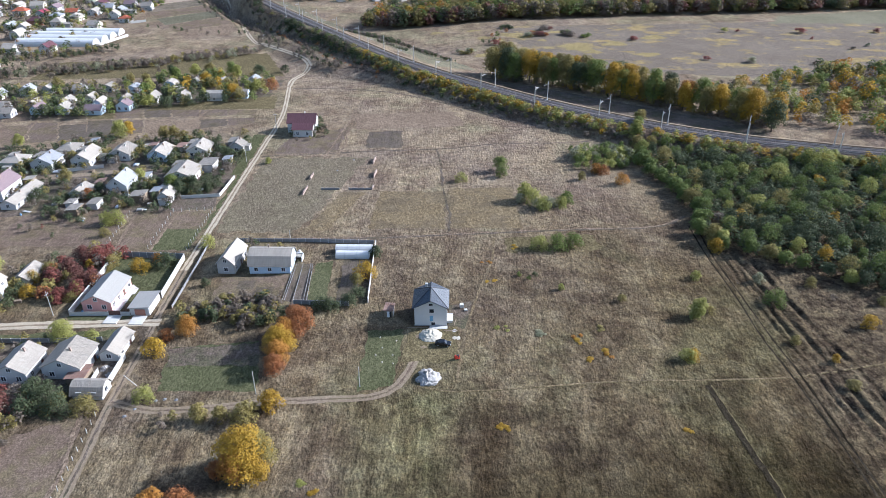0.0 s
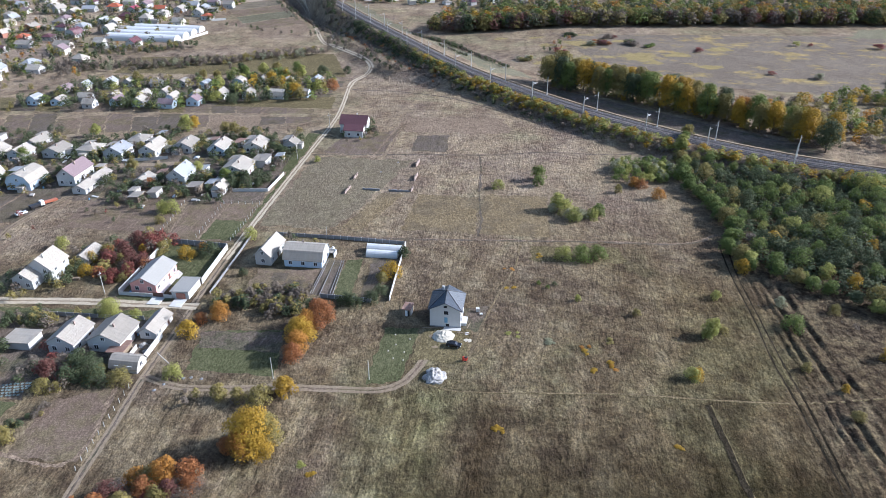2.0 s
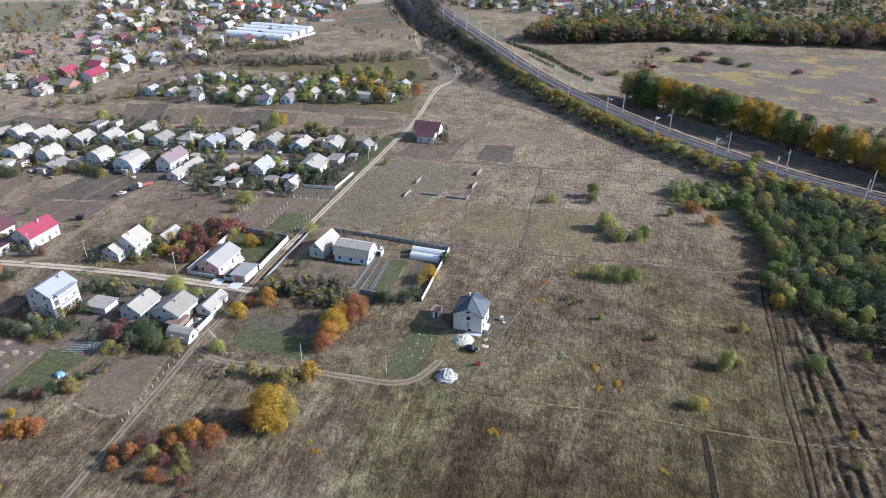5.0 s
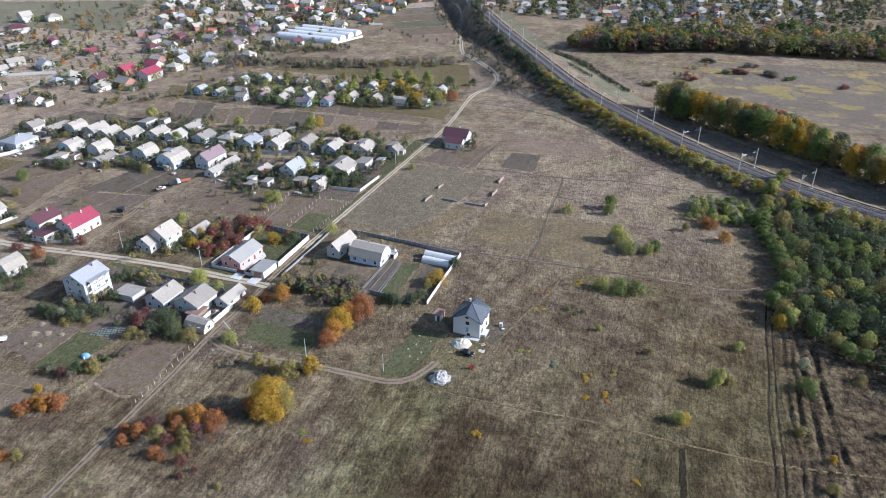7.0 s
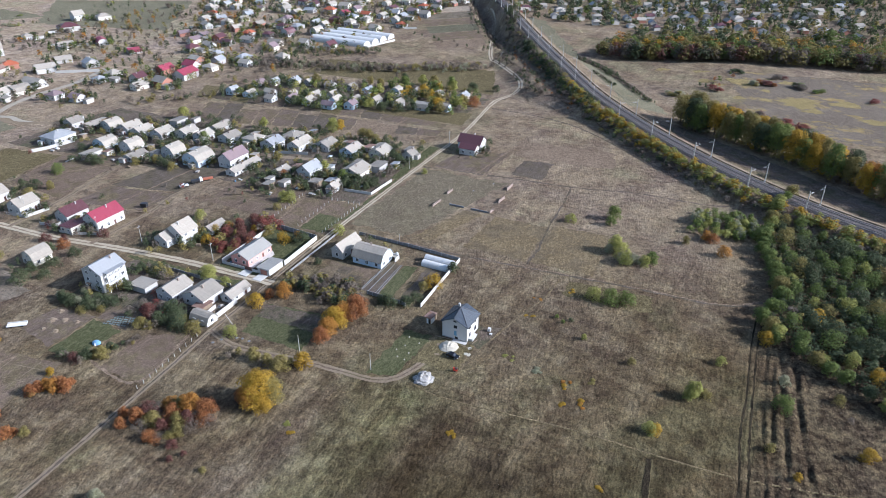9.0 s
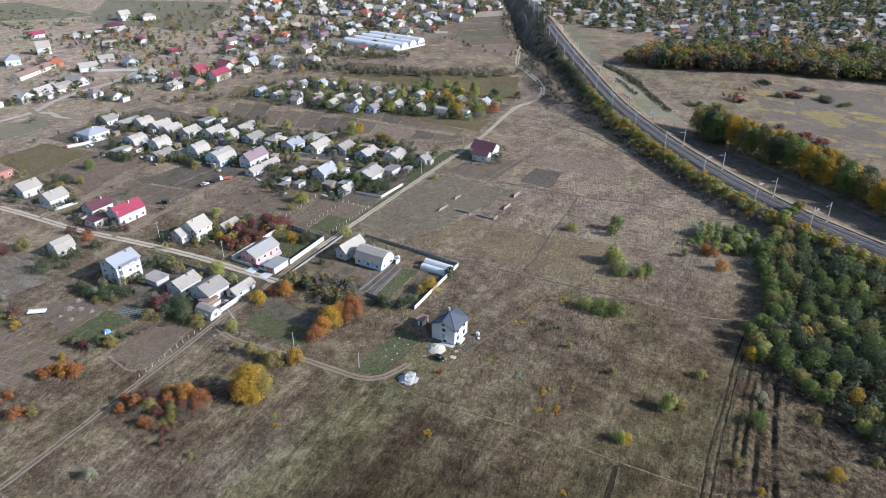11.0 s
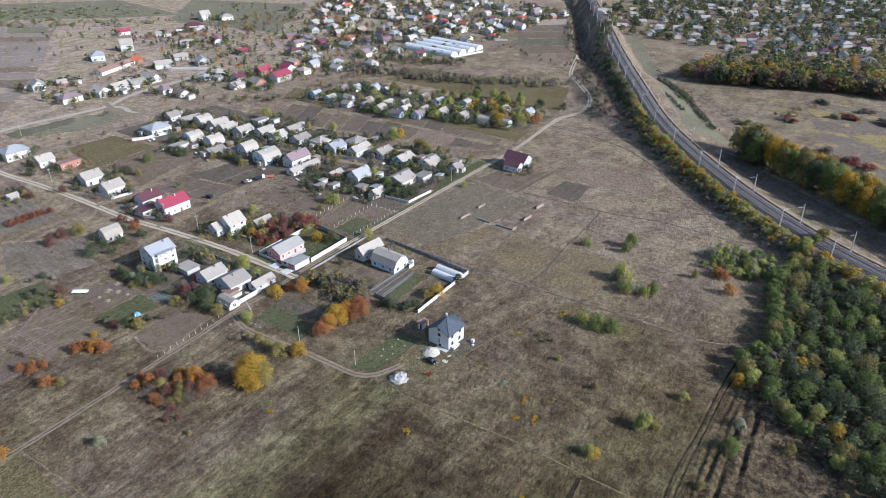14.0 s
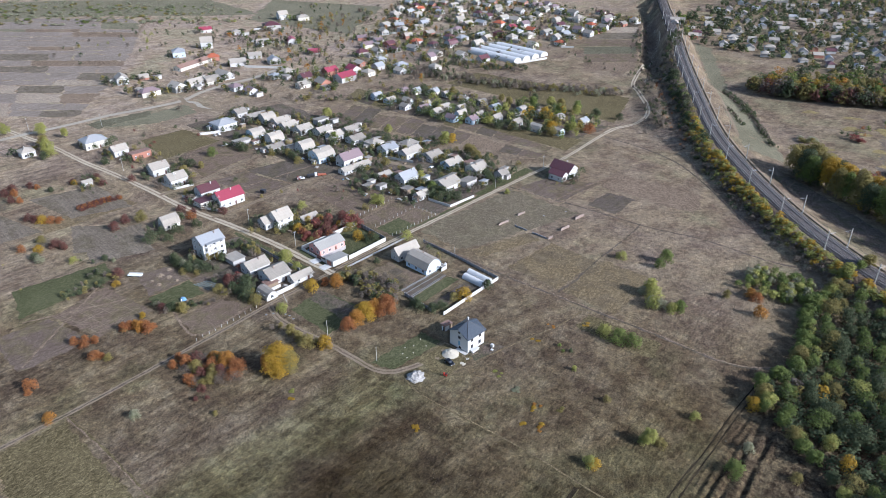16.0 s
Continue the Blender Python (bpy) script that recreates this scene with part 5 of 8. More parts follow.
FAR_B = [(-315, 202), (-331, 224), (-379, 273), (-436, 321), (-439, 354), (-391, 319), (-327, 320), (-319, 305), (-342, 357), (-351, 383), (-401, 354), (-393, 377), (-449, 385), (-426, 393), (-503, 492),
         (-414, 447), (-345, 404), (-333, 421), (-322, 374), (-347, 457), (-312, 415), (-308, 437), (-362, 509), (-381, 561), (-315, 500), (-283, 465), (-333, 519), (-318, 541), (-405, 576), (-432, 533)]
rr = random.Random(11)
_FW = []
for x_, y_ in UPPER:
    L_, W_ = rr.uniform(5.5, 8.5), rr.uniform(5, 7)
    rf_, wl_ = rr.choice(["slate", "slate", "slate_old", "white_roof", "slate", "mauve"]), rr.choice(["white_wall", "white_wall", "cream_wall", "blue_wall", "grey_wall"])
    k_ = rr.choice(["gable", "gable", "gambrel"])
    house(x_, y_, rr.uniform(4.2, 5.8), L_, W_, rf_, wl_, k_, rz=rr.choice([0, 0, 0, 90]) + rr.uniform(-4, 4), detail=1, chimney=rr.random() < 0.5, label="small %s summer cottage with a %s roof" % (WALL_WORD[wl_], ROOF_WORD[rf_]), group="summer cottages", attic=False)
RED = {(-315, 202): "crimson", (-331, 224): "crimson", (-340, 206): "crimson", (-458, 162): "orange_roof", (-582, 223): "crimson", (-419, 247): "crimson", (-474, 260): "crimson", (-391, 319): "maroon", (-333, 421): "brick", (-347, 457): "crimson"}
KNOWN = {(-443, 71): ("slate", "white_wall", "gable", 8, 12, 9), (-442, 89): ("slate", "brick_wall", "gambrel", 4.5, 7, 6), (-394, 71): ("mauve", "cream_wall", "hip", 6.5, 15, 9), (-389, 92): ("slate", "white_wall", "gable", 7.5, 11, 10),
         (-392, 110): ("slate", "white_wall", "gable", 6.5, 17, 9), (-390, 122): ("slate_old", "cream_wall", "gambrel", 6.5, 12, 10), (-495, 148): ("white_roof", "blue_wall", "hip", 8, 13, 11), (-452, 139): ("rust", "cream_wall", "gable", 5, 40, 9),
         (-396, 138): ("slate", "white_wall", "gable", 6.5, 16, 9), (-508, 184): ("slate", "white_wall", "gable", 11, 11, 8), (-425, 168): ("slate", "white_wall", "gable", 6.5, 14, 11), (-595, 331): ("slate", "white_wall", "gable", 10, 11, 11), (-572, 344): ("slate", "cream_wall", "hip", 7, 13, 10),
         (-558, 291): ("maroon", "grey_wall", "hip", 8, 18, 14), (-315, 202): ("crimson", "white_wall", "gable", 8, 16, 11), (-331, 224): ("crimson", "white_wall", "gable", 7.5, 11, 9)}
for x_, y_ in FAR_A + FAR_B:
    L_, W_ = rr.uniform(8, 13), rr.uniform(7, 10)
    rf_ = RED.get((x_, y_), rr.choice(["slate", "slate", "slate_old", "white_roof", "slate", "mauve", "maroon"]))
    wl_ = rr.choice(["white_wall", "white_wall", "cream_wall", "grey_wall", "brick_wall"])
    if rf_ == "brick":
        rf_, wl_ = "maroon", "brick_wall"
    k_ = rr.choice(["gable", "gable", "hip", "gambrel"])
    H_ = rr.uniform(5, 7.5)
    if (x_, y_) in KNOWN:
        rf_, wl_, k_, H_, L_, W_ = KNOWN[(x_, y_)]
    house(x_, y_, H_, L_, W_, rf_, wl_, k_, rz=20 if L_ == 40 else rr.choice([0, 0, 90]) + rr.uniform(-8, 8) + (-20 if x_ < -400 else 0), detail=1, chimney=rr.random() < 0.4, label="%s house of the far village with a %s roof" % (WALL_WORD[wl_], ROOF_WORD[rf_]), group="far village houses", attic=False)
    if rr.random() < 0.6:
        house(x_ + rr.uniform(7, 12) * rr.choice([-1, 1]), y_ + rr.uniform(-9, 9), rr.uniform(2.6, 3.4), rr.uniform(5, 9), rr.uniform(3.5, 5), "slate_old" if rr.random() < 0.6 else "slate", "grey_wall", "flat", name="shed", detail=0, chimney=False,
              rz=rr.choice([0, 90]), label="low grey outbuilding in a far village yard", group="far village sheds")
_more = FAR_A + FAR_B
for _ in range(900):
    x_, y_ = rr.uniform(-560, -262), rr.uniform(150, 600)
    if x_ < -300 - (y_ - 150) * 0.75 or x_ > -262 - max(0, 330 - y_) * 0.5 or len(_more) > 150 or any((x_ - a) ** 2 + (y_ - b_) ** 2 < 15.5 ** 2 for a, b_ in _more) or (y_ > 335 and y_ < 405 and x_ > -330):
        continue
    if dist_line(np.array([x_]), np.array([y_]), np.array([(-372, 107), (-384, 149), (-427, 215), (-520, 330), (-620, 420)], float))[0][0] < 9:
        continue
    _more.append((x_, y_))
    rf_, wl_ = rr.choice(["slate", "slate", "slate_old", "white_roof", "slate", "mauve", "maroon", "orange_roof"]), rr.choice(["white_wall", "white_wall", "white_wall", "cream_wall", "grey_wall", "brick_wall"])
    house(x_, y_, rr.uniform(4.8, 7.0), rr.uniform(8, 12), rr.uniform(7, 9), rf_, wl_, rr.choice(["gable", "gable", "hip"]), rz=rr.choice([0, 90]) + rr.uniform(-8, 8), detail=1, chimney=False, label="%s house of the far village with a %s roof" % (WALL_WORD[wl_], ROOF_WORD[rf_]), group="far village houses")
    if rr.random() < 0.35:
        _a = rr.uniform(0, 3)
        _FW.append((x_ + 7, y_ - 8, x_ + 7 + 12 * math.cos(_a), y_ - 8 + 12 * math.sin(_a)))
# village beyond the far wood
_made, _row = [], []
for _ in range(1500):
    x_, y_ = rr.uniform(-235, 130), rr.uniform(505, 860)
    if y_ < 520 + 0.25 * max(0, -x_ - 80) or x_ < -215 + (560 - y_) * 0.55 or any((x_ - a) ** 2 + (y_ - b) ** 2 < 14.5 ** 2 for a, b in _made) or len(_made) > 185:
        continue
    _made.append((x_, y_))
    if y_ > 585:
        _row.append((x_, y_, rr.uniform(4.2, 5.8), rr.uniform(7, 10), rr.uniform(6, 8), rr.choice([30, 120]) + rr.uniform(-8, 8), rr.randrange(3), rr.randrange(4)))
        continue
    wl_, rf_ = rr.choice(["white_wall", "white_wall", "cream_wall", "grey_wall", "brick_wall"]), rr.choice(["slate", "slate", "slate_old", "white_roof", "slate", "slate", "maroon", "slate"])
    house(x_, y_, rr.uniform(4.2, 5.8), rr.uniform(7, 10), rr.uniform(6, 8), rf_, wl_, rr.choice(["gable", "hip", "gable"]), rz=rr.choice([30, 120]) + rr.uniform(-8, 8), detail=0, chimney=False,
          label="%s house among trees beyond the wood, %s roof" % (WALL_WORD[wl_], ROOF_WORD[rf_]), group="houses beyond the wood")

mb = MB()
for x_, y_, h_, l_, w_, a_, wi_, ri_ in _row:
    m_, e_ = pose(x_, y_, gz(x_, y_), 0, 0, a_), h_ * 0.58
    n0 = len(mb.v)
    mb.extrude_y([(-w_ / 2, -1.0), (w_ / 2, -1.0), (w_ / 2, e_), (0, h_), (-w_ / 2, e_)], -l_ / 2, l_ / 2, wi_)
    mb.extrude_y([(-w_ / 2 - 0.4, e_ - 0.2), (0, h_ + 0.02), (w_ / 2 + 0.4, e_ - 0.2), (w_ / 2 + 0.4, e_), (0, h_ + 0.22), (-w_ / 2 - 0.4, e_)], -l_ / 2 - 0.4, l_ / 2 + 0.4, 3 + ri_)
    mb.v[n0:] = [tuple(m_ @ Vector(q)) for q in mb.v[n0:]]
tagged(new("distant_houses", mb.mesh("distant_houses", [M[k] for k in ("white_wall", "cream_wall", "grey_wall", "slate", "slate_old", "white_roof", "slate")])), "pale-roofed houses of a distant village among trees", "houses", kind="stuff")

# ---------- trees ----------
def crown_points(seed, n, r=0.42, flat=1.0, clumps=13, low=0.28, top=1.0, leaf=0.055):
    """Leaves of one crown in a unit-high tree: small tilted three-cornered blades on the shells of many clumps."""
    g = np.random.default_rng(seed)
    c = []
    for i in range(clumps):
        u = (i + 0.5) / clumps
        zc = low + 0.08 + (top - low - 0.14) * u
        prof = max(0.35, math.sin(math.pi * min(1, 0.3 + 0.66 * (zc - low) / (top - low)))) ** 0.7
        a = i * 2.4 + g.uniform(-0.5, 0.5)
        d = r * prof * g.uniform(0.3, 0.85)
        c.append((d * math.cos(a), d * math.sin(a), zc, r * g.uniform(0.28, 0.52) * (0.65 + 0.5 * prof)))
    c = np.array(c)
    w = c[:, 3] ** 2
    k = g.choice(clumps, n, p=w / w.sum())
    d = g.normal(size=(n, 3))
    d /= np.linalg.norm(d, axis=1)[:, None]
    d[:, 2] = np.where(d[:, 2] < -0.35, -d[:, 2], d[:, 2])
    pos = c[k, :3] + d * (c[k, 3] * g.uniform(0.72, 1.08, n) ** 0.8)[:, None] * np.array([1, 1, flat * 0.85])
    nrm = d + g.normal(0, 0.4, (n, 3)) + np.array([0, 0, 0.45])
    nrm /= np.linalg.norm(nrm, axis=1)[:, None]
    ref = g.normal(size=(n, 3))
    a = np.cross(nrm, ref)
    a /= np.linalg.norm(a, axis=1)[:, None]
    b = np.cross(nrm, a)
    s = leaf * g.uniform(0.6, 1.35, n)[:, None]
    q = np.stack([pos - a * s, pos + a * s * 0.6 - b * s * 0.8, pos + a * s * 0.5 + b * s * 0.85], 1)
    return q, c


def trunk_mesh(name, seed, clumps, thick=0.022):
    g = random.Random(seed)
    mb = MB()
    mb.tube([(0, 0, -0.06), (0.004, 0, 0.03), (g.uniform(-0.02, 0.02), g.uniform(-0.02, 0.02), 0.32), (g.uniform(-0.03, 0.03), g.uniform(-0.03, 0.03), 0.72)],
            [thick * 1.5, thick, thick * 0.75, thick * 0.2], 6)
    for i, cc in enumerate(clumps):
        if i % 2 == 0:
            z0 = 0.14 + 0.4 * cc[2] * g.uniform(0.5, 1)
            mb.tube([(0, 0, z0), (cc[0] * 0.55, cc[1] * 0.55, (z0 + cc[2]) / 2), (cc[0], cc[1], cc[2])], [thick * 0.5, thick * 0.32, thick * 0.08], 4)
    return mb.mesh(name, M["bark"])


KINDS = {
    "large": [(0.43, 1.0, 30, 0.06, 5600, 0.02), (0.40, 1.0, 28, 0.05, 5200, 0.02), (0.46, 0.95, 34, 0.05, 6000, 0.02)],  # radius, flatness, clumps, lowest leaf, leaves, leaf size
    "tree": [(0.42, 1.0, 22, 0.1, 2300, 0.03), (0.37, 1.1, 20, 0.12, 2100, 0.03), (0.47, 0.95, 26, 0.1, 2500, 0.03)],
    "bush": [(0.62, 0.9, 19, -0.06, 1500, 0.041), (0.72, 0.85, 23, -0.08, 1700, 0.041), (0.5, 1.0, 18, -0.05, 1400, 0.041)],
    "tall": [(0.36, 1.1, 30, 0.14, 3600, 0.0225), (0.32, 1.15, 28, 0.1, 3400, 0.0225), (0.4, 1.05, 34, 0.16, 3900, 0.0225)],
}
CROWNS, TRUNKS = {}, {}


def crown_mesh(form, var, pal):
    key = (form, var, pal)
    if key not in CROWNS:
        r, fl, cl, low, n, leaf = KINDS[form][var]
        if pal == "B":
            n, leaf = int(n * 0.55), leaf * 0.7
        q, c = crown_points(17 + var * 5 + {"bush": 40, "tree": 0, "tall": 90, "large": 130}[form], n, r, fl, cl, low, 1.0, leaf)
        CROWNS[key] = big_mesh("crown", q.reshape(-1, 3), np.arange(n * 3).reshape(-1, 3), [M["leaf" + pal]])
        if (form, var) not in TRUNKS:
            TRUNKS[(form, var)] = trunk_mesh("trunk", var, c)
    return CROWNS[key], TRUNKS[(form, var)]


PAL_WORD = {"Y": "golden yellow", "O": "orange", "R": "rust-red", "C": "crimson red", "M": "dark maroon", "G": "green", "L": "yellow-green", "D": "dark green", "A": "amber and olive", "B": "leafless brown", "P": "pale silvery"}
trng = random.Random(3)


def tree(x, y, h, pal, form=None, var=None, group="", label="", wide=None):
    form = form or ("tree" if h > 5.5 else "bush")
    var = trng.randrange(3) if var is None else var
    cm, tm = crown_mesh(form, var, pal)
    t = root("bush" if form == "bush" else "tree", x, y, gz(x, y), trng.uniform(0, 360), label or "%s autumn %s" % (PAL_WORD[pal], "bush growing in dry grass" if form == "bush" else "tree with a rounded crown"), "bush" if form == "bush" else "tree", group)
    s = h * trng.uniform(0.95, 1.06)
    w = s * (wide or trng.uniform(0.92, 1.12))
    t.scale = (w, w, s)
    part("crown", cm, None, t)
    part("trunk", tm, None, t)
    return t


def woods(name, spots, label, leaves=190, leaf=0.085, cat="wood", wide=(0.9, 1.25), clumps=12, low=0.12):
    """Many trees (x, y, height, palette) joined into one mesh."""
    pals = sorted({s[3] for s in spots})
    lib = []
    for i in range(5):
        q, _ = crown_points(70 + i, leaves, 0.40 + 0.04 * (i % 3), 1.0, clumps, low, 1.0, leaf)
        lib.append(q)
    g = np.random.default_rng(len(spots))
    out, mi = [], []
    xs, ys = np.array([s[0] for s in spots], float), np.array([s[1] for s in spots], float)
    zs = ground_z(xs, ys)
    for (x, y, h, p), z in zip(spots, zs):
        q = lib[g.integers(5)]
        a = g.uniform(0, 2 * math.pi)
        w = h * g.uniform(*wide)
        R = np.array([[math.cos(a) * w, -math.sin(a) * w, 0], [math.sin(a) * w, math.cos(a) * w, 0], [0, 0, h]])
        out.append(q @ R.T + np.array([x, y, z]))
        mi.append(np.full(len(q), pals.index(p)))
    V = np.concatenate(out).reshape(-1, 3)
    ob = new(name, big_mesh(name, V, np.arange(len(V)).reshape(-1, 3), [M["leaf" + p] for p in pals], np.concatenate(mi)))
    return tagged(ob, label, cat, kind="stuff")


MEADOW = [(-34, -52, 11, "Y"), (-36, -54.5, 7.5, "O"), (-31.5, -50, 8, "A"), (-31.5, -54, 5, "Y"), (-40, -54, 4, "R"), (-35, -20, 5.5, "R"), (-35, -16, 7, "O"), (-35.5, -11, 7.5, "Y"), (-35, -7, 7, "O"), (-32, -3, 8.5, "R"), (-33, -33, 5, "Y"), (-38, -37, 5.2, "A"), (-44, -37, 4, "A"),
          (-49, -37, 4.5, "A"), (-65, -30, 3.4, "L"), (-69, -12, 4.5, "Y"), (-68, -6, 3.5, "R"), (-63, -4, 6, "O"), (-74, -6.5, 5, "B"), (-97, -6, 6.5, "L"), (-89, -6, 3, "L")]
MEADOW2 = [(45, 43, 5.0, "G"), (50, 44, 4.8, "G"), (39, 43, 4, "L"), (43, 72, 4.6, "L"), (45.5, 73, 4, "P"), (37, 80, 6.4, "L"), (39.5, 78, 5, "L"), (35, 77, 4, "P"), (52, 76, 5, "G"), (50, 74, 4, "L"), (41, 74, 3, "P"), (29, 101, 4, "G"), (29, 107, 6, "G"), (13, 97, 3.5, "L"), (68, 105, 4, "O"), (70.5, 104, 3.6, "R"), (76, 94, 4.5, "O"),
           (61, 98, 3.5, "A"), (80, 4.5, 5.6, "L"), (78.7, 3.4, 3.4, "L"), (96.5, 41, 4.4, "Y"), (99, 45, 5.6, "L"), (118, 20, 2.6, "A"), (121, 12, 2.2, "B"), (72, -15, 3.3, "L"), (73.2, -14.6, 2.6, "Y"), (85, 24, 2.5, "L"), (43, 18, 2.2, "L"), (104, 11, 4.4, "G"), (103, 22, 3.4, "P"), (125, -1, 3.5, "Y")]
MEADOW3 = [(134, 10, 2.6, "A"), (102, -8, 2.4, "A"), (109, -16, 2.4, "Y"), (109, -26, 2.4, "A"), (-30, -80, 1.6, "A"), (-48, -99, 3.4, "P"), (-67, -119, 3.2, "O"), (-39, -78, 1.6, "C"), (-41, -81, 1.7, "C"),
           (83, 6, 2.5, "A"), (60, 12, 2.2, "A"), (31, 26, 1.2, "G"), (34, 24, 1.2, "G"), (36, 26, 1.3, "D")]
GROVE = [(-61, -74, 5, "R"), (-55, -73, 4.6, "A"), (-50, -64, 6, "O"), (-45, -63, 5.2, "R"), (-49, -70, 4, "A"), (-43, -70, 4, "B"), (-58, -69, 4, "B"), (-52, -78, 3.4, "R"), (-98, -78, 3.8, "R"), (-94, -76, 4.6, "O"),
         (-91, -74, 4.4, "R"), (-53, -68, 4.2, "R"), (-47, -68, 4.4, "C"), (-57, -76, 3.6, "B"), (-60, -70, 3.8, "C"), (-46, -73, 3.4, "A"), (-52, -73, 3.6, "C"), (-63, -78, 3.6, "R"), (-49, -77, 3.0, "B"), (-41, -66, 3.4, "B"), (-56, -65, 4, "O"), (-66, -74, 3, "R"), (-44, -77, 2.6, "C"), (-89, -95, 3.4, "R"), (-88, -118, 4, "R"), (-85, -92, 2.8, "A"), (-101, -94, 3.6, "R"), (-99, -91, 3.2, "R"), (-104, -97, 3, "R")]
GARDEN = [(-98, -60, 4, "D"), (-94, -58, 4.5, "A"), (-92, -36, 5, "D"), (-88, -32, 5, "D"), (-84, -35, 4.6, "D"), (-93, -29, 5, "D"), (-99, -34, 5, "C"), (-78, -34, 4, "A"), (-136, -40, 3.6, "D"), (-130, -41, 4.2, "D"),
          (-122, -40, 4.6, "D"), (-117, -36, 4.6, "D"), (-126, -12, 3.6, "D"), (-119, -12, 3.6, "D"), (-104, -32, 4, "B"), (-96, -40, 4, "A")]
REDS = [(-112, 38, 4.8, "C"), (-112, 29, 5.2, "C"), (-116, 24, 4.6, "C"), (-104, 17, 4.6, "C"), (-106, 36, 5, "C"), (-108, 14, 4, "C"), (-107, 24, 4.8, "C"), (-101, 22, 4.5, "C"), (-100, 33, 4, "A"), (-90, 30, 4, "Y"), (-83, 33, 4.6, "D"),
        (-107, 32, 3, "Y"), (-119, 16, 3.6, "Y"), (-119, 29, 4, "A"), (-96, 10, 3, "Y"), (-86, 35, 3.5, "O")]
YARD = [(-25, 8, 3.6, "D"), (-28, 9, 3.4, "D"), (-17, 26, 4.8, "Y"), (-19, 22, 3.6, "A"), (-15, 38, 4, "D"), (-18, 14, 4, "D"), (-20, 11, 3.5, "D"), (-73, 46, 3.6, "L"), (-66, 21, 2.5, "D"), (-112, 63, 4.6, "L"), (-69, 116, 2.8, "L")]
ROWTREES = [(-246, 131, 7, "L"), (-205, 105, 6, "G"), (-146, 147, 8.5, "L"), (-143, 151, 7, "Y"), (-119, 143, 7, "A"), (-124, 145, 6.5, "A"), (-114, 142, 5.5, "A"), (-122, 97, 6.5, "Y"), (-117, 98, 6, "L"), (-102, 92, 6, "G"), (-97, 90, 5.4, "D"),
            (-93, 91, 6, "D"), (-88, 92, 5.4, "D"), (-84, 93, 4.6, "D"), (-91, 87, 4.6, "D"), (-97, 85, 4.2, "D"), (-86, 88, 4.2, "D"), (-115, 62, 4.6, "L"), (-112, 53, 3, "A"), (-148, 99, 6, "A"), (-214, 64, 4.6, "A"), (-207, 71, 4.6, "A"), (-202, 70, 4, "D"),
            (-197, 69, 4, "D"), (-192, 68, 4, "A"), (-189, 138, 6.5, "L"), (-242, 39, 5.5, "G"), (-228, 24, 4.6, "A"), (-235, 21, 5, "D"), (-240, 18, 5, "D"), (-234, 15, 4, "B"), (-247, 24, 4, "B"), (-258, 66, 4.5, "D"), (-239, 57, 4.6, "D"), (-233, 56, 4, "D"),
            (-138, 32, 4, "L"), (-122, 24, 3.6, "Y"), (-127, 106, 5, "D"), (-110, 115, 5, "D"), (-87, 122, 4.6, "D"), (-92, 125, 4.6, "D"), (-96, 134, 4.6, "D"), (-152, 84, 4, "D"), (-144, 90, 4, "B"), (-132, 84, 4, "R"), (-176, 90, 4.5, "D"),
            (-112, 212, 8, "Y"), (-100, 219, 8, "L"), (-95, 231, 5.5, "R"), (-133, 233, 8, "Y"), (-149, 262, 8, "L"), (-140, 262, 8, "A"), (-127, 264, 8, "G"), (-157, 250, 8, "G"), (-170, 239, 7.5, "A"), (-217, 229, 8, "A"), (-110, 262, 6.5, "D"),
            (-118, 225, 7, "A"), (-131, 198, 5, "D"), (-142, 195, 5, "D"), (-151, 196, 6, "L"), (-96, 271, 5, "D"), (-106, 205, 7, "A"), (-121, 255, 8, "L"), (-136, 250, 7, "G"), (-147, 243, 6, "D"), (-164, 262, 7, "D"), (-182, 245, 6.5, "A")]
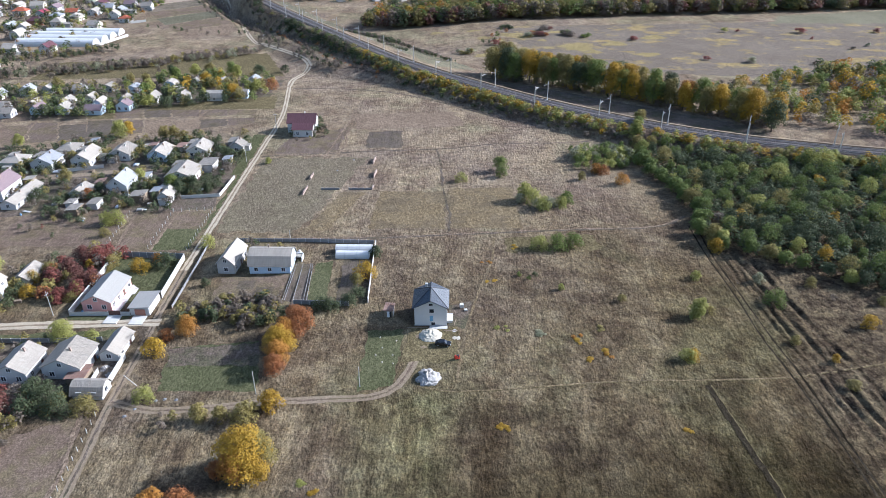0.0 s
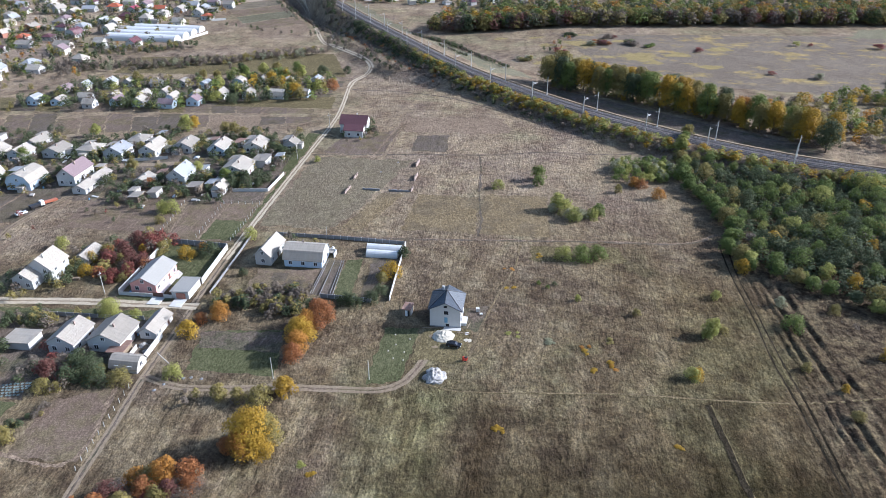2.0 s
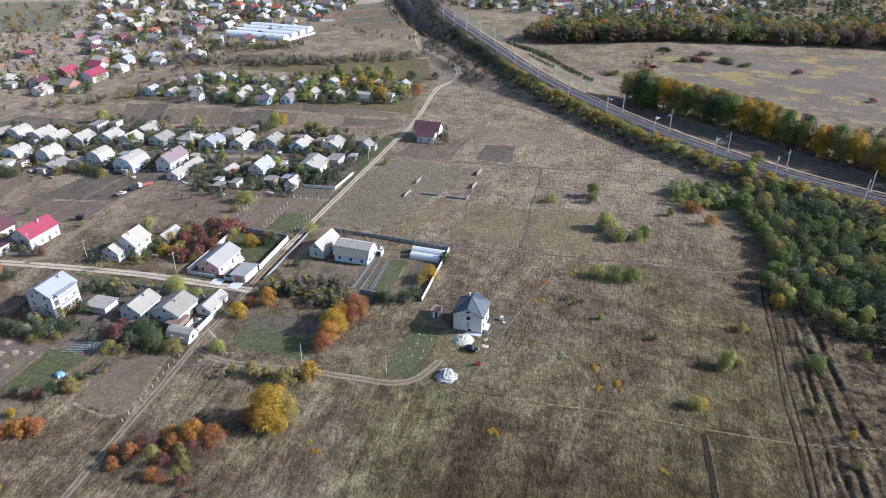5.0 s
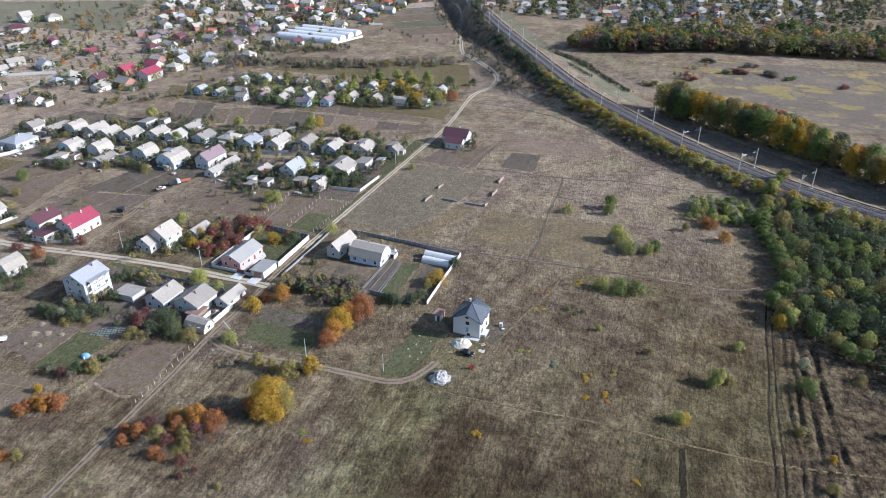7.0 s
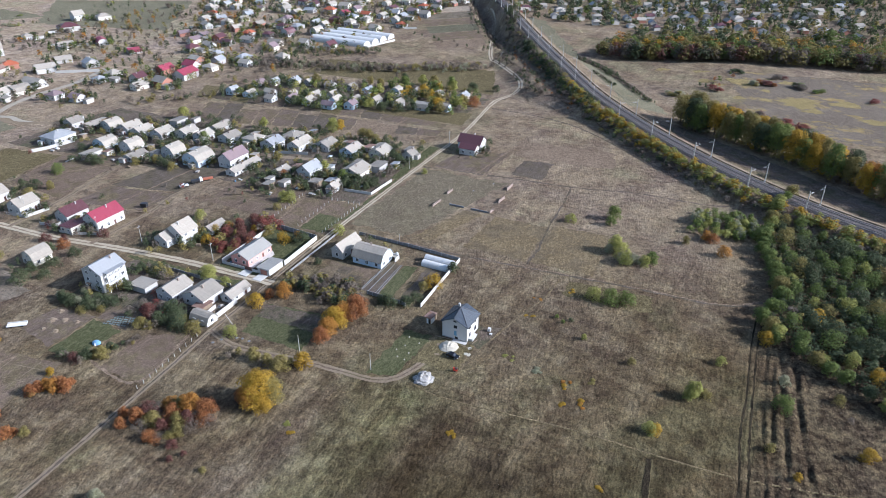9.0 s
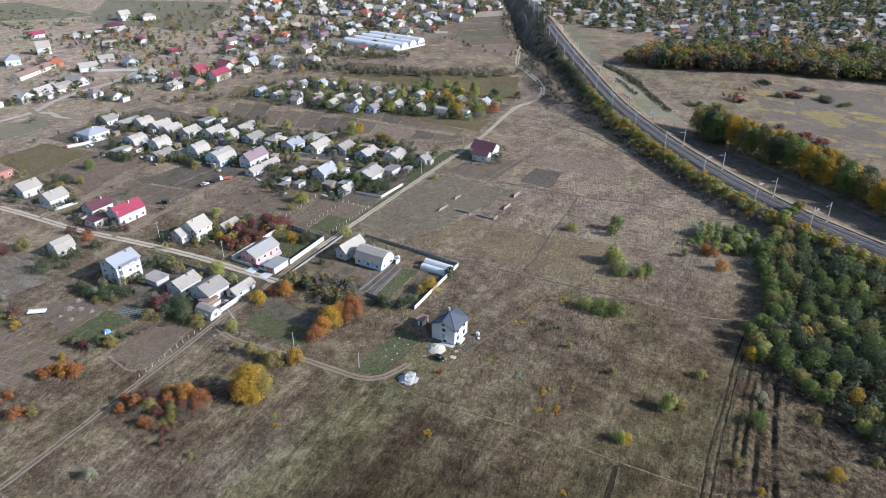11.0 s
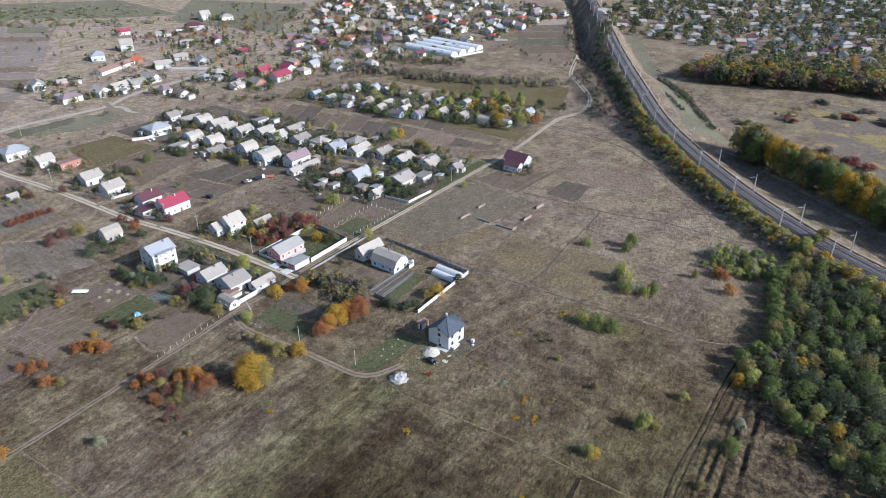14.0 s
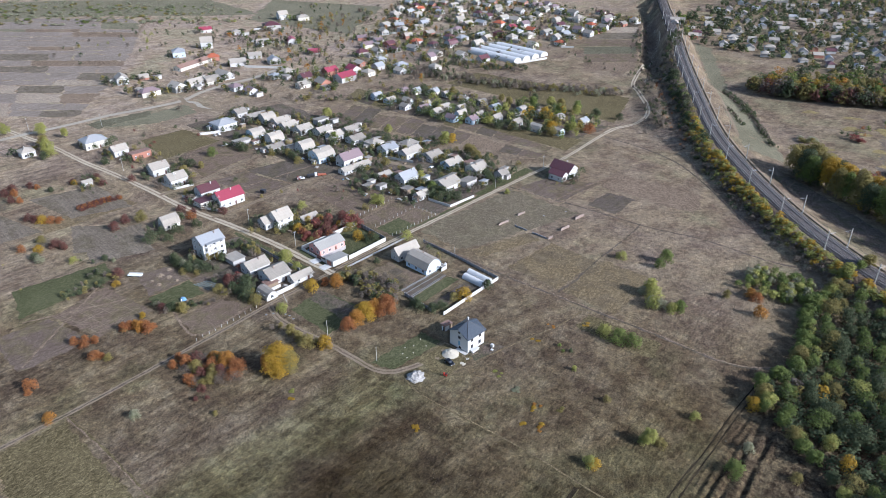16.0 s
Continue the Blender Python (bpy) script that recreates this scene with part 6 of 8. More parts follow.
WEST = [(-268, -71, 4.6, "C"), (-271, -66, 4.8, "C"), (-265, -67, 4.4, "R"), (-254, -68, 3.4, "R"), (-258, -71, 3.6, "C"), (-271, -57, 3.4, "C"), (-267, -55, 3, "R"), (-257, -51, 3, "D"), (-250, -77, 4, "B"), (-272, -43, 3.2, "B"), (-257, -26, 3.6, "C"),
        (-250, -26, 3.6, "B"), (-246, -27, 3.2, "C"), (-258, -38, 3, "Y"), (-261, -38, 2.6, "C"), (-221, -68, 3.4, "Y"), (-218, -65, 3.2, "R"), (-215, -62, 3, "R"), (-228, -72, 3.6, "C"), (-224, -70, 3, "C"), (-199, -76, 3.4, "A"), (-190, -80, 3.6, "Y"),
        (-188, -73, 4, "C"), (-183, -71, 3.8, "C"), (-192, -75, 3.4, "B"), (-179, -84, 3.6, "P"), (-184, -84, 3.2, "D"), (-196, -86, 3, "R"), (-200, -88, 3, "B"), (-168, -73, 2.8, "L"), (-240, -13, 3.6, "C"), (-243, -16, 3.4, "B"), (-276, -13, 4.6, "D"),
        (-271, -6, 3.6, "B"), (-230, 14, 4.4, "A"), (-223, 12, 4, "D"), (-314, -31, 5, "L"), (-342, -12, 7, "L"), (-186, -46, 4.2, "C"), (-190, -39, 4.4, "C"), (-187, -32, 5, "A"), (-193, -42, 3.4, "B"), (-162, -39, 4.8, "D"), (-165, -32, 4, "D"), (-161, -26, 4.4, "D"), (-156, -33, 3.6, "D"), (-170, -14, 4.2, "R"), (-160, -16, 4, "D"),
        (-174, -10, 3.6, "C"), (-163, 1, 3.6, "C"), (-182, -13, 3.6, "C"), (-138, -40, 3, "P"), (-133, -41, 3.4, "D"), (-128, -40, 3, "P"), (-123, -41, 3.4, "D"), (-119, -38, 3.4, "P"), (-124, -35, 3.2, "D"), (-132, -34, 2.6, "P"),
        (-99, -61, 3.4, "D"), (-97, -58, 3, "A"), (-96, -53, 2.4, "D"), (-101, -63, 3, "C"), (-99, -80, 3.6, "R"), (-97, -76, 3.8, "O"), (-94.5, -74, 3.6, "R"), (-102, -71, 2.6, "Y"), (-141, -64, 3.6, "C"), (-134, -68, 2.4, "Y"),
        (-322, -30, 9, "L"), (-358, -21, 9, "L"), (-311, -36, 5, "D"), (-376, -38, 8, "L"), (-334, -28, 8, "A"), (-160, -62, 2.4, "D"), (-155, -60, 2, "P")]
for _list in (MEADOW, MEADOW2, MEADOW3, GROVE, GARDEN, REDS, YARD, ROWTREES, WEST):
    for x_, y_, h_, p_ in _list:
        p_ = "M" if p_ == "C" and (_list is not REDS or x_ < -110 or 20 < y_ < 26) else p_
        tree(x_, y_, h_, p_, "large" if _list is MEADOW and h_ > 5.4 else None, 2 if h_ == 11 else None, wide=1.08 if h_ == 11 else None)
for x_, y_, h_, p_ in GROVE + GARDEN + REDS:
    if h_ > 3.2:
        a_ = trng.uniform(0, 6.28)
        tree(x_ + math.cos(a_) * h_ * 0.62, y_ + math.sin(a_) * h_ * 0.62, h_ * trng.uniform(0.4, 0.62), trng.choice([p_, p_, "B", "A"]), "bush", wide=trng.uniform(1.1, 1.5))
# low patches of coloured weeds in the meadow
PATCHES = [(34.9, -3.4, "P"), (35.4, -4.4, "P"), (22.4, -39.4, "Y"), (65.4, -40.0, "Y"), (44.8, -4.6, "O"), (51.0, -12.2, "Y"), (45.5, -6.8, "Y"), (22.8, -39.2, "Y"), (51.2, -13.0, "O"), (47.2, -15.2, "Y"), (-21.2, -55.6, "L"), (-17.8, -58.6, "Y"), (22.3, 22.7, "Y"), (21.8, 34.1, "O"), (31.6, 43.5, "Y"), (35.2, -3.8, "P"), (24.0, -0.5, "L"), (50.7, -1.7, "A")]
for x_, y_, p_ in PATCHES:
    for _ in range(3):
        tree(x_ + trng.gauss(0, 0.9), y_ + trng.gauss(0, 0.6), trng.uniform(0.22, 0.4), p_, "bush", wide=trng.uniform(3.2, 4.8), group="weed clumps", label="low clump of %s weeds in the meadow" % PAL_WORD[p_])
# tall trees beyond the railway
for _i in range(40):
    _u = (_i // 2) / 19
    _x, _y = 31 + 128 * _u, 243 - 88 * _u + 8 * math.sin(_u * 3.1)
    tree(_x + trng.uniform(-2.5, 2.5) + (3 if _i % 2 else 0), _y + trng.uniform(-2, 3) + (7 if _i % 2 else 0), trng.uniform(16, 21) * (1 - 0.22 * _u), "AYDAGAYDAYGA"[_i % 12] if _i < 20 else "YAGYADYOAGY"[_i % 11], "tall", group="tall trees beyond the railway", wide=trng.uniform(0.85, 1.05))

wr = random.Random(8)
HOUSES = [(o.location.x, o.location.y) for o in scene.objects if o.parent is None and o.type == "EMPTY" and o.name.split(".")[0] in ("house", "shed", "garage", "barn")]


def free(x, y, d=7.5):
    return all((x - a) ** 2 + (y - b) ** 2 > d * d for a, b in HOUSES)


# the wood on the near side of the railway
spots = []
EDGE = [(20, 130), (30, 118), (37, 107), (43, 97), (52, 92), (66, 97), (86, 95), (100, 89), (120, 88), (136, 90), (160, 96)]
for _ in range(6500):
    x_, y_ = wr.uniform(86, 240), wr.uniform(-10, 150)
    lim = np.interp(y_, [e[0] for e in EDGE], [e[1] for e in EDGE]) if y_ > 20 else 130 + (20 - y_) * 1.2
    if x_ < lim + 1.5:
        continue
    d_, _s2 = dist_line(np.array([x_]), np.array([y_]), RAIL_S)
    if d_[0] < 17 or (y_ > RAIL_S[np.argmin(np.abs(RAIL_S[:, 0] - x_)), 1]):
        continue
    if any((x_ - a[0]) ** 2 + (y_ - a[1]) ** 2 < 10.5 for a in spots[-900:]):
        continue
    far_ = x_ - lim
    spots.append((x_, y_, wr.uniform(4.2, 6.8) * (0.8 if far_ < 5 else 1.0) + (1.5 if y_ > 95 and x_ > 150 else 0), wr.choice("GGDGGDGGLGDG" if wr.random() < 0.95 else "YAAAB")))
for (ya_, xa_), (yb_, xb_) in zip(EDGE[:-1], EDGE[1:]):
    for k_ in range(max(1, int(math.hypot(xb_ - xa_, yb_ - ya_) / 4.6))):
        u_ = (k_ + wr.random()) / max(1, int(math.hypot(xb_ - xa_, yb_ - ya_) / 4.6))
        tree(xa_ + (xb_ - xa_) * u_ + wr.uniform(0, 2.5), ya_ + (yb_ - ya_) * u_, wr.uniform(4.2, 6.4), wr.choice("GGLGDGAG"), "tree", wide=wr.uniform(1.1, 1.4), group="trees at the wood's edge", label="green leafy young tree at the edge of the wood")
_big = []
for s_ in spots:
    if s_[0] - np.interp(s_[1], [e[0] for e in EDGE], [e[1] for e in EDGE]) > 3 and all((s_[0] - a[0]) ** 2 + (s_[1] - a[1]) ** 2 > 24 for a in _big):
        _big.append((s_[0], s_[1], s_[2] * wr.uniform(0.95, 1.45), wr.choice("GDAYLAGD" if 112 < s_[0] < 150 and 0 < s_[1] < 62 and wr.random() < 0.7 else "GDGGGDAGLD")))
woods("wood", _big, "dense green wood turning yellow beside the railway", leaves=1300, leaf=0.027, wide=(0.8, 1.15), clumps=24, low=0.2)
# Lower growth goes dark green, also to paint shade between the crowns.
woods("wood_undergrowth", [(a, b_, h * 0.8, "D" if p in "GL" else p) for a, b_, h, p in spots], "lower green growth between the trees of the wood", leaves=130, leaf=0.08, wide=(1.1, 1.5))
# scrub at the wood's corner and along the embankment
spots = []
for _ in range(75):
    spots.append((wr.uniform(60, 88), wr.uniform(108, 130), wr.uniform(2.5, 5.0), wr.choice("GLLPGG")))
woods("scrub_corner", spots, "young green scrub at the corner of the wood", leaves=480, leaf=0.052)
spots = []
FIELD_SIDE = [(a, n) for a, n in zip(line[::1], nor[::1]) if -150 < a[0] < 230 and a[1] < 480]
for a, n in FIELD_SIDE:
    upper = a[1] > 285
    for k in range(13 if not upper else 4):
        o_ = wr.uniform(8.0, 12.5) if not upper else wr.uniform(7.5, 11)
        spots.append((*(a + n * o_ + np.array([wr.uniform(-3, 3), wr.uniform(-3, 3)])), wr.uniform(1.6, 3.4), wr.choice("AYLLLYYL" if not upper else "BBABD")))
    for k in range(8 if not upper else 2):
        o_ = wr.uniform(12.5, 17.5)
        spots.append((*(a + n * o_ + np.array([wr.uniform(-3, 3), wr.uniform(-3, 3)])), wr.uniform(1.4, 2.8), wr.choice("BBDBDA")))
    if 255 < a[1] < 400:
        for k in range(7):
            spots.append((*(a + n * wr.uniform(9, 14.5) + np.array([wr.uniform(-3, 3), wr.uniform(-3, 3)])), wr.uniform(2.0, 4.0), wr.choice("DDDGDB")))
        for k in range(4):
            spots.append((*(a + n * wr.uniform(17, 24) + np.array([wr.uniform(-3, 3), wr.uniform(-3, 3)])), wr.uniform(1.0, 2.2), wr.choice("BBRB")))
spots = [q for q in spots if dist_line(np.array([q[0]]), np.array([q[1]]), RAIL_S)[0][0] > 7.4]
woods("embankment_scrub", spots, "yellow, olive and bare brown scrub along the railway embankment", leaves=105, leaf=0.09, wide=(1.2, 1.8))
spots = []
for _ in range(190):
    u_ = wr.random()
    spots.append((31 + 128 * u_ + wr.uniform(-4, 4), 246 - 88 * u_ + 8 * math.sin(u_ * 3.1) + wr.uniform(-4, 9), wr.uniform(2, 4.5), wr.choice("AABDYBA")))
woods("understorey", spots, "amber and bare undergrowth beneath the tall trees", leaves=270, leaf=0.064, wide=(1.0, 1.6))
# beyond the railway: scrub, wood to the east and the far wood
spots = []
for _ in range(900):
    x_, y_ = wr.uniform(100, 360), wr.uniform(130, 262)
    if y_ < np.interp(x_, [100, 157, 200, 360], [205, 172, 150, 128]) or y_ > np.interp(x_, [100, 150, 200, 260, 360], [215, 215, 250, 262, 240]) or dist_line(np.array([x_]), np.array([y_]), RAIL_S)[0][0] < 14:
        continue
    spots.append((x_, y_, wr.uniform(4, 8) + (3 if x_ > 220 else 0), wr.choice("GAADGLBYGO")))
woods("wood_east", spots, "mixed green and yellow wood beyond the railway", leaves=210, leaf=0.064)
spots = []
for _ in range(1000):
    x_ = wr.uniform(-62, 420)
    base = np.interp(x_, [-62, 0, 90, 150, 280, 370, 460], [398, 402, 420, 428, 446, 462, 480])
    deep = abs(wr.gauss(0, 1)) * 30
    spots.append((x_, base + deep, wr.uniform(8, 13), wr.choice("BMDGABBMA" if deep < 12 else "AGDAGOYGAB")))
woods("far_wood", spots, "broad far belt of brown, orange and dark green autumn wood", leaves=290, leaf=0.058)
spots = []
for _ in range(2700):
    x_, y_ = wr.uniform(-250, 300), wr.uniform(470, 900)
    if x_ < -205 + (560 - y_) * 0.55 or (y_ < 520 and x_ < -60):
        continue
    spots.append((x_, y_, wr.uniform(3.5, 7.5), wr.choice("DDDDBDGADD")))
woods("village_trees_beyond", [s for s in spots if free(s[0], s[1], 6)], "dark garden trees among far houses", leaves=66, leaf=0.14)
woods("far_reeds", [(wr.uniform(-960, -770) + 0.55 * k_, wr.uniform(40, 120) + 0.62 * k_, wr.uniform(1.2, 2.8), wr.choice("PPPPGPA")) for k_ in [wr.uniform(0, 330) for _ in range(420)]], "pale green reeds and willow scrub beyond the open fields", leaves=60, leaf=0.15, wide=(2.0, 3.6))
# garden trees of the villages
spots = []
for hx, hy in HOUSES:
    if hy > 470 and hx > -240:
        continue
    near_ = hx > -310 and hy < 260
    for _ in range(10 if near_ and hy > 170 else 17 if near_ else 8):
        a_, d_ = wr.uniform(0, 6.283), wr.uniform(4.8, 12)
        x_, y_ = hx + math.cos(a_) * d_, hy + math.sin(a_) * d_
        if not free(x_, y_, 4.5 if near_ else 5.2) or (-81 < x_ < -66) or (y_ < 40 and x_ > -110) or abs(y_ + 2 + (x_ + 73) * -0.09) < 5 or (abs(x_ + 164) < 4 and y_ < 80) or (-72 > x_ > -90 and y_ > 40 and y_ < 82):
            continue
        up_ = hy > 170
        spots.append((x_, y_, wr.uniform(2.2, 4.4) if near_ and not up_ else wr.uniform(3, 6.2), wr.choice("DDDADBDADB" if not up_ else "DDDAGDLABGD")))
for x0, x1, y0, y1, n_, hs, pals in ((-165, -95, 205, 255, 60, (5, 8), "DGALAYG"), (-460, -300, 60, 215, 60, (2.5, 5), "DDABDBA"),
                                     (-560, -262, 200, 600, 900, (2.5, 6), "DBBBDAOBAB"), (-330, -84, -6, 60, 30, (1.6, 3.2), "DBADC"), (-265, -130, -100, -20, 10, (1.0, 1.8), "BDA"), (-224.5, -219, -50, -28, 80, (1.6, 2.6), "MRMMRM"), (-145, -136, -88, -66, 18, (1.6, 2.8), "DBDA"), (-640, -440, 60, 420, 120, (2.5, 5), "DABDL"),
                                     (-106, -90, -40, -24, 30, (2.2, 3.8), "DBCDBDC"), (-130, -104, -17, -8, 16, (1.8, 3.2), "DDBD"), (-122, -96, -14, -6, 12, (1.8, 3.4), "DDA"), (-120, -98, 10, 42, 26, (2.6, 4.6), "CCCRAB")):
    for _ in range(n_):
        x_, y_ = wr.uniform(x0, x1), wr.uniform(y0, y1)
        if free(x_, y_, 6.0):
            spots.append((x_, y_, wr.uniform(*hs), wr.choice(pals)))
near_ = [q for q in spots if q[0] > -310 and q[1] < 275]
woods("garden_trees", near_, "small garden trees and shrubs among the village yards", leaves=150, leaf=0.075)
woods("far_garden_trees", [q for q in spots if not (q[0] > -310 and q[1] < 275)], "small dark trees among the far village yards", leaves=56, leaf=0.12)
# hedges and thickets
spots = []
for (xa, ya), (xb, yb), n_, wd, hs, pals in (((-300, 255), (-190, 290), 170, 15, (2.5, 5), "BBPBDB"), ((-190, 290), (-130, 330), 110, 11, (2.2, 4.5), "BBPBA"), ((-300, 142), (-262, 178), 30, 8, (2, 4), "BDA"),
                                             ((-300, 300), (-236, 332), 70, 10, (2.5, 5), "DDBA"), ((-66, 4), (-38, 6), 66, 6, (2.6, 4.2), "BAADBAD"), ((-58, 11), (-38, 10), 22, 4, (2.4, 4.0), "BBBA"), ((-62, -38), (-32, -36), 6, 3, (1.5, 3), "AB"),
                                             ((-98.2, -63.2), (-90.7, -44.6), 16, 1.6, (1.2, 2.2), "BDBA"), ((-160, -68), (-138, -74), 10, 3, (2, 3), "DBA"), ((-110, -62), (-96, -62), 8, 3, (1.5, 3), "DB"), ((-245, 412), (-130, 360), 12, 8, (2, 4), "BD"),
                                             ((8, 276), (-30, 334), 100, 2.5, (1.5, 2.6), "BDBD"), ((-30, 334), (-72, 387), 100, 4, (2, 3.6), "BDDD"), ((-22, 300), (-46, 330), 40, 2, (1.4, 2.2), "BD"), ((-185, 520), (-150, 430), 60, 6, (3, 5), "DDB"), ((92, 266), (60, 275), 12, 6, (2, 4), "CRB"), ((30, 330), (50, 375), 8, 10, (2, 4), "GDR"), ((-60, 262), (-150, 395), 90, 9, (1.5, 3.5), "BBD"), ((-150, 395), (-250, 560), 90, 9, (2, 4), "BBD")):
    for _ in range(n_):
        u = wr.random()
        x_, y_ = xa + (xb - xa) * u + wr.gauss(0, wd / 2), ya + (yb - ya) * u + wr.gauss(0, wd / 2)
        if free(x_, y_, 6.0):
            spots.append((x_, y_, wr.uniform(*hs), wr.choice(pals)))
woods("hedges", spots, "brown and olive hedges and thickets", leaves=190, leaf=0.077, cat="hedge")
spots = [(wr.uniform(70, 330), wr.uniform(270, 395), wr.uniform(1.8, 4.0), wr.choice("CRCCRPBLC")) for _ in range(36)]
spots = [q for q in spots if q[0] > 110][:13]
for bx_, by_, n_, pals in ((41, 329, 3, "CC"), (69, 358, 7, "MRC"), (60, 352, 3, "AP"), (86, 273, 6, "MBC"), (94, 267, 5, "CC"), (48, 380, 6, "DG"), (18, 306, 6, "DPA"), (72, 283, 6, "BM"), (88, 358, 5, "BDG"), (100, 352, 5, "GDP"), (75, 375, 4, "BM")):
    for _ in range(n_):
        spots.append((bx_ + wr.gauss(0, 2.2), by_ + wr.gauss(0, 2.2), wr.uniform(2.0, 3.6), wr.choice(pals)))
woods("fallow_bushes", spots, "scattered red and brown bushes in the fallow field", leaves=520, leaf=0.055, wide=(1.7, 2.8), cat="bush")

# ---------- fences and garden walls ----------
def fence(pts, h=1.8, mat="fence_white", label="", post="concrete", bay=2.6, thick=0.09, name="fence", caps=True):
    """Concrete or sheet panels between posts; every panel and post is a part."""
    x0, y0 = pts[0]
    rt = root(name, x0, y0, gz(x0, y0), 0, label, "fence")
    z0 = gz(x0, y0)
    pm = MB().box(-0.09, -0.09, -0.6, 0.09, 0.09, h + 0.12).mesh("post", M[post])
    first = True
    for (xa, ya), (xb, yb) in zip(pts[:-1], pts[1:]):
        L = math.hypot(xb - xa, yb - ya)
        n = max(1, round(L / bay))
        ang = math.degrees(math.atan2(yb - ya, xb - xa))
        b = L / n
        pan = MB().box(0.05, -thick / 2, -0.5, b - 0.05, thick / 2, h)
        for zz in (h * 0.33, h * 0.66):
            pan.box(0.05, -thick / 2 - 0.025, zz - 0.03, b - 0.05, thick / 2 + 0.025, zz + 0.03)
        pan.box(0.05, -thick / 2 - 0.03, h - 0.06, b - 0.05, thick / 2 + 0.03, h + 0.02)
        me = pan.mesh("panel", M[mat])
        for i in range(n):
            x, y = xa + (xb - xa) * i / n, ya + (yb - ya) * i / n
            xm, ym = xa + (xb - xa) * (i + 0.5) / n, ya + (yb - ya) * (i + 0.5) / n
            p = part("panel", me, None, rt)
            p.matrix_basis = pose(x - x0, y - y0, gz(xm, ym) - z0, 0, 0, ang)
            q = part("post", pm, None, rt)
            q.matrix_basis = pose(x - x0, y - y0, gz(x, y) - z0, 0, 0, ang)
        q = part("post", pm, None, rt)
        q.matrix_basis = pose(xb - x0, yb - y0, gz(xb, yb) - z0, 0, 0, ang)
    return rt


fence([(-80.5, -29.5), (-76, -29.5), (-76.4, -14)], 2.0, "fence_white", "whitewashed concrete fence round a cluttered yard")
fence([(-80.6, -29), (-81, -20)], 1.5, "fence_white", "low white fence beside a shed")
fence([(-101, 5.4), (-89.5, 5.4)], 1.3, "fence_white", "low white front fence of the pink bungalow")
fence([(-85.8, 5.4), (-83.2, 5.4)], 1.3, "fence_white", "short white wall between gate and garage")
fence([(-116, -7.6), (-98, -7.2), (-86, -6.6)], 1.4, "fence_grey", "grey slab wall along the village street")
fence([(-101, 5.6), (-101.5, 38.5)], 2.0, "fence_white", "long white side wall of the pink bungalow's yard")
fence([(-77.2, 14.5), (-78, 37)], 2.1, "fence_white", "tall white wall along the lane")
fence([(-78.5, 37.5), (-101, 39)], 2.0, "fence_grey", "grey slab fence behind the pink bungalow")
fence([(-64, 48.5), (-40, 48), (-16.5, 46.5)], 1.35, "fence_grey", "grey-blue sheet fence along the garden", "metal_grey")
fence([(-15.8, 46), (-15.2, 28), (-14.5, 11.5)], 1.6, "fence_white", "long white concrete fence beside the meadow")
fence([(-36.5, 11), (-27, 10.5), (-20, 10)], 1.5, "fence_grey", "grey slab fence at the garden's foot")
fence([(-95, 82.5), (-80.5, 84), (-79.5, 101)], 1.3, "fence_white", "low white fence with a corner at the lane")
fence([(-72.2, 9), (-72.5, 30), (-73, 46)], 0.95, "fence_grey", "weathered low grey slab fence along the lane", "wood")
fence([(-198, -4), (-190, -2.5), (-190, 3)], 1.4, "fence_white", "white front fence of the maroon-roofed house")
fence([(-184, -5), (-176, -3.5), (-165, 1)], 1.2, "fence_white", "white front fence of the crimson-roofed house")
fence([(-222, -4), (-210, -2.5), (-208, 8)], 1.4, "fence_white", "white yard fence by the street corner")
fence([(-281, 52), (-277, 60), (-274, 74)], 1.8, "fence_white", "white wall beside the large white house")
fence([(-156, 108), (-139, 113)], 1.5, "fence_white", "white fence between two cottages")
fence([(-455, 347), (-440, 354), (-428, 362)], 2, "fence_white", "far white wall in the village")
fence([(-414, 168), (-385, 190)], 2, "fence_white", "long white wall of a far yard")
fence([(-400, 128), (-388, 142)], 1.8, "fence_white", "white wall before a far farmhouse")
fence([(-560, 270), (-545, 300)], 2, "fence_white", "distant white yard wall")
fence([(-505, 232), (-480, 250)], 2, "fence_white", "distant white yard wall by the road")
fence([(-250, 343), (-240, 378)], 1.8, "fence_white", "white wall at the end of the greenhouses")

for _x, _y, _u, _w in _FW[:26]:
    fence([(_x, _y), (_u, _w)], 1.8, "fence_white", "white yard wall in the far village", bay=6)

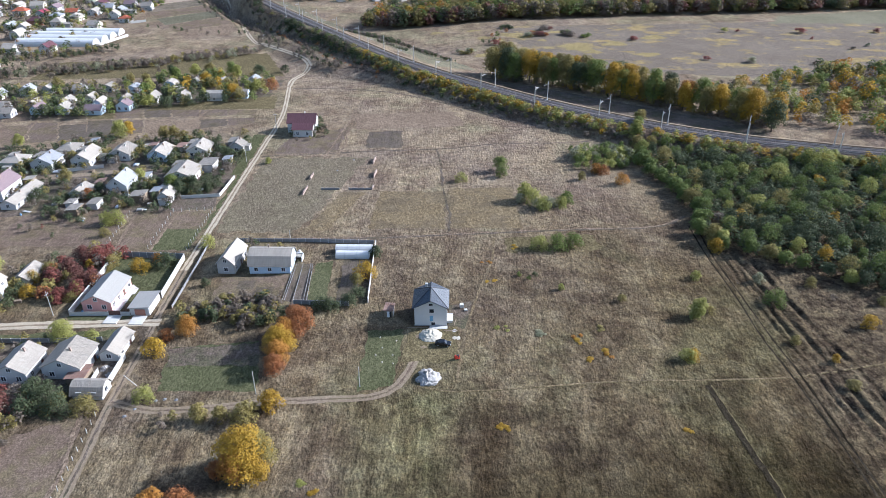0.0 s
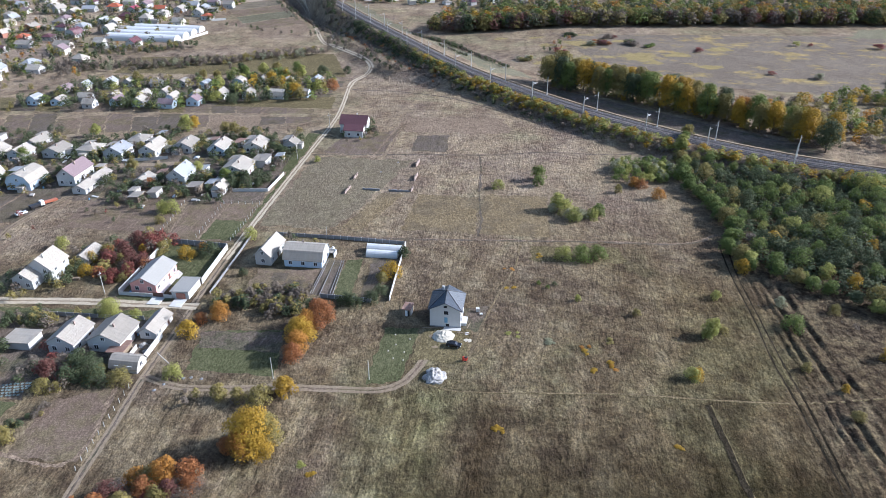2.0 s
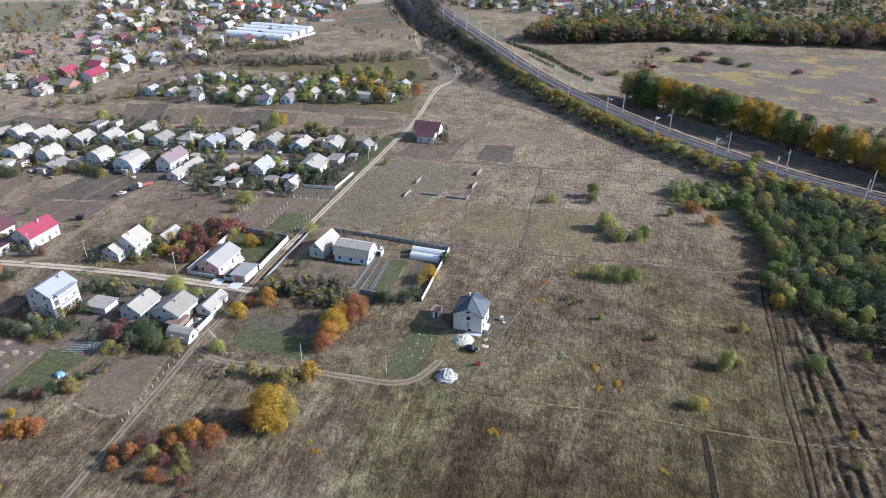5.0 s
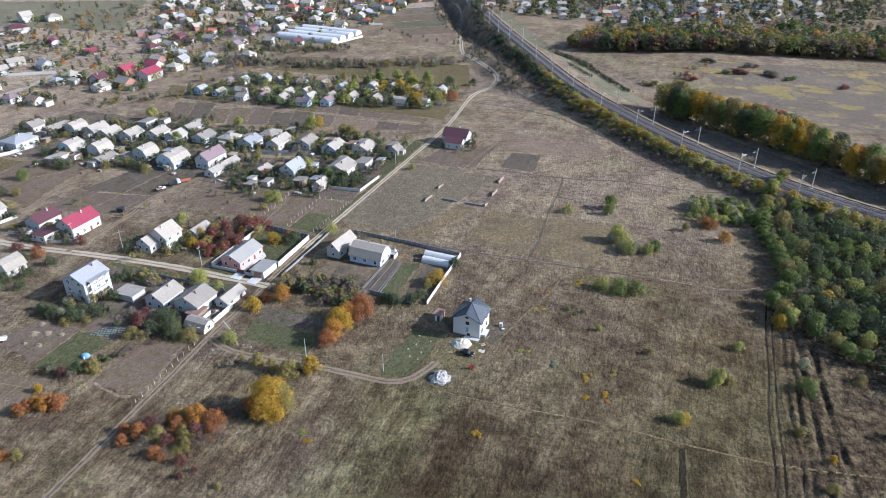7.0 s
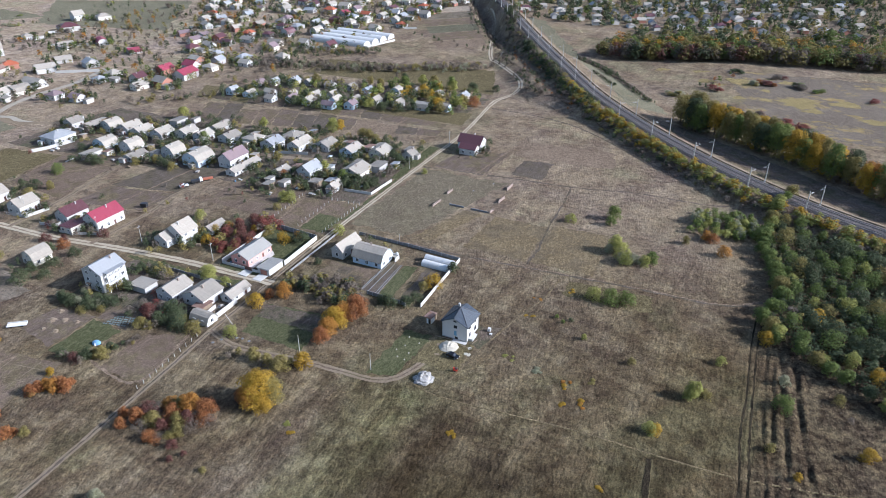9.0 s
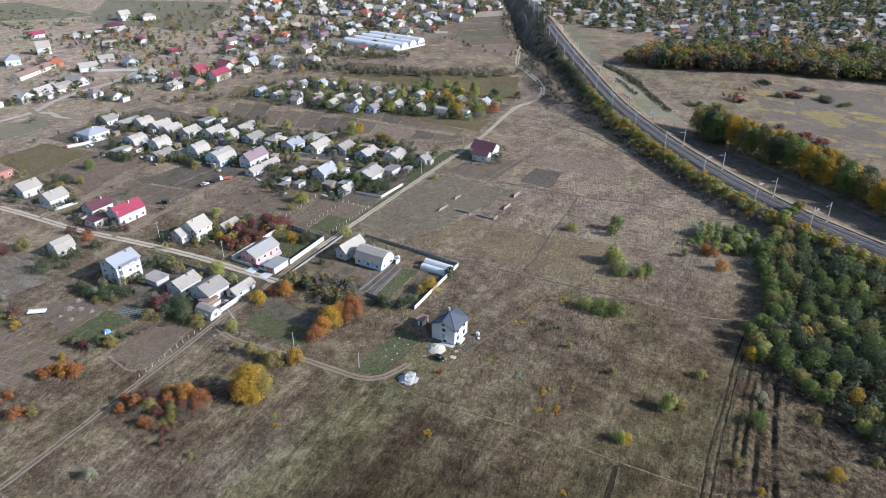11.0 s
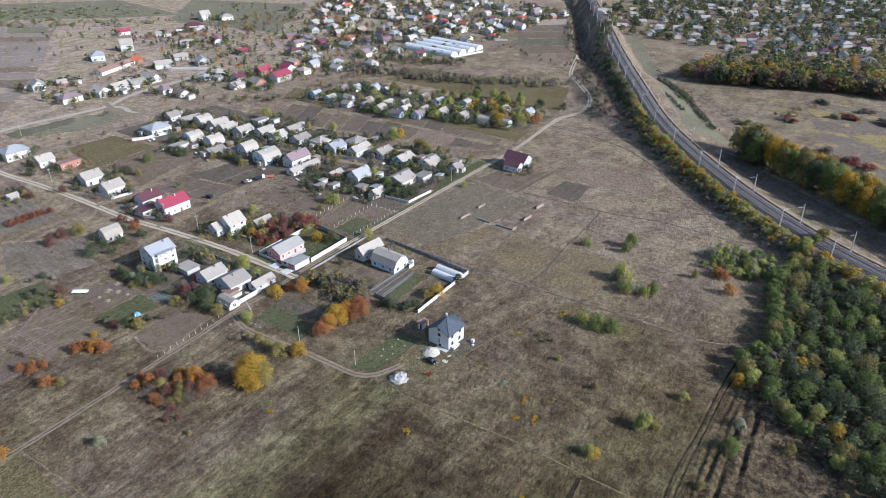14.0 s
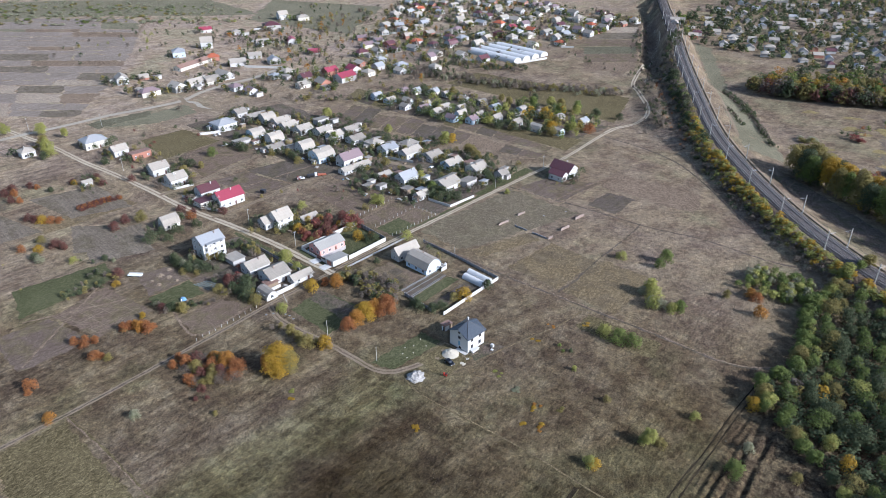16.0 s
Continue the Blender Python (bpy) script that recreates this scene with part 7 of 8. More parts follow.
# low unfinished block walls in the meadow
for xa, ya, xb, yb, h_, m_ in ((-24.2, 114.5, -23.6, 121, 1.5, "brick"), (-22.4, 100, -21.8, 106.5, 1.5, "brick"), (-21.8, 89, -21.4, 92.5, 1.4, "brick"), (-31, 89.2, -22.4, 89.2, 0.9, "fence_grey"), (-42, 89.4, -34.5, 89.3, 0.9, "fence_grey"),
                               (-48.2, 84.5, -47.6, 91.5, 1.4, "brick"), (-48, 99, -47.6, 104, 1.3, "brick")):
    rt = root("block_wall", xa, ya, gz(xa, ya), math.degrees(math.atan2(yb - ya, xb - xa)), "short unfinished wall of %s" % ("brown bricks" if m_ == "brick" else "grey blocks"), "wall", "foundation walls")
    L_ = math.hypot(xb - xa, yb - ya)
    blk = MB().box(0, -0.16, 0, 0.58, 0.16, 0.28).mesh("block", M[m_])
    for r_ in range(int(h_ / 0.3)):
        for c_ in range(int(L_ / 0.6)):
            if r_ == int(h_ / 0.3) - 1 and trng.random() < 0.25:
                continue
            part("block", blk, None, rt).matrix_basis = pose(c_ * 0.6 + 0.28 * (r_ % 2), trng.uniform(-0.02, 0.02), r_ * 0.3)

# ---------- poles ----------
def power_pole(x, y, h, rz=0, lean=0, arm=True, label="pale concrete power pole with a crossarm"):
    p = root("power_pole", x, y, gz(x, y), rz, label, "pole", "power poles")
    p.matrix_basis = pose(x, y, gz(x, y), 0, lean, rz)
    part("shaft", MB().tube([(0, 0, -1), (0, 0, h)], [0.13, 0.08], 8), M["mast"], p)
    if arm:
        part("crossarm", MB().box(-0.75, -0.05, h - 0.75, 0.75, 0.05, h - 0.63), M["metal_grey"], p)
        for u in (-0.65, 0, 0.65):
            ob = part("insulator", MB().tube([(0, 0, 0), (0, 0, 0.24)], [0.06, 0.05], 6), M["frame"], p)
            ob.matrix_basis = pose(u, 0, h - 0.63 if u else h)
    return p


POLES = [(-37.9, -27.8, 7.0, 80), (-12.3, -25.3, 6.3, 20), (-69, -25, 4.2, 0), (-106, 5.5, 8, 80), (-144, 4, 8, 80), (-168, 2, 8, 80), (-214, 1, 8, 80), (-74.2, 154.2, 9, 20), (-79, 118, 8, 20), (-370, -25, 10, 0), (-346, 14, 9, 30), (-258, -10, 8, 80), (-46, 51, 3, 0)]
for i_, (x_, y_, h_, a_) in enumerate(POLES):
    power_pole(x_, y_, h_, a_, -38 if i_ == 2 else 0, arm=h_ > 7.5)
for x0_, y0_, x1_, y1_, n_ in ((-74.5, -36, -71.8, -64, 11), (-79.5, 43, -79.5, 72, 13), (-93, 44, -94, 71, 10), (-108, 44, -110, 70, 10), (-79.5, 72, -94, 71.5, 6)):
    for i_ in range(n_):
        u_ = i_ / (n_ - 1)
        x_, y_ = x0_ + (x1_ - x0_) * u_, y0_ + (y1_ - y0_) * u_
        tagged(new("fence_post", MB().box(-0.07, -0.07, -0.4, 0.07, 0.07, 1.45, taper=0.01).mesh("fence_post", M["concrete"])), "pale concrete fence post at a garden's edge", "post", "garden fence posts").matrix_basis = pose(x_, y_, gz(x_, y_), trng.uniform(-3, 3), trng.uniform(-3, 3), trng.uniform(0, 20))

# ---------- round the new house ----------
def heap(name, x, y, r, h, mat, label, seed, lump=0.18, aspect=1.0):
    g = np.random.default_rng(seed)
    n, k = 14, 30
    V, F = [(0, 0, h)], []
    for i in range(1, n + 1):
        u = i / n
        for j in range(k):
            a = 2 * math.pi * j / k
            q = Vector((math.cos(a) * 1.7 * u, math.sin(a) * 1.7 * u, seed))
            w = 1 + lump * noise.noise(q * 1.3) + lump * 0.6 * noise.noise(q * 4)
            V.append((math.cos(a) * r * u * w * aspect, math.sin(a) * r * u * w, max(-0.15, h * (1 - u ** 1.35) * (1 + lump * noise.noise(q * 3)) + lump * 0.35 * h * noise.noise(q * 7) * (1 - u)) if i < n else -0.25))
    for j in range(k):
        F.append((0, 1 + j, 1 + (j + 1) % k))
    for i in range(n - 1):
        for j in range(k):
            a, b = 1 + i * k + j, 1 + i * k + (j + 1) % k
            F.append((a, a + k, b + k, b))
    me = bpy.data.meshes.new(name)
    me.from_pydata(V, [], F)
    me.materials.append(M[mat])
    me.update()
    ob = new(name, me)
    ob.matrix_basis = pose(x, y, gz(x, y))
    return tagged(ob, label, "heap")


heap("sand_mound", 4.6, -4.4, 3.4, 1.5, "sand", "heap of white sand before the unfinished house", 3, 0.2)
heap("rubble_mound", 4.6, -22, 3.3, 1.9, "film", "tall heap of rubble and sacks under torn plastic sheeting", 9, 0.45)
heap("sand_spill", 1.2, -4.6, 1.0, 0.2, "track", "thin spill of pale sand", 5, 0.4)
heap("lime_spill", 11.6, -5.5, 1.0, 0.18, "sand", "small patch of spilled pale lime", 6, 0.4, 1.5)
heap("mortar_spill", 3.2, -9.5, 1.2, 0.12, "track", "flat patch of pale spilled mortar", 7, 0.4, 1.6)
heap("gravel_pile", 11.2, -2.4, 0.9, 0.2, "concrete", "small heap of pale gravel", 8, 0.4)
plot([(-3, -16), (12, -16), (12, -1), (-1, -1)], "olive", "trodden bare yard before the house", lift=0.05)
plot([(9.2, 0), (15, -2), (16, 12), (9.2, 10)], "yard", "churned earth beside the house", lift=0.05)
for x_, y_, a_, l_ in ((-2, -1.2, 4, 6.5), (8.2, -2.4, -3, 4), (11, -0.2, 78, 3)):
    tagged(new("plank", MB().box(0, -0.13, 0.0, l_, 0.13, 0.06).mesh("plank", M["wood"])), "grey timber plank lying on bare ground", "plank", "planks").matrix_basis = pose(x_, y_, gz(x_, y_) + 0.22, 0, 0, a_)
for x_, y_, w_, h_, lab in ((13.2, 8.8, 1.1, 1.2, "white-wrapped pallet of building blocks"), (14.4, 7.2, 0.9, 0.4, "low stack of white building blocks")):
    rt = root("pallet", x_, y_, gz(x_, y_) + 0.1, 8, lab, "pallet")
    part("base", MB().box(-w_ / 2, -w_ / 2, -0.1, w_ / 2, w_ / 2, 0.12), M["wood"], rt)
    part("load", MB().box(-w_ / 2, -w_ / 2, 0.12, w_ / 2, w_ / 2, h_, taper=0.04), M["white_wall"], rt)
# site hut
rt = root("site_hut", -7.6, 6.0, gz(-7.6, 6), -6, "small weathered timber site hut with a white door", "hut")
part("wall", MB().box(-1.25, -1.9, -0.4, 1.25, 1.9, 2.3), M["wood"], rt)
part("roof", MB().box(-1.45, -2.1, 2.3, 1.45, 2.1, 2.42), M["rust"], rt)
part("door", MB().box(-0.35, -1.98, 0, 0.4, -1.9, 1.95), M["frame"], rt)
part("doorway", MB().box(0.42, -1.96, 0, 0.95, -1.9, 1.9), M["opening"], rt)
part("side_panel", MB().box(1.25, -1.7, 0, 1.33, 0.4, 2.0), M["white_wall"], rt)
# cement mixer
rt = root("cement_mixer", 12.1, -14.6, gz(12, -14.6), 30, "red cement mixer with a dark drum on the yard's edge", "mixer")
part("drum", MB().tube([(-0.35, 0, 0.75), (-0.1, 0, 0.8), (0.2, 0, 1.05), (0.5, 0, 1.3)], [0.22, 0.42, 0.42, 0.2], 12), M["dark_steel"], rt)
part("frame", MB().box(-0.5, -0.35, 0.25, 0.5, -0.27, 1.2).box(-0.5, 0.27, 0.25, 0.5, 0.35, 1.2).box(-0.5, -0.35, 0.25, -0.4, 0.35, 0.35), M["red_paint"], rt)
part("motor_box", MB().box(-0.85, -0.25, 0.4, -0.45, 0.25, 1.5, taper=0.03), M["red_paint"], rt)
for s_ in (-0.42, 0.42):
    part("wheel", MB().tube([(-0.3, s_ - 0.05, 0.22), (-0.3, s_ + 0.05, 0.22)], [0.22, 0.22], 10), M["rubber"], rt)


def car(x, y, rz, paint, label):
    rt = root("car", x, y, gz(x, y) + 0.12, rz, label, "car")
    side = [(-2.1, 0.35), (2.05, 0.35), (2.12, 0.62), (1.95, 0.8), (1.0, 0.92), (0.35, 1.38), (-1.15, 1.42), (-1.85, 0.98), (-2.12, 0.9)]
    bm = bmesh.new()
    rows = []
    for yy, inset in ((-0.85, 0.10), (-0.78, 0.0), (0.78, 0.0), (0.85, 0.10)):
        rows.append([bm.verts.new((px_ * (1 - inset * 0.25), yy * (0.86 if pz > 1.2 else 1), pz - (inset * 0.5 if pz > 0.9 else 0) + (inset * 0.6 if pz < 0.5 else 0))) for px_, pz in side])
    for a, b in zip(rows[:-1], rows[1:]):
        for i in range(len(side)):
            j = (i + 1) % len(side)
            bm.faces.new((a[i], a[j], b[j], b[i]))
    bm.faces.new(rows[0][::-1])
    bm.faces.new(rows[-1])
    bmesh.ops.recalc_face_normals(bm, faces=bm.faces)
    me = bpy.data.meshes.new("body")
    bm.to_mesh(me)
    bm.free()
    me.materials.append(M[paint])
    part("body", me, None, rt)
    part("windscreen", MB().extrude_y([(0.98, 0.96), (1.06, 0.96), (0.44, 1.4), (0.36, 1.4)], -0.62, 0.62), M["glass"], rt)
    part("rear_window", MB().extrude_y([(-1.86, 1.02), (-1.78, 1.02), (-1.16, 1.42), (-1.24, 1.42)], -0.6, 0.6), M["glass"], rt)
    for s_ in (-1, 1):
        part("side_window", MB().extrude_y([(-1.5, 1.0), (0.8, 0.97), (0.3, 1.33), (-1.1, 1.36)], s_ * 0.80 - 0.03, s_ * 0.80 + 0.03), M["glass"], rt)
        part("headlight", MB().box(1.98, s_ * 0.62 - 0.16, 0.62, 2.11, s_ * 0.62 + 0.16, 0.76), M["frame"], rt)
        for u in (-1.3, 1.3):
            w = part("wheel", MB().tube([(u, s_ * 0.72 - 0.1, 0.3), (u, s_ * 0.72 + 0.12, 0.3)], [0.32, 0.32], 14), M["rubber"], rt)
            part("rim", MB().tube([(u, s_ * 0.84 - 0.02, 0.3), (u, s_ * 0.84 + 0.015, 0.3)], [0.19, 0.19], 10), M["metal_grey"], w)
    return rt


car(8.2, -8.8, -6, "black_paint", "black parked hatchback car beside a sand heap")
# saplings and marker bags in the green strip
for x_, y_ in ((-9, -6.5), (-8, -11), (-5, -14), (-4.6, -17.5), (-4.5, -8), (-9.5, -14), (-7.5, -17)):
    rt = root("marker_stake", x_, y_, gz(x_, y_), trng.uniform(0, 90), "small stake with a pale bag in the grass", "stake", "garden stakes")
    part("stick", MB().tube([(0, 0, -0.2), (0, 0, 1.2)], [0.03, 0.025], 5), M["wood"], rt)
    part("bag", MB().tube([(0, 0, 0.75), (0, 0, 0.95), (0.02, 0, 1.2)], [0.08, 0.26, 0.12], 8), M["sand"], rt)
# garden by the blue house: edging boards, well, hot bed, tunnels
for xa, ya, xb, yb in ((-40.8, 33.8, -40.2, 12.2), (-38.1, 33.8, -37, 12.2), (-35.6, 33.8, -33.8, 12.2), (-34.9, 33.8, -32.9, 12.2), (-40.2, 33.8, -39.6, 12.2)):
    L_ = math.hypot(xb - xa, yb - ya)
    tagged(new("edging_board", MB().box(0, -0.035, -0.1, L_, 0.035, 0.12).mesh("edging_board", M["fence_grey"])), "long pale edging board of a garden bed", "edging", "garden edgings").matrix_basis = pose(xa, ya, gz(xa, ya), 0, 0, math.degrees(math.atan2(yb - ya, xb - xa)))
rt = root("cellar_entrance", -40.2, 36.5, gz(-40, 36), 0, "white cellar entrance with a vent behind the beds", "cellar")
part("wall", MB().box(-1.6, -1.6, -0.3, -1.3, 1.6, 1.6).box(1.3, -1.6, -0.3, 1.6, 1.6, 1.6).box(-1.3, 1.3, -0.3, 1.3, 1.6, 1.8), M["white_wall"], rt)
part("roof", MB().box(-1.3, -0.4, 1.2, 1.3, 1.3, 1.35), M["slate"], rt)
part("vent", MB().tube([(0, 2.4, 0), (0, 2.4, 1.6), (0, 2.4, 2.2)], [0.7, 0.7, 0.3], 10), M["white_wall"], rt)
rt = root("beehive", -44.8, 11.8, gz(-45, 12), 10, "white-roofed box on a post in the garden", "hive")
part("stand", MB().box(-0.2, -0.2, -0.3, 0.2, 0.2, 0.9), M["wood"], rt)
part("roof", MB().box(-0.55, -0.4, 0.9, 0.55, 0.4, 1.1, taper=0.05), M["frame"], rt)


def tunnel(x, y, L, W, h, rz, label, name="polytunnel", group=""):
    rt = root(name, x, y, gz(x, y), rz, label, "greenhouse", group)
    arc_ = [(W / 2 * math.cos(a), h * math.sin(a) ** 0.8) for a in [math.pi * i / 10 for i in range(11)]]
    part("cover", MB().extrude_y([(W / 2, -0.3)] + arc_ + [(-W / 2, -0.3)], -L / 2, L / 2), M["poly"], rt)
    for i in range(int(L / 4) + 1):
        yy = -L / 2 + 4 * i
        part("hoop", MB().tube([(a * 1.005, yy, b * 1.01) for a, b in arc_], [0.045] * 11, 4), M["metal_grey"], rt)
    part("door", MB().box(-0.5, -L / 2 - 0.05, 0, 0.5, -L / 2 + 0.02, min(2, h * 0.8)), M["frame"], rt)
    return rt


tunnel(-22.5, 41.6, 12, 3.4, 2.4, 90, "long pale tunnel greenhouse by the garden fence")
tunnel(-22.5, 38.2, 11, 3.2, 2.0, 90, "lower white tunnel greenhouse beside it")
for i_ in range(4):
    tunnel(-281 + 1.5 * i_, 351.5 + 11.2 * i_, 58, 10.6, 4.6, 88, "long white film greenhouse of a market garden", group="market greenhouses")
# pink bungalow extras
part_of = root("driveway", -80, 3, gz(-79, 4), 0, "pale concrete slabs before the garage gates", "paving")
part("slab", MB().box(-2, -2.2, -0.1, 2, 2.2, 0.17), M["concrete"], part_of)
s2 = part("slab", MB().box(-2, -2.2, -0.1, 2, 2.2, 0.17), M["concrete"], part_of)
s2.matrix_basis = pose(-7.5, 0.4, 0)
gt = root("gate", -87.65, 5.4, gz(-86, 5), 0, "dark brown sheet gate between white walls", "gate")
part("leaf", MB().box(-1.7, -0.05, 0.05, 1.7, 0.05, 1.75), M["door"], gt)
gt = root("gate", -80, 5.35, gz(-80, 5), 0, "dark red garage gate", "gate")
part("leaf", MB().box(-1.5, -0.1, 0.05, 1.5, 0.0, 2.2), M["brick_wall"], gt)
tr = root("terrace", -88.2, 15, gz(-88, 15), 0, "pale concrete terrace along the pink bungalow", "paving")
for y_ in (-6, -3, 0, 3, 6):
    part("slab", MB().box(-1.0, y_ - 1.46, -0.3, 1.0 + 0.8 * (y_ > 2), y_ + 1.46, 0.14), M["concrete"], tr)
# three-storey house balconies
bl = root("balcony_tower", -125.2, -25.2, gz(-122, -24), 0, "white stacked balconies on the three-storey house", "balcony")
for z_ in (2.9, 5.6):
    part("balcony_floor", MB().box(0, -4, z_, 1.6, 4, z_ + 0.18), M["white_wall"], bl)
    part("railing", MB().box(1.5, -4, z_ + 0.18, 1.6, 4, z_ + 1.05), M["white_wall"], bl)
for y_ in (-4, -1.35, 1.35, 4):
    part("column", MB().box(1.38, y_ - 0.14, -0.4, 1.62, y_ + 0.14, 8.0), M["white_wall"], bl)
part("canopy", MB().box(-0.2, -4.3, 8.0, 1.9, 4.3, 8.2), M["white_roof"], bl)
# yard clutter
for x_, y_, a_ in ((-79, -23, 0), (-77.5, -21, 25), (-78.6, -19, 60), (-80, -18.5, 10)):
    heap("scrap_mound", x_, y_, 1.3, 0.8, "film" if a_ % 20 else "wood", "heap of scrap and timber in a cluttered yard", int(a_ + 20), 0.5)
for x_, y_ in ((-38.3, 107.7), (-32.9, 119.0), (-66, -33.5), (-62, -30.5), (-60, -30), (-57, -30.2), (-67.5, -36)):
    heap("boulder", x_, y_, 0.5, 0.35, "fence_grey", "pale block of broken concrete beside the drive", int(-x_), 0.4)
tn = root("tent", -102.4, -53.5, gz(-102.4, -53.5), 20, "small blue dome tent on the green plot", "tent")
_mb = MB()
for _k in range(6):
    _r0, _r1 = math.cos(_k * math.pi / 12), math.cos((_k + 1) * math.pi / 12)
    for _j in range(16):
        _a, _c = _j * math.pi / 8, (_j + 1) * math.pi / 8
        _z0, _z1 = math.sin(_k * math.pi / 12), math.sin((_k + 1) * math.pi / 12)
        _mb.face([(1.5 * _r0 * math.cos(_a), 1.2 * _r0 * math.sin(_a), 1.25 * _z0), (1.5 * _r0 * math.cos(_c), 1.2 * _r0 * math.sin(_c), 1.25 * _z0), (1.5 * _r1 * math.cos(_c), 1.2 * _r1 * math.sin(_c), 1.25 * _z1), (1.5 * _r1 * math.cos(_a), 1.2 * _r1 * math.sin(_a), 1.25 * _z1)])
part("canopy", _mb, M["blue_paint"], tn)
part("flap", MB().tube([(0.2, -1.22, 0.0), (0.15, -1.1, 0.55), (0.05, -0.8, 0.95)], [0.3, 0.24, 0.06], 6), M["frame"], tn)
# string rows, cabbage bed and stalk heaps of the bare plots
for xa, ya, xb, yb in ((-131, -76, -106, -71), (-129, -82, -105, -77), (-127.5, -88, -103.5, -83), (-126, -93, -102.5, -87.5), (-120, -70.5, -116, -92), (-110, -68.5, -108, -89)):
    ribbon("row_line", [(xa, ya), ((xa + xb) / 2, (ya + yb) / 2 + 0.2), (xb, yb)], [(-0.11, "track"), (0.11, "track")], "pale trodden line between garden rows", "path", rag=0.07)
_cg = random.Random(4)
_cab = MB()
for _k in range(7):
    _a = _k * 0.9
    _cab.face([(0, 0, 0.12), (0.34 * math.cos(_a - 0.45), 0.34 * math.sin(_a - 0.45), 0.22), (0.46 * math.cos(_a), 0.46 * math.sin(_a), 0.3), (0.34 * math.cos(_a + 0.45), 0.34 * math.sin(_a + 0.45), 0.22)])
_cab.tube([(0, 0, -0.02), (0, 0, 0.12), (0, 0, 0.3)], [0.1, 0.17, 0.05], 7)
M["cabbage"] = mat_leaf("cabbage_leaf", (0.16, 0.21, 0.2), (0.23, 0.29, 0.28), (0.3, 0.36, 0.34))
_cm = _cab.mesh("cabbage", M["cabbage"])
for _r in range(5):
    for _c in range(9):
        x_, y_ = -109.5 + _c * 0.95 + _r * 0.3 + _cg.uniform(-0.15, 0.15), -44.3 + _r * 1.25 + _c * 0.25 + _cg.uniform(-0.15, 0.15)
        tagged(new("cabbage", _cm), "blue-green cabbage in a garden bed", "plant", "cabbages in the bed").matrix_basis = pose(x_, y_, gz(x_, y_) + 0.03, 0, 0, _cg.uniform(0, 360))
for x_, y_, r_ in ((-128, -51, 1.6), (-124, -49, 1.3), (-121, -55, 1.1), (-130, -46, 1.2), (-126, -56, 0.9), (-119, -48, 1.0)):
    heap("stalk_mound", x_, y_, r_, 0.6, "wood", "heap of dead garden stalks", int(-x_ * 3), 0.5, 1.3)


def yard_thing(kind, x, y, rz, g):
    """Small things lying about in the yards."""
    z = gz(x, y)
    if kind == "woodpile":
        rt = root("woodpile", x, y, z, rz, "stack of split firewood in a village yard", "firewood", "yard things")
        log = MB().tube([(0, -0.5, 0), (0, 0.5, 0)], [0.13, 0.13], 7).mesh("log", M["wood"])
        for r in range(4):
            for c in range(8 - r % 2):
                part("log", log, None, rt).matrix_basis = pose(-1 + c * 0.27 + 0.13 * (r % 2), g.uniform(-0.06, 0.06), 0.12 + r * 0.24)
    elif kind == "barrel":
        rt = root("barrel", x, y, z, rz, "blue plastic water barrel in a yard", "barrel", "yard things")
        part("body", MB().tube([(0, 0, -0.05), (0, 0, 0.2), (0, 0, 0.5), (0, 0, 0.9)], [0.27, 0.31, 0.31, 0.27], 12), M["blue_paint"], rt)
        part("lid", MB().tube([(0, 0, 0.905), (0, 0, 0.96)], [0.29, 0.28], 12), M["dark_steel"], rt)
    elif kind == "sheet":
        rt = root("tarpaulin", x, y, z, rz, "pale tarpaulin over stored goods in a yard", "tarpaulin", "yard things")
        part("goods", MB().box(-1.0, -0.7, -0.1, 1.0, 0.7, 0.7, taper=0.05), M["wood"], rt)
        part("cover", MB().box(-1.15, -0.85, 0.45, 1.15, 0.85, 0.82, taper=0.14), M["frame" if g.random() < 0.5 else "film"], rt)
    elif kind == "outhouse":
        rt = root("outhouse", x, y, z, rz, "narrow timber outhouse with a grey lid roof", "outhouse", "yard things")
        part("wall", MB().box(-0.55, -0.6, -0.3, 0.55, 0.6, 2.0), M["wood"], rt)
        part("door", MB().box(0.555, -0.35, 0.1, 0.6, 0.35, 1.8), M["door"], rt)
        part("roof", MB().box(-0.75, -0.8, 2.003, 0.75, 0.8, 2.1), M["slate_old"], rt)
    else:
        rt = root("plank_stack", x, y, z, rz, "stack of pale boards on bearers in a yard", "timber", "yard things")
        for k in (-0.9, 0.9):
            part("bearer", MB().box(k - 0.06, -0.5, -0.05, k + 0.06, 0.5, 0.12), M["wood"], rt)
        for r in range(3):
            for c in range(4):
                part("board", MB().box(-1.5, -0.46 + c * 0.24, 0.125 + r * 0.07, 1.5 + g.uniform(-0.3, 0.3), -0.26 + c * 0.24, 0.185 + r * 0.07), M["concrete"], rt)
    return rt


yg = random.Random(77)
for x_, y_, r_, l_, w_, rf_, wl_, k_ in ROW1 + ROW2 + ROW3 + ROW4:
    for _ in range(2):
        X_, Y_ = x_ + yg.choice([-1, 1]) * (w_ / 2 + yg.uniform(3, 5)), y_ - l_ / 2 - yg.uniform(1.5, 6)
        if free(X_, Y_, 6.3) and not -81 < X_ < -70:
            yard_thing(yg.choice(["woodpile", "barrel", "sheet", "outhouse", "boards", "sheet"]), X_, Y_, yg.choice([0, 90]) + yg.uniform(-15, 15), yg)
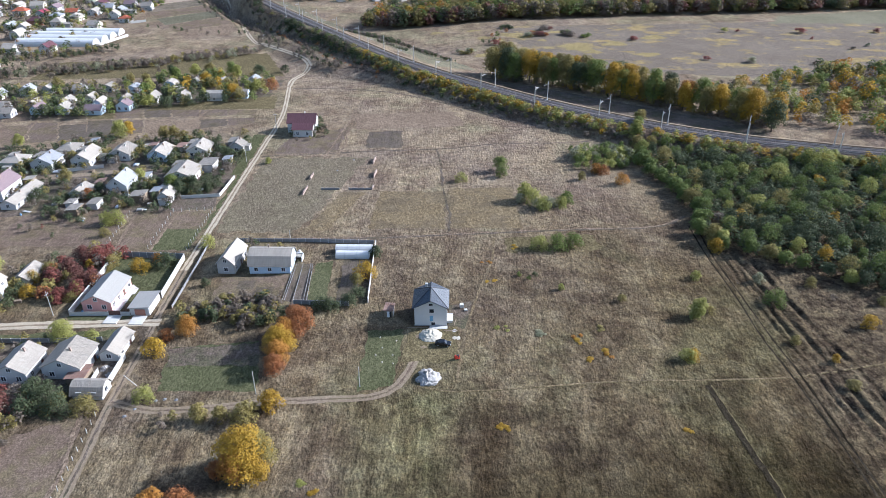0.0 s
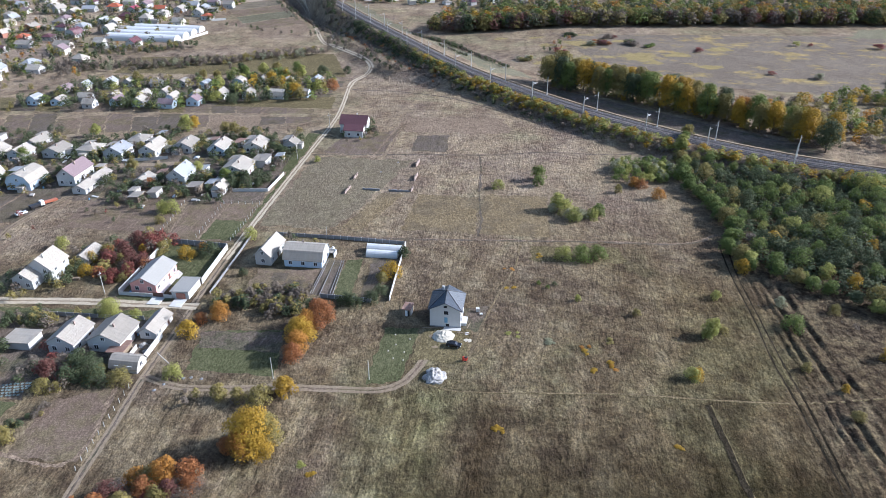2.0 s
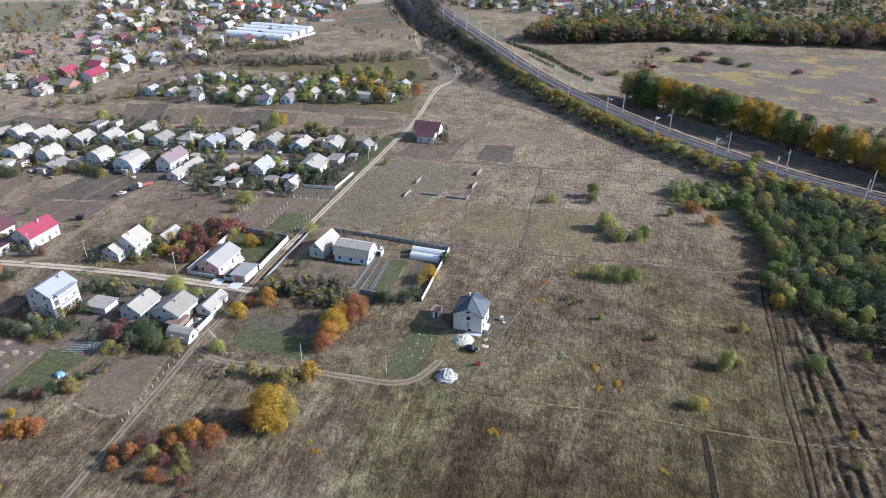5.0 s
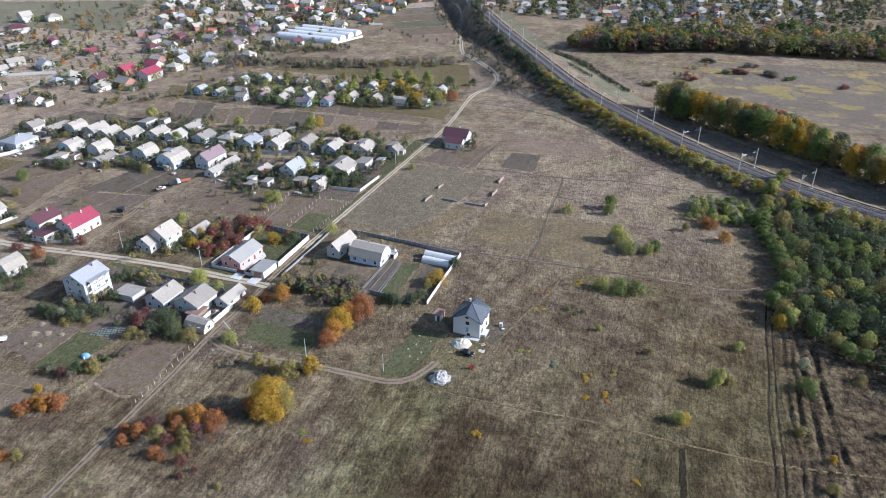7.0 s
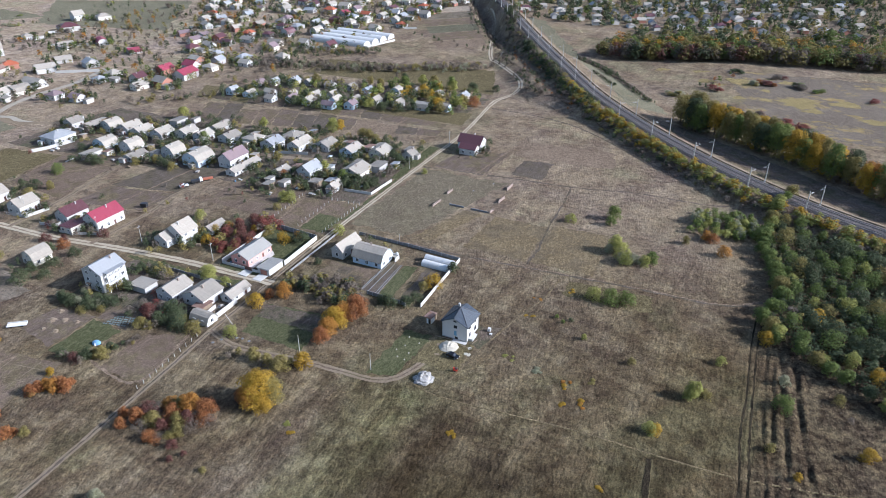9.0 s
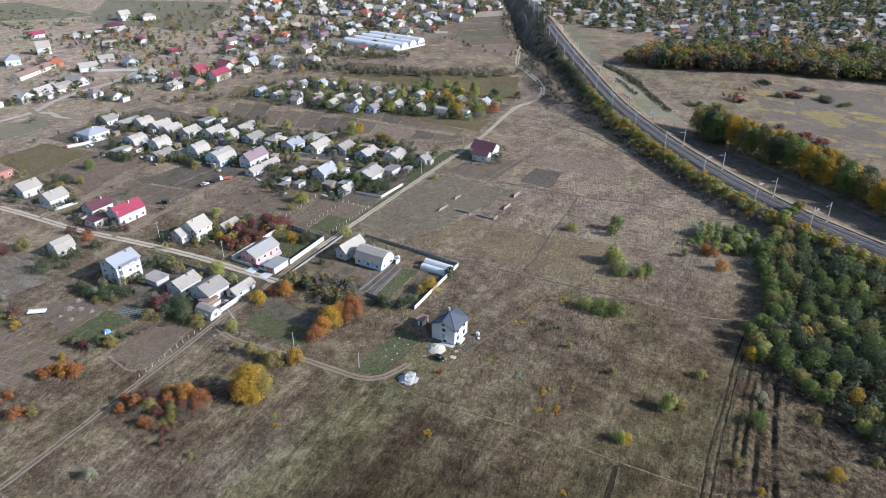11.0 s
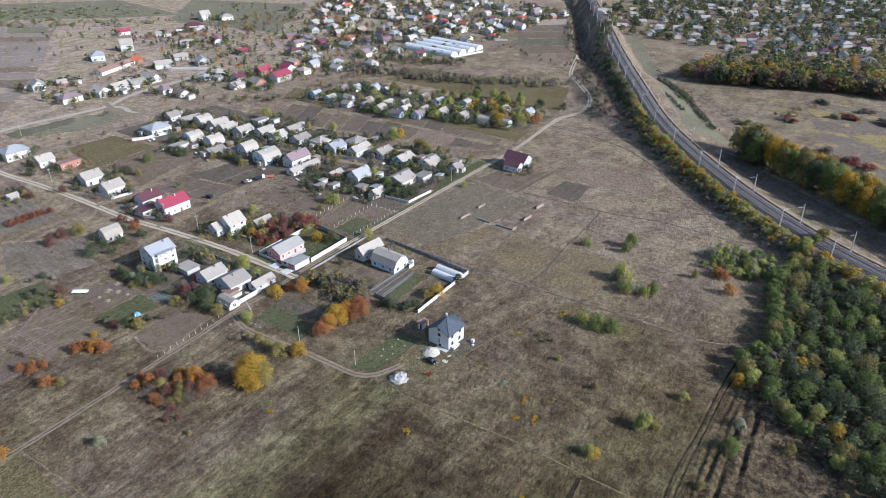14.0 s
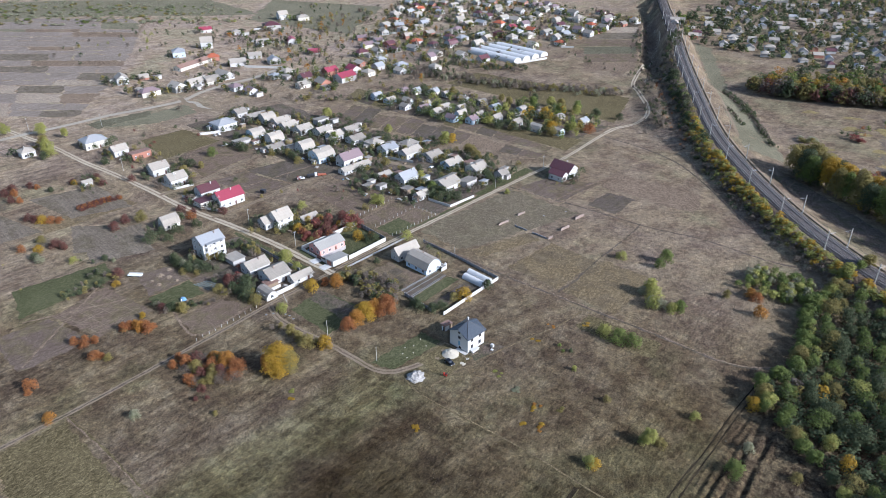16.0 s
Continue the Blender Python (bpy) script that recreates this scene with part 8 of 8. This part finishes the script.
for k_, x_, y_ in (("boards", -136.8, -59.5), ("sheet", -100, -20), ("boards", -96, -12), ("barrel", -84, -14), ("woodpile", -120, 12), ("barrel", -98, 7), ("sheet", -137, -20), ("outhouse", -112, 42)):
    yard_thing(k_, x_, y_, 20, yg)
# vehicles on the far track
rt = root("truck", -167.5, 60.5, gz(-167, 60) + 0.1, 60, "small white-cabbed tipper truck on a dirt track", "truck")
part("cab", MB().box(1.2, -1.0, 0.6, 2.7, 1.0, 2.4, taper=0.12), M["frame"], rt)
part("bed", MB().box(-2.8, -1.1, 0.9, 1.1, 1.1, 1.7, taper=-0.05), M["dark_steel"], rt)
part("chassis", MB().box(-2.7, -0.5, 0.45, 2.6, 0.5, 0.75), M["dark_steel"], rt)
for u_ in (-1.8, 1.9):
    for s_ in (-0.9, 0.9):
        part("wheel", MB().tube([(u_, s_ - 0.14, 0.45), (u_, s_ + 0.14, 0.45)], [0.45, 0.45], 12), M["rubber"], rt)
rt = root("trailer", -164.8, 65.5, gz(-165, 65), 55, "orange farm trailer loaded with boards", "trailer")
part("bed", MB().box(-2.6, -1.0, 0.7, 2.2, 1.0, 1.3), M["orange_paint"], rt)
part("drawbar", MB().box(2.2, -0.08, 0.6, 3.6, 0.08, 0.72), M["dark_steel"], rt)
for s_ in (-0.85, 0.85):
    part("wheel", MB().tube([(-0.4, s_ - 0.12, 0.4), (-0.4, s_ + 0.12, 0.4)], [0.4, 0.4], 12), M["rubber"], rt)
car(-170, 54.2, 60, "frame", "white parked car on the dirt track")
rt = root("hopper", -169.6, 29, gz(-170, 29), 20, "dark metal hopper bin standing by the track", "bin")
part("bin", MB().box(-1.3, -1.0, 0.5, 1.3, 1.0, 2.2, taper=-0.15), M["dark_steel"], rt)
for u_ in (-1, 1):
    for s_ in (-0.8, 0.8):
        part("leg", MB().box(u_ - 0.06, s_ - 0.06, -0.2, u_ + 0.06, s_ + 0.06, 0.5), M["dark_steel"], rt)
rt = root("cart", -135.5, -58.8, gz(-135, -59), 40, "old white flatbed cart in the gardens", "cart")
part("bed", MB().box(-3.2, -1.0, 0.6, 3.2, 1.0, 0.8), M["frame"], rt)
part("side_board", MB().box(-3.2, 0.95, 0.8, 3.2, 1.05, 1.3), M["fence_white"], rt)
for u_ in (-1.8, 1.8):
    for s_ in (-0.9, 0.9):
        part("wheel", MB().tube([(u_, s_ - 0.1, 0.35), (u_, s_ + 0.1, 0.35)], [0.35, 0.35], 10), M["rubber"], rt)

# ---------- dry grass tufts of the near meadow ----------
def inside(x, y, c):
    r = np.ones(x.shape, bool)
    for a, b in zip(c, c[1:] + c[:1]):
        r &= (b[0] - a[0]) * (y - a[1]) - (b[1] - a[1]) * (x - a[0]) > 0
    return r


g = np.random.default_rng(77)
n_ = 20000
tx, ty = g.uniform(-118, 128, n_), g.uniform(-125, 122, n_)
keep = np.ones(n_, bool)
for pl, mt in PLOTS:
    if mt in ("earth", "earthx", "dark_earth", "track", "tan", "green"):
        keep &= ~inside(tx, ty, pl)
for ln_ in ([(-65, -134), (-69, -76), (-73, -31), (-76, 25), (-76, 140)], [(-73, -31), (-62, -34), (-48, -33), (-21, -30), (-9, -29), (-3, -25), (0, -18), (1.5, -12)], [(-73, 2), (-120, 0)]):
    d_, _q = dist_line(tx, ty, np.array(ln_, float))
    keep &= d_ > 2.2
keep &= ~((tx > -2) & (tx < 13) & (ty > -16) & (ty < 10))
keep &= ~((tx < -38) & (ty > -5) & (ty < 48)) & ~((tx < -78) & (ty > -50))
tx, ty = tx[keep], ty[keep]
n_ = len(tx)
tz = ground_z(tx, ty)
big_ = np.array([0.8 * noise.noise((a * 0.02, b * 0.03, 0.0)) + 0.5 * noise.noise((a * 0.3, b * 0.3, 3.0)) for a, b in zip(tx, ty)])
hgt = (0.07 + 0.12 * g.random(n_) ** 2) * (1 + 0.5 * np.clip(big_, -0.6, 1))
hgt[(ty > 54)] *= 0.7
hgt[tx > 96] *= 1.5
Q = []
for k_ in range(2):
    a_ = g.uniform(0, math.pi, n_)
    w_ = hgt * g.uniform(0.5, 1.0, n_)
    dx, dy = np.cos(a_) * w_, np.sin(a_) * w_
    lx, ly = g.normal(0, 0.35, n_) * hgt, g.normal(0, 0.35, n_) * hgt
    Q.append(np.stack([np.stack([tx - dx * 0.5, ty - dy * 0.5, tz - 0.03], -1), np.stack([tx + dx * 0.5, ty + dy * 0.5, tz - 0.03], -1),
                       np.stack([tx + dx * 0.9 + lx, ty + dy * 0.9 + ly, tz + hgt], -1), np.stack([tx - dx * 0.9 + lx, ty - dy * 0.9 + ly, tz + hgt * g.uniform(0.5, 1, n_)], -1)], 1))
M["tuft_straw"] = mat_leaf("straw_tuft", (0.125, 0.108, 0.08), (0.175, 0.15, 0.112), (0.24, 0.207, 0.16))
M["tuft_brown"] = mat_leaf("brown_tuft", (0.07, 0.056, 0.042), (0.105, 0.086, 0.064), (0.15, 0.124, 0.094))
M["tuft_olive"] = mat_leaf("olive_tuft", (0.055, 0.05, 0.028), (0.082, 0.074, 0.042), (0.12, 0.108, 0.064))
sel = np.where(big_ + g.normal(0, 0.25, n_) > np.where((ty < -28) & (tx > 0), 0.5, 0.2), 0, np.where(big_ + g.normal(0, 0.2, n_) > -0.15, 1, 2))
V = np.concatenate(Q).reshape(-1, 3)
tagged(new("dry_grass", big_mesh("dry_grass", V, np.arange(len(V)).reshape(-1, 4), [M["tuft_straw"], M["tuft_brown"], M["tuft_olive"]], np.tile(sel, 2))), "tufts of dry straw and olive grass in the meadow", "grass", kind="stuff")
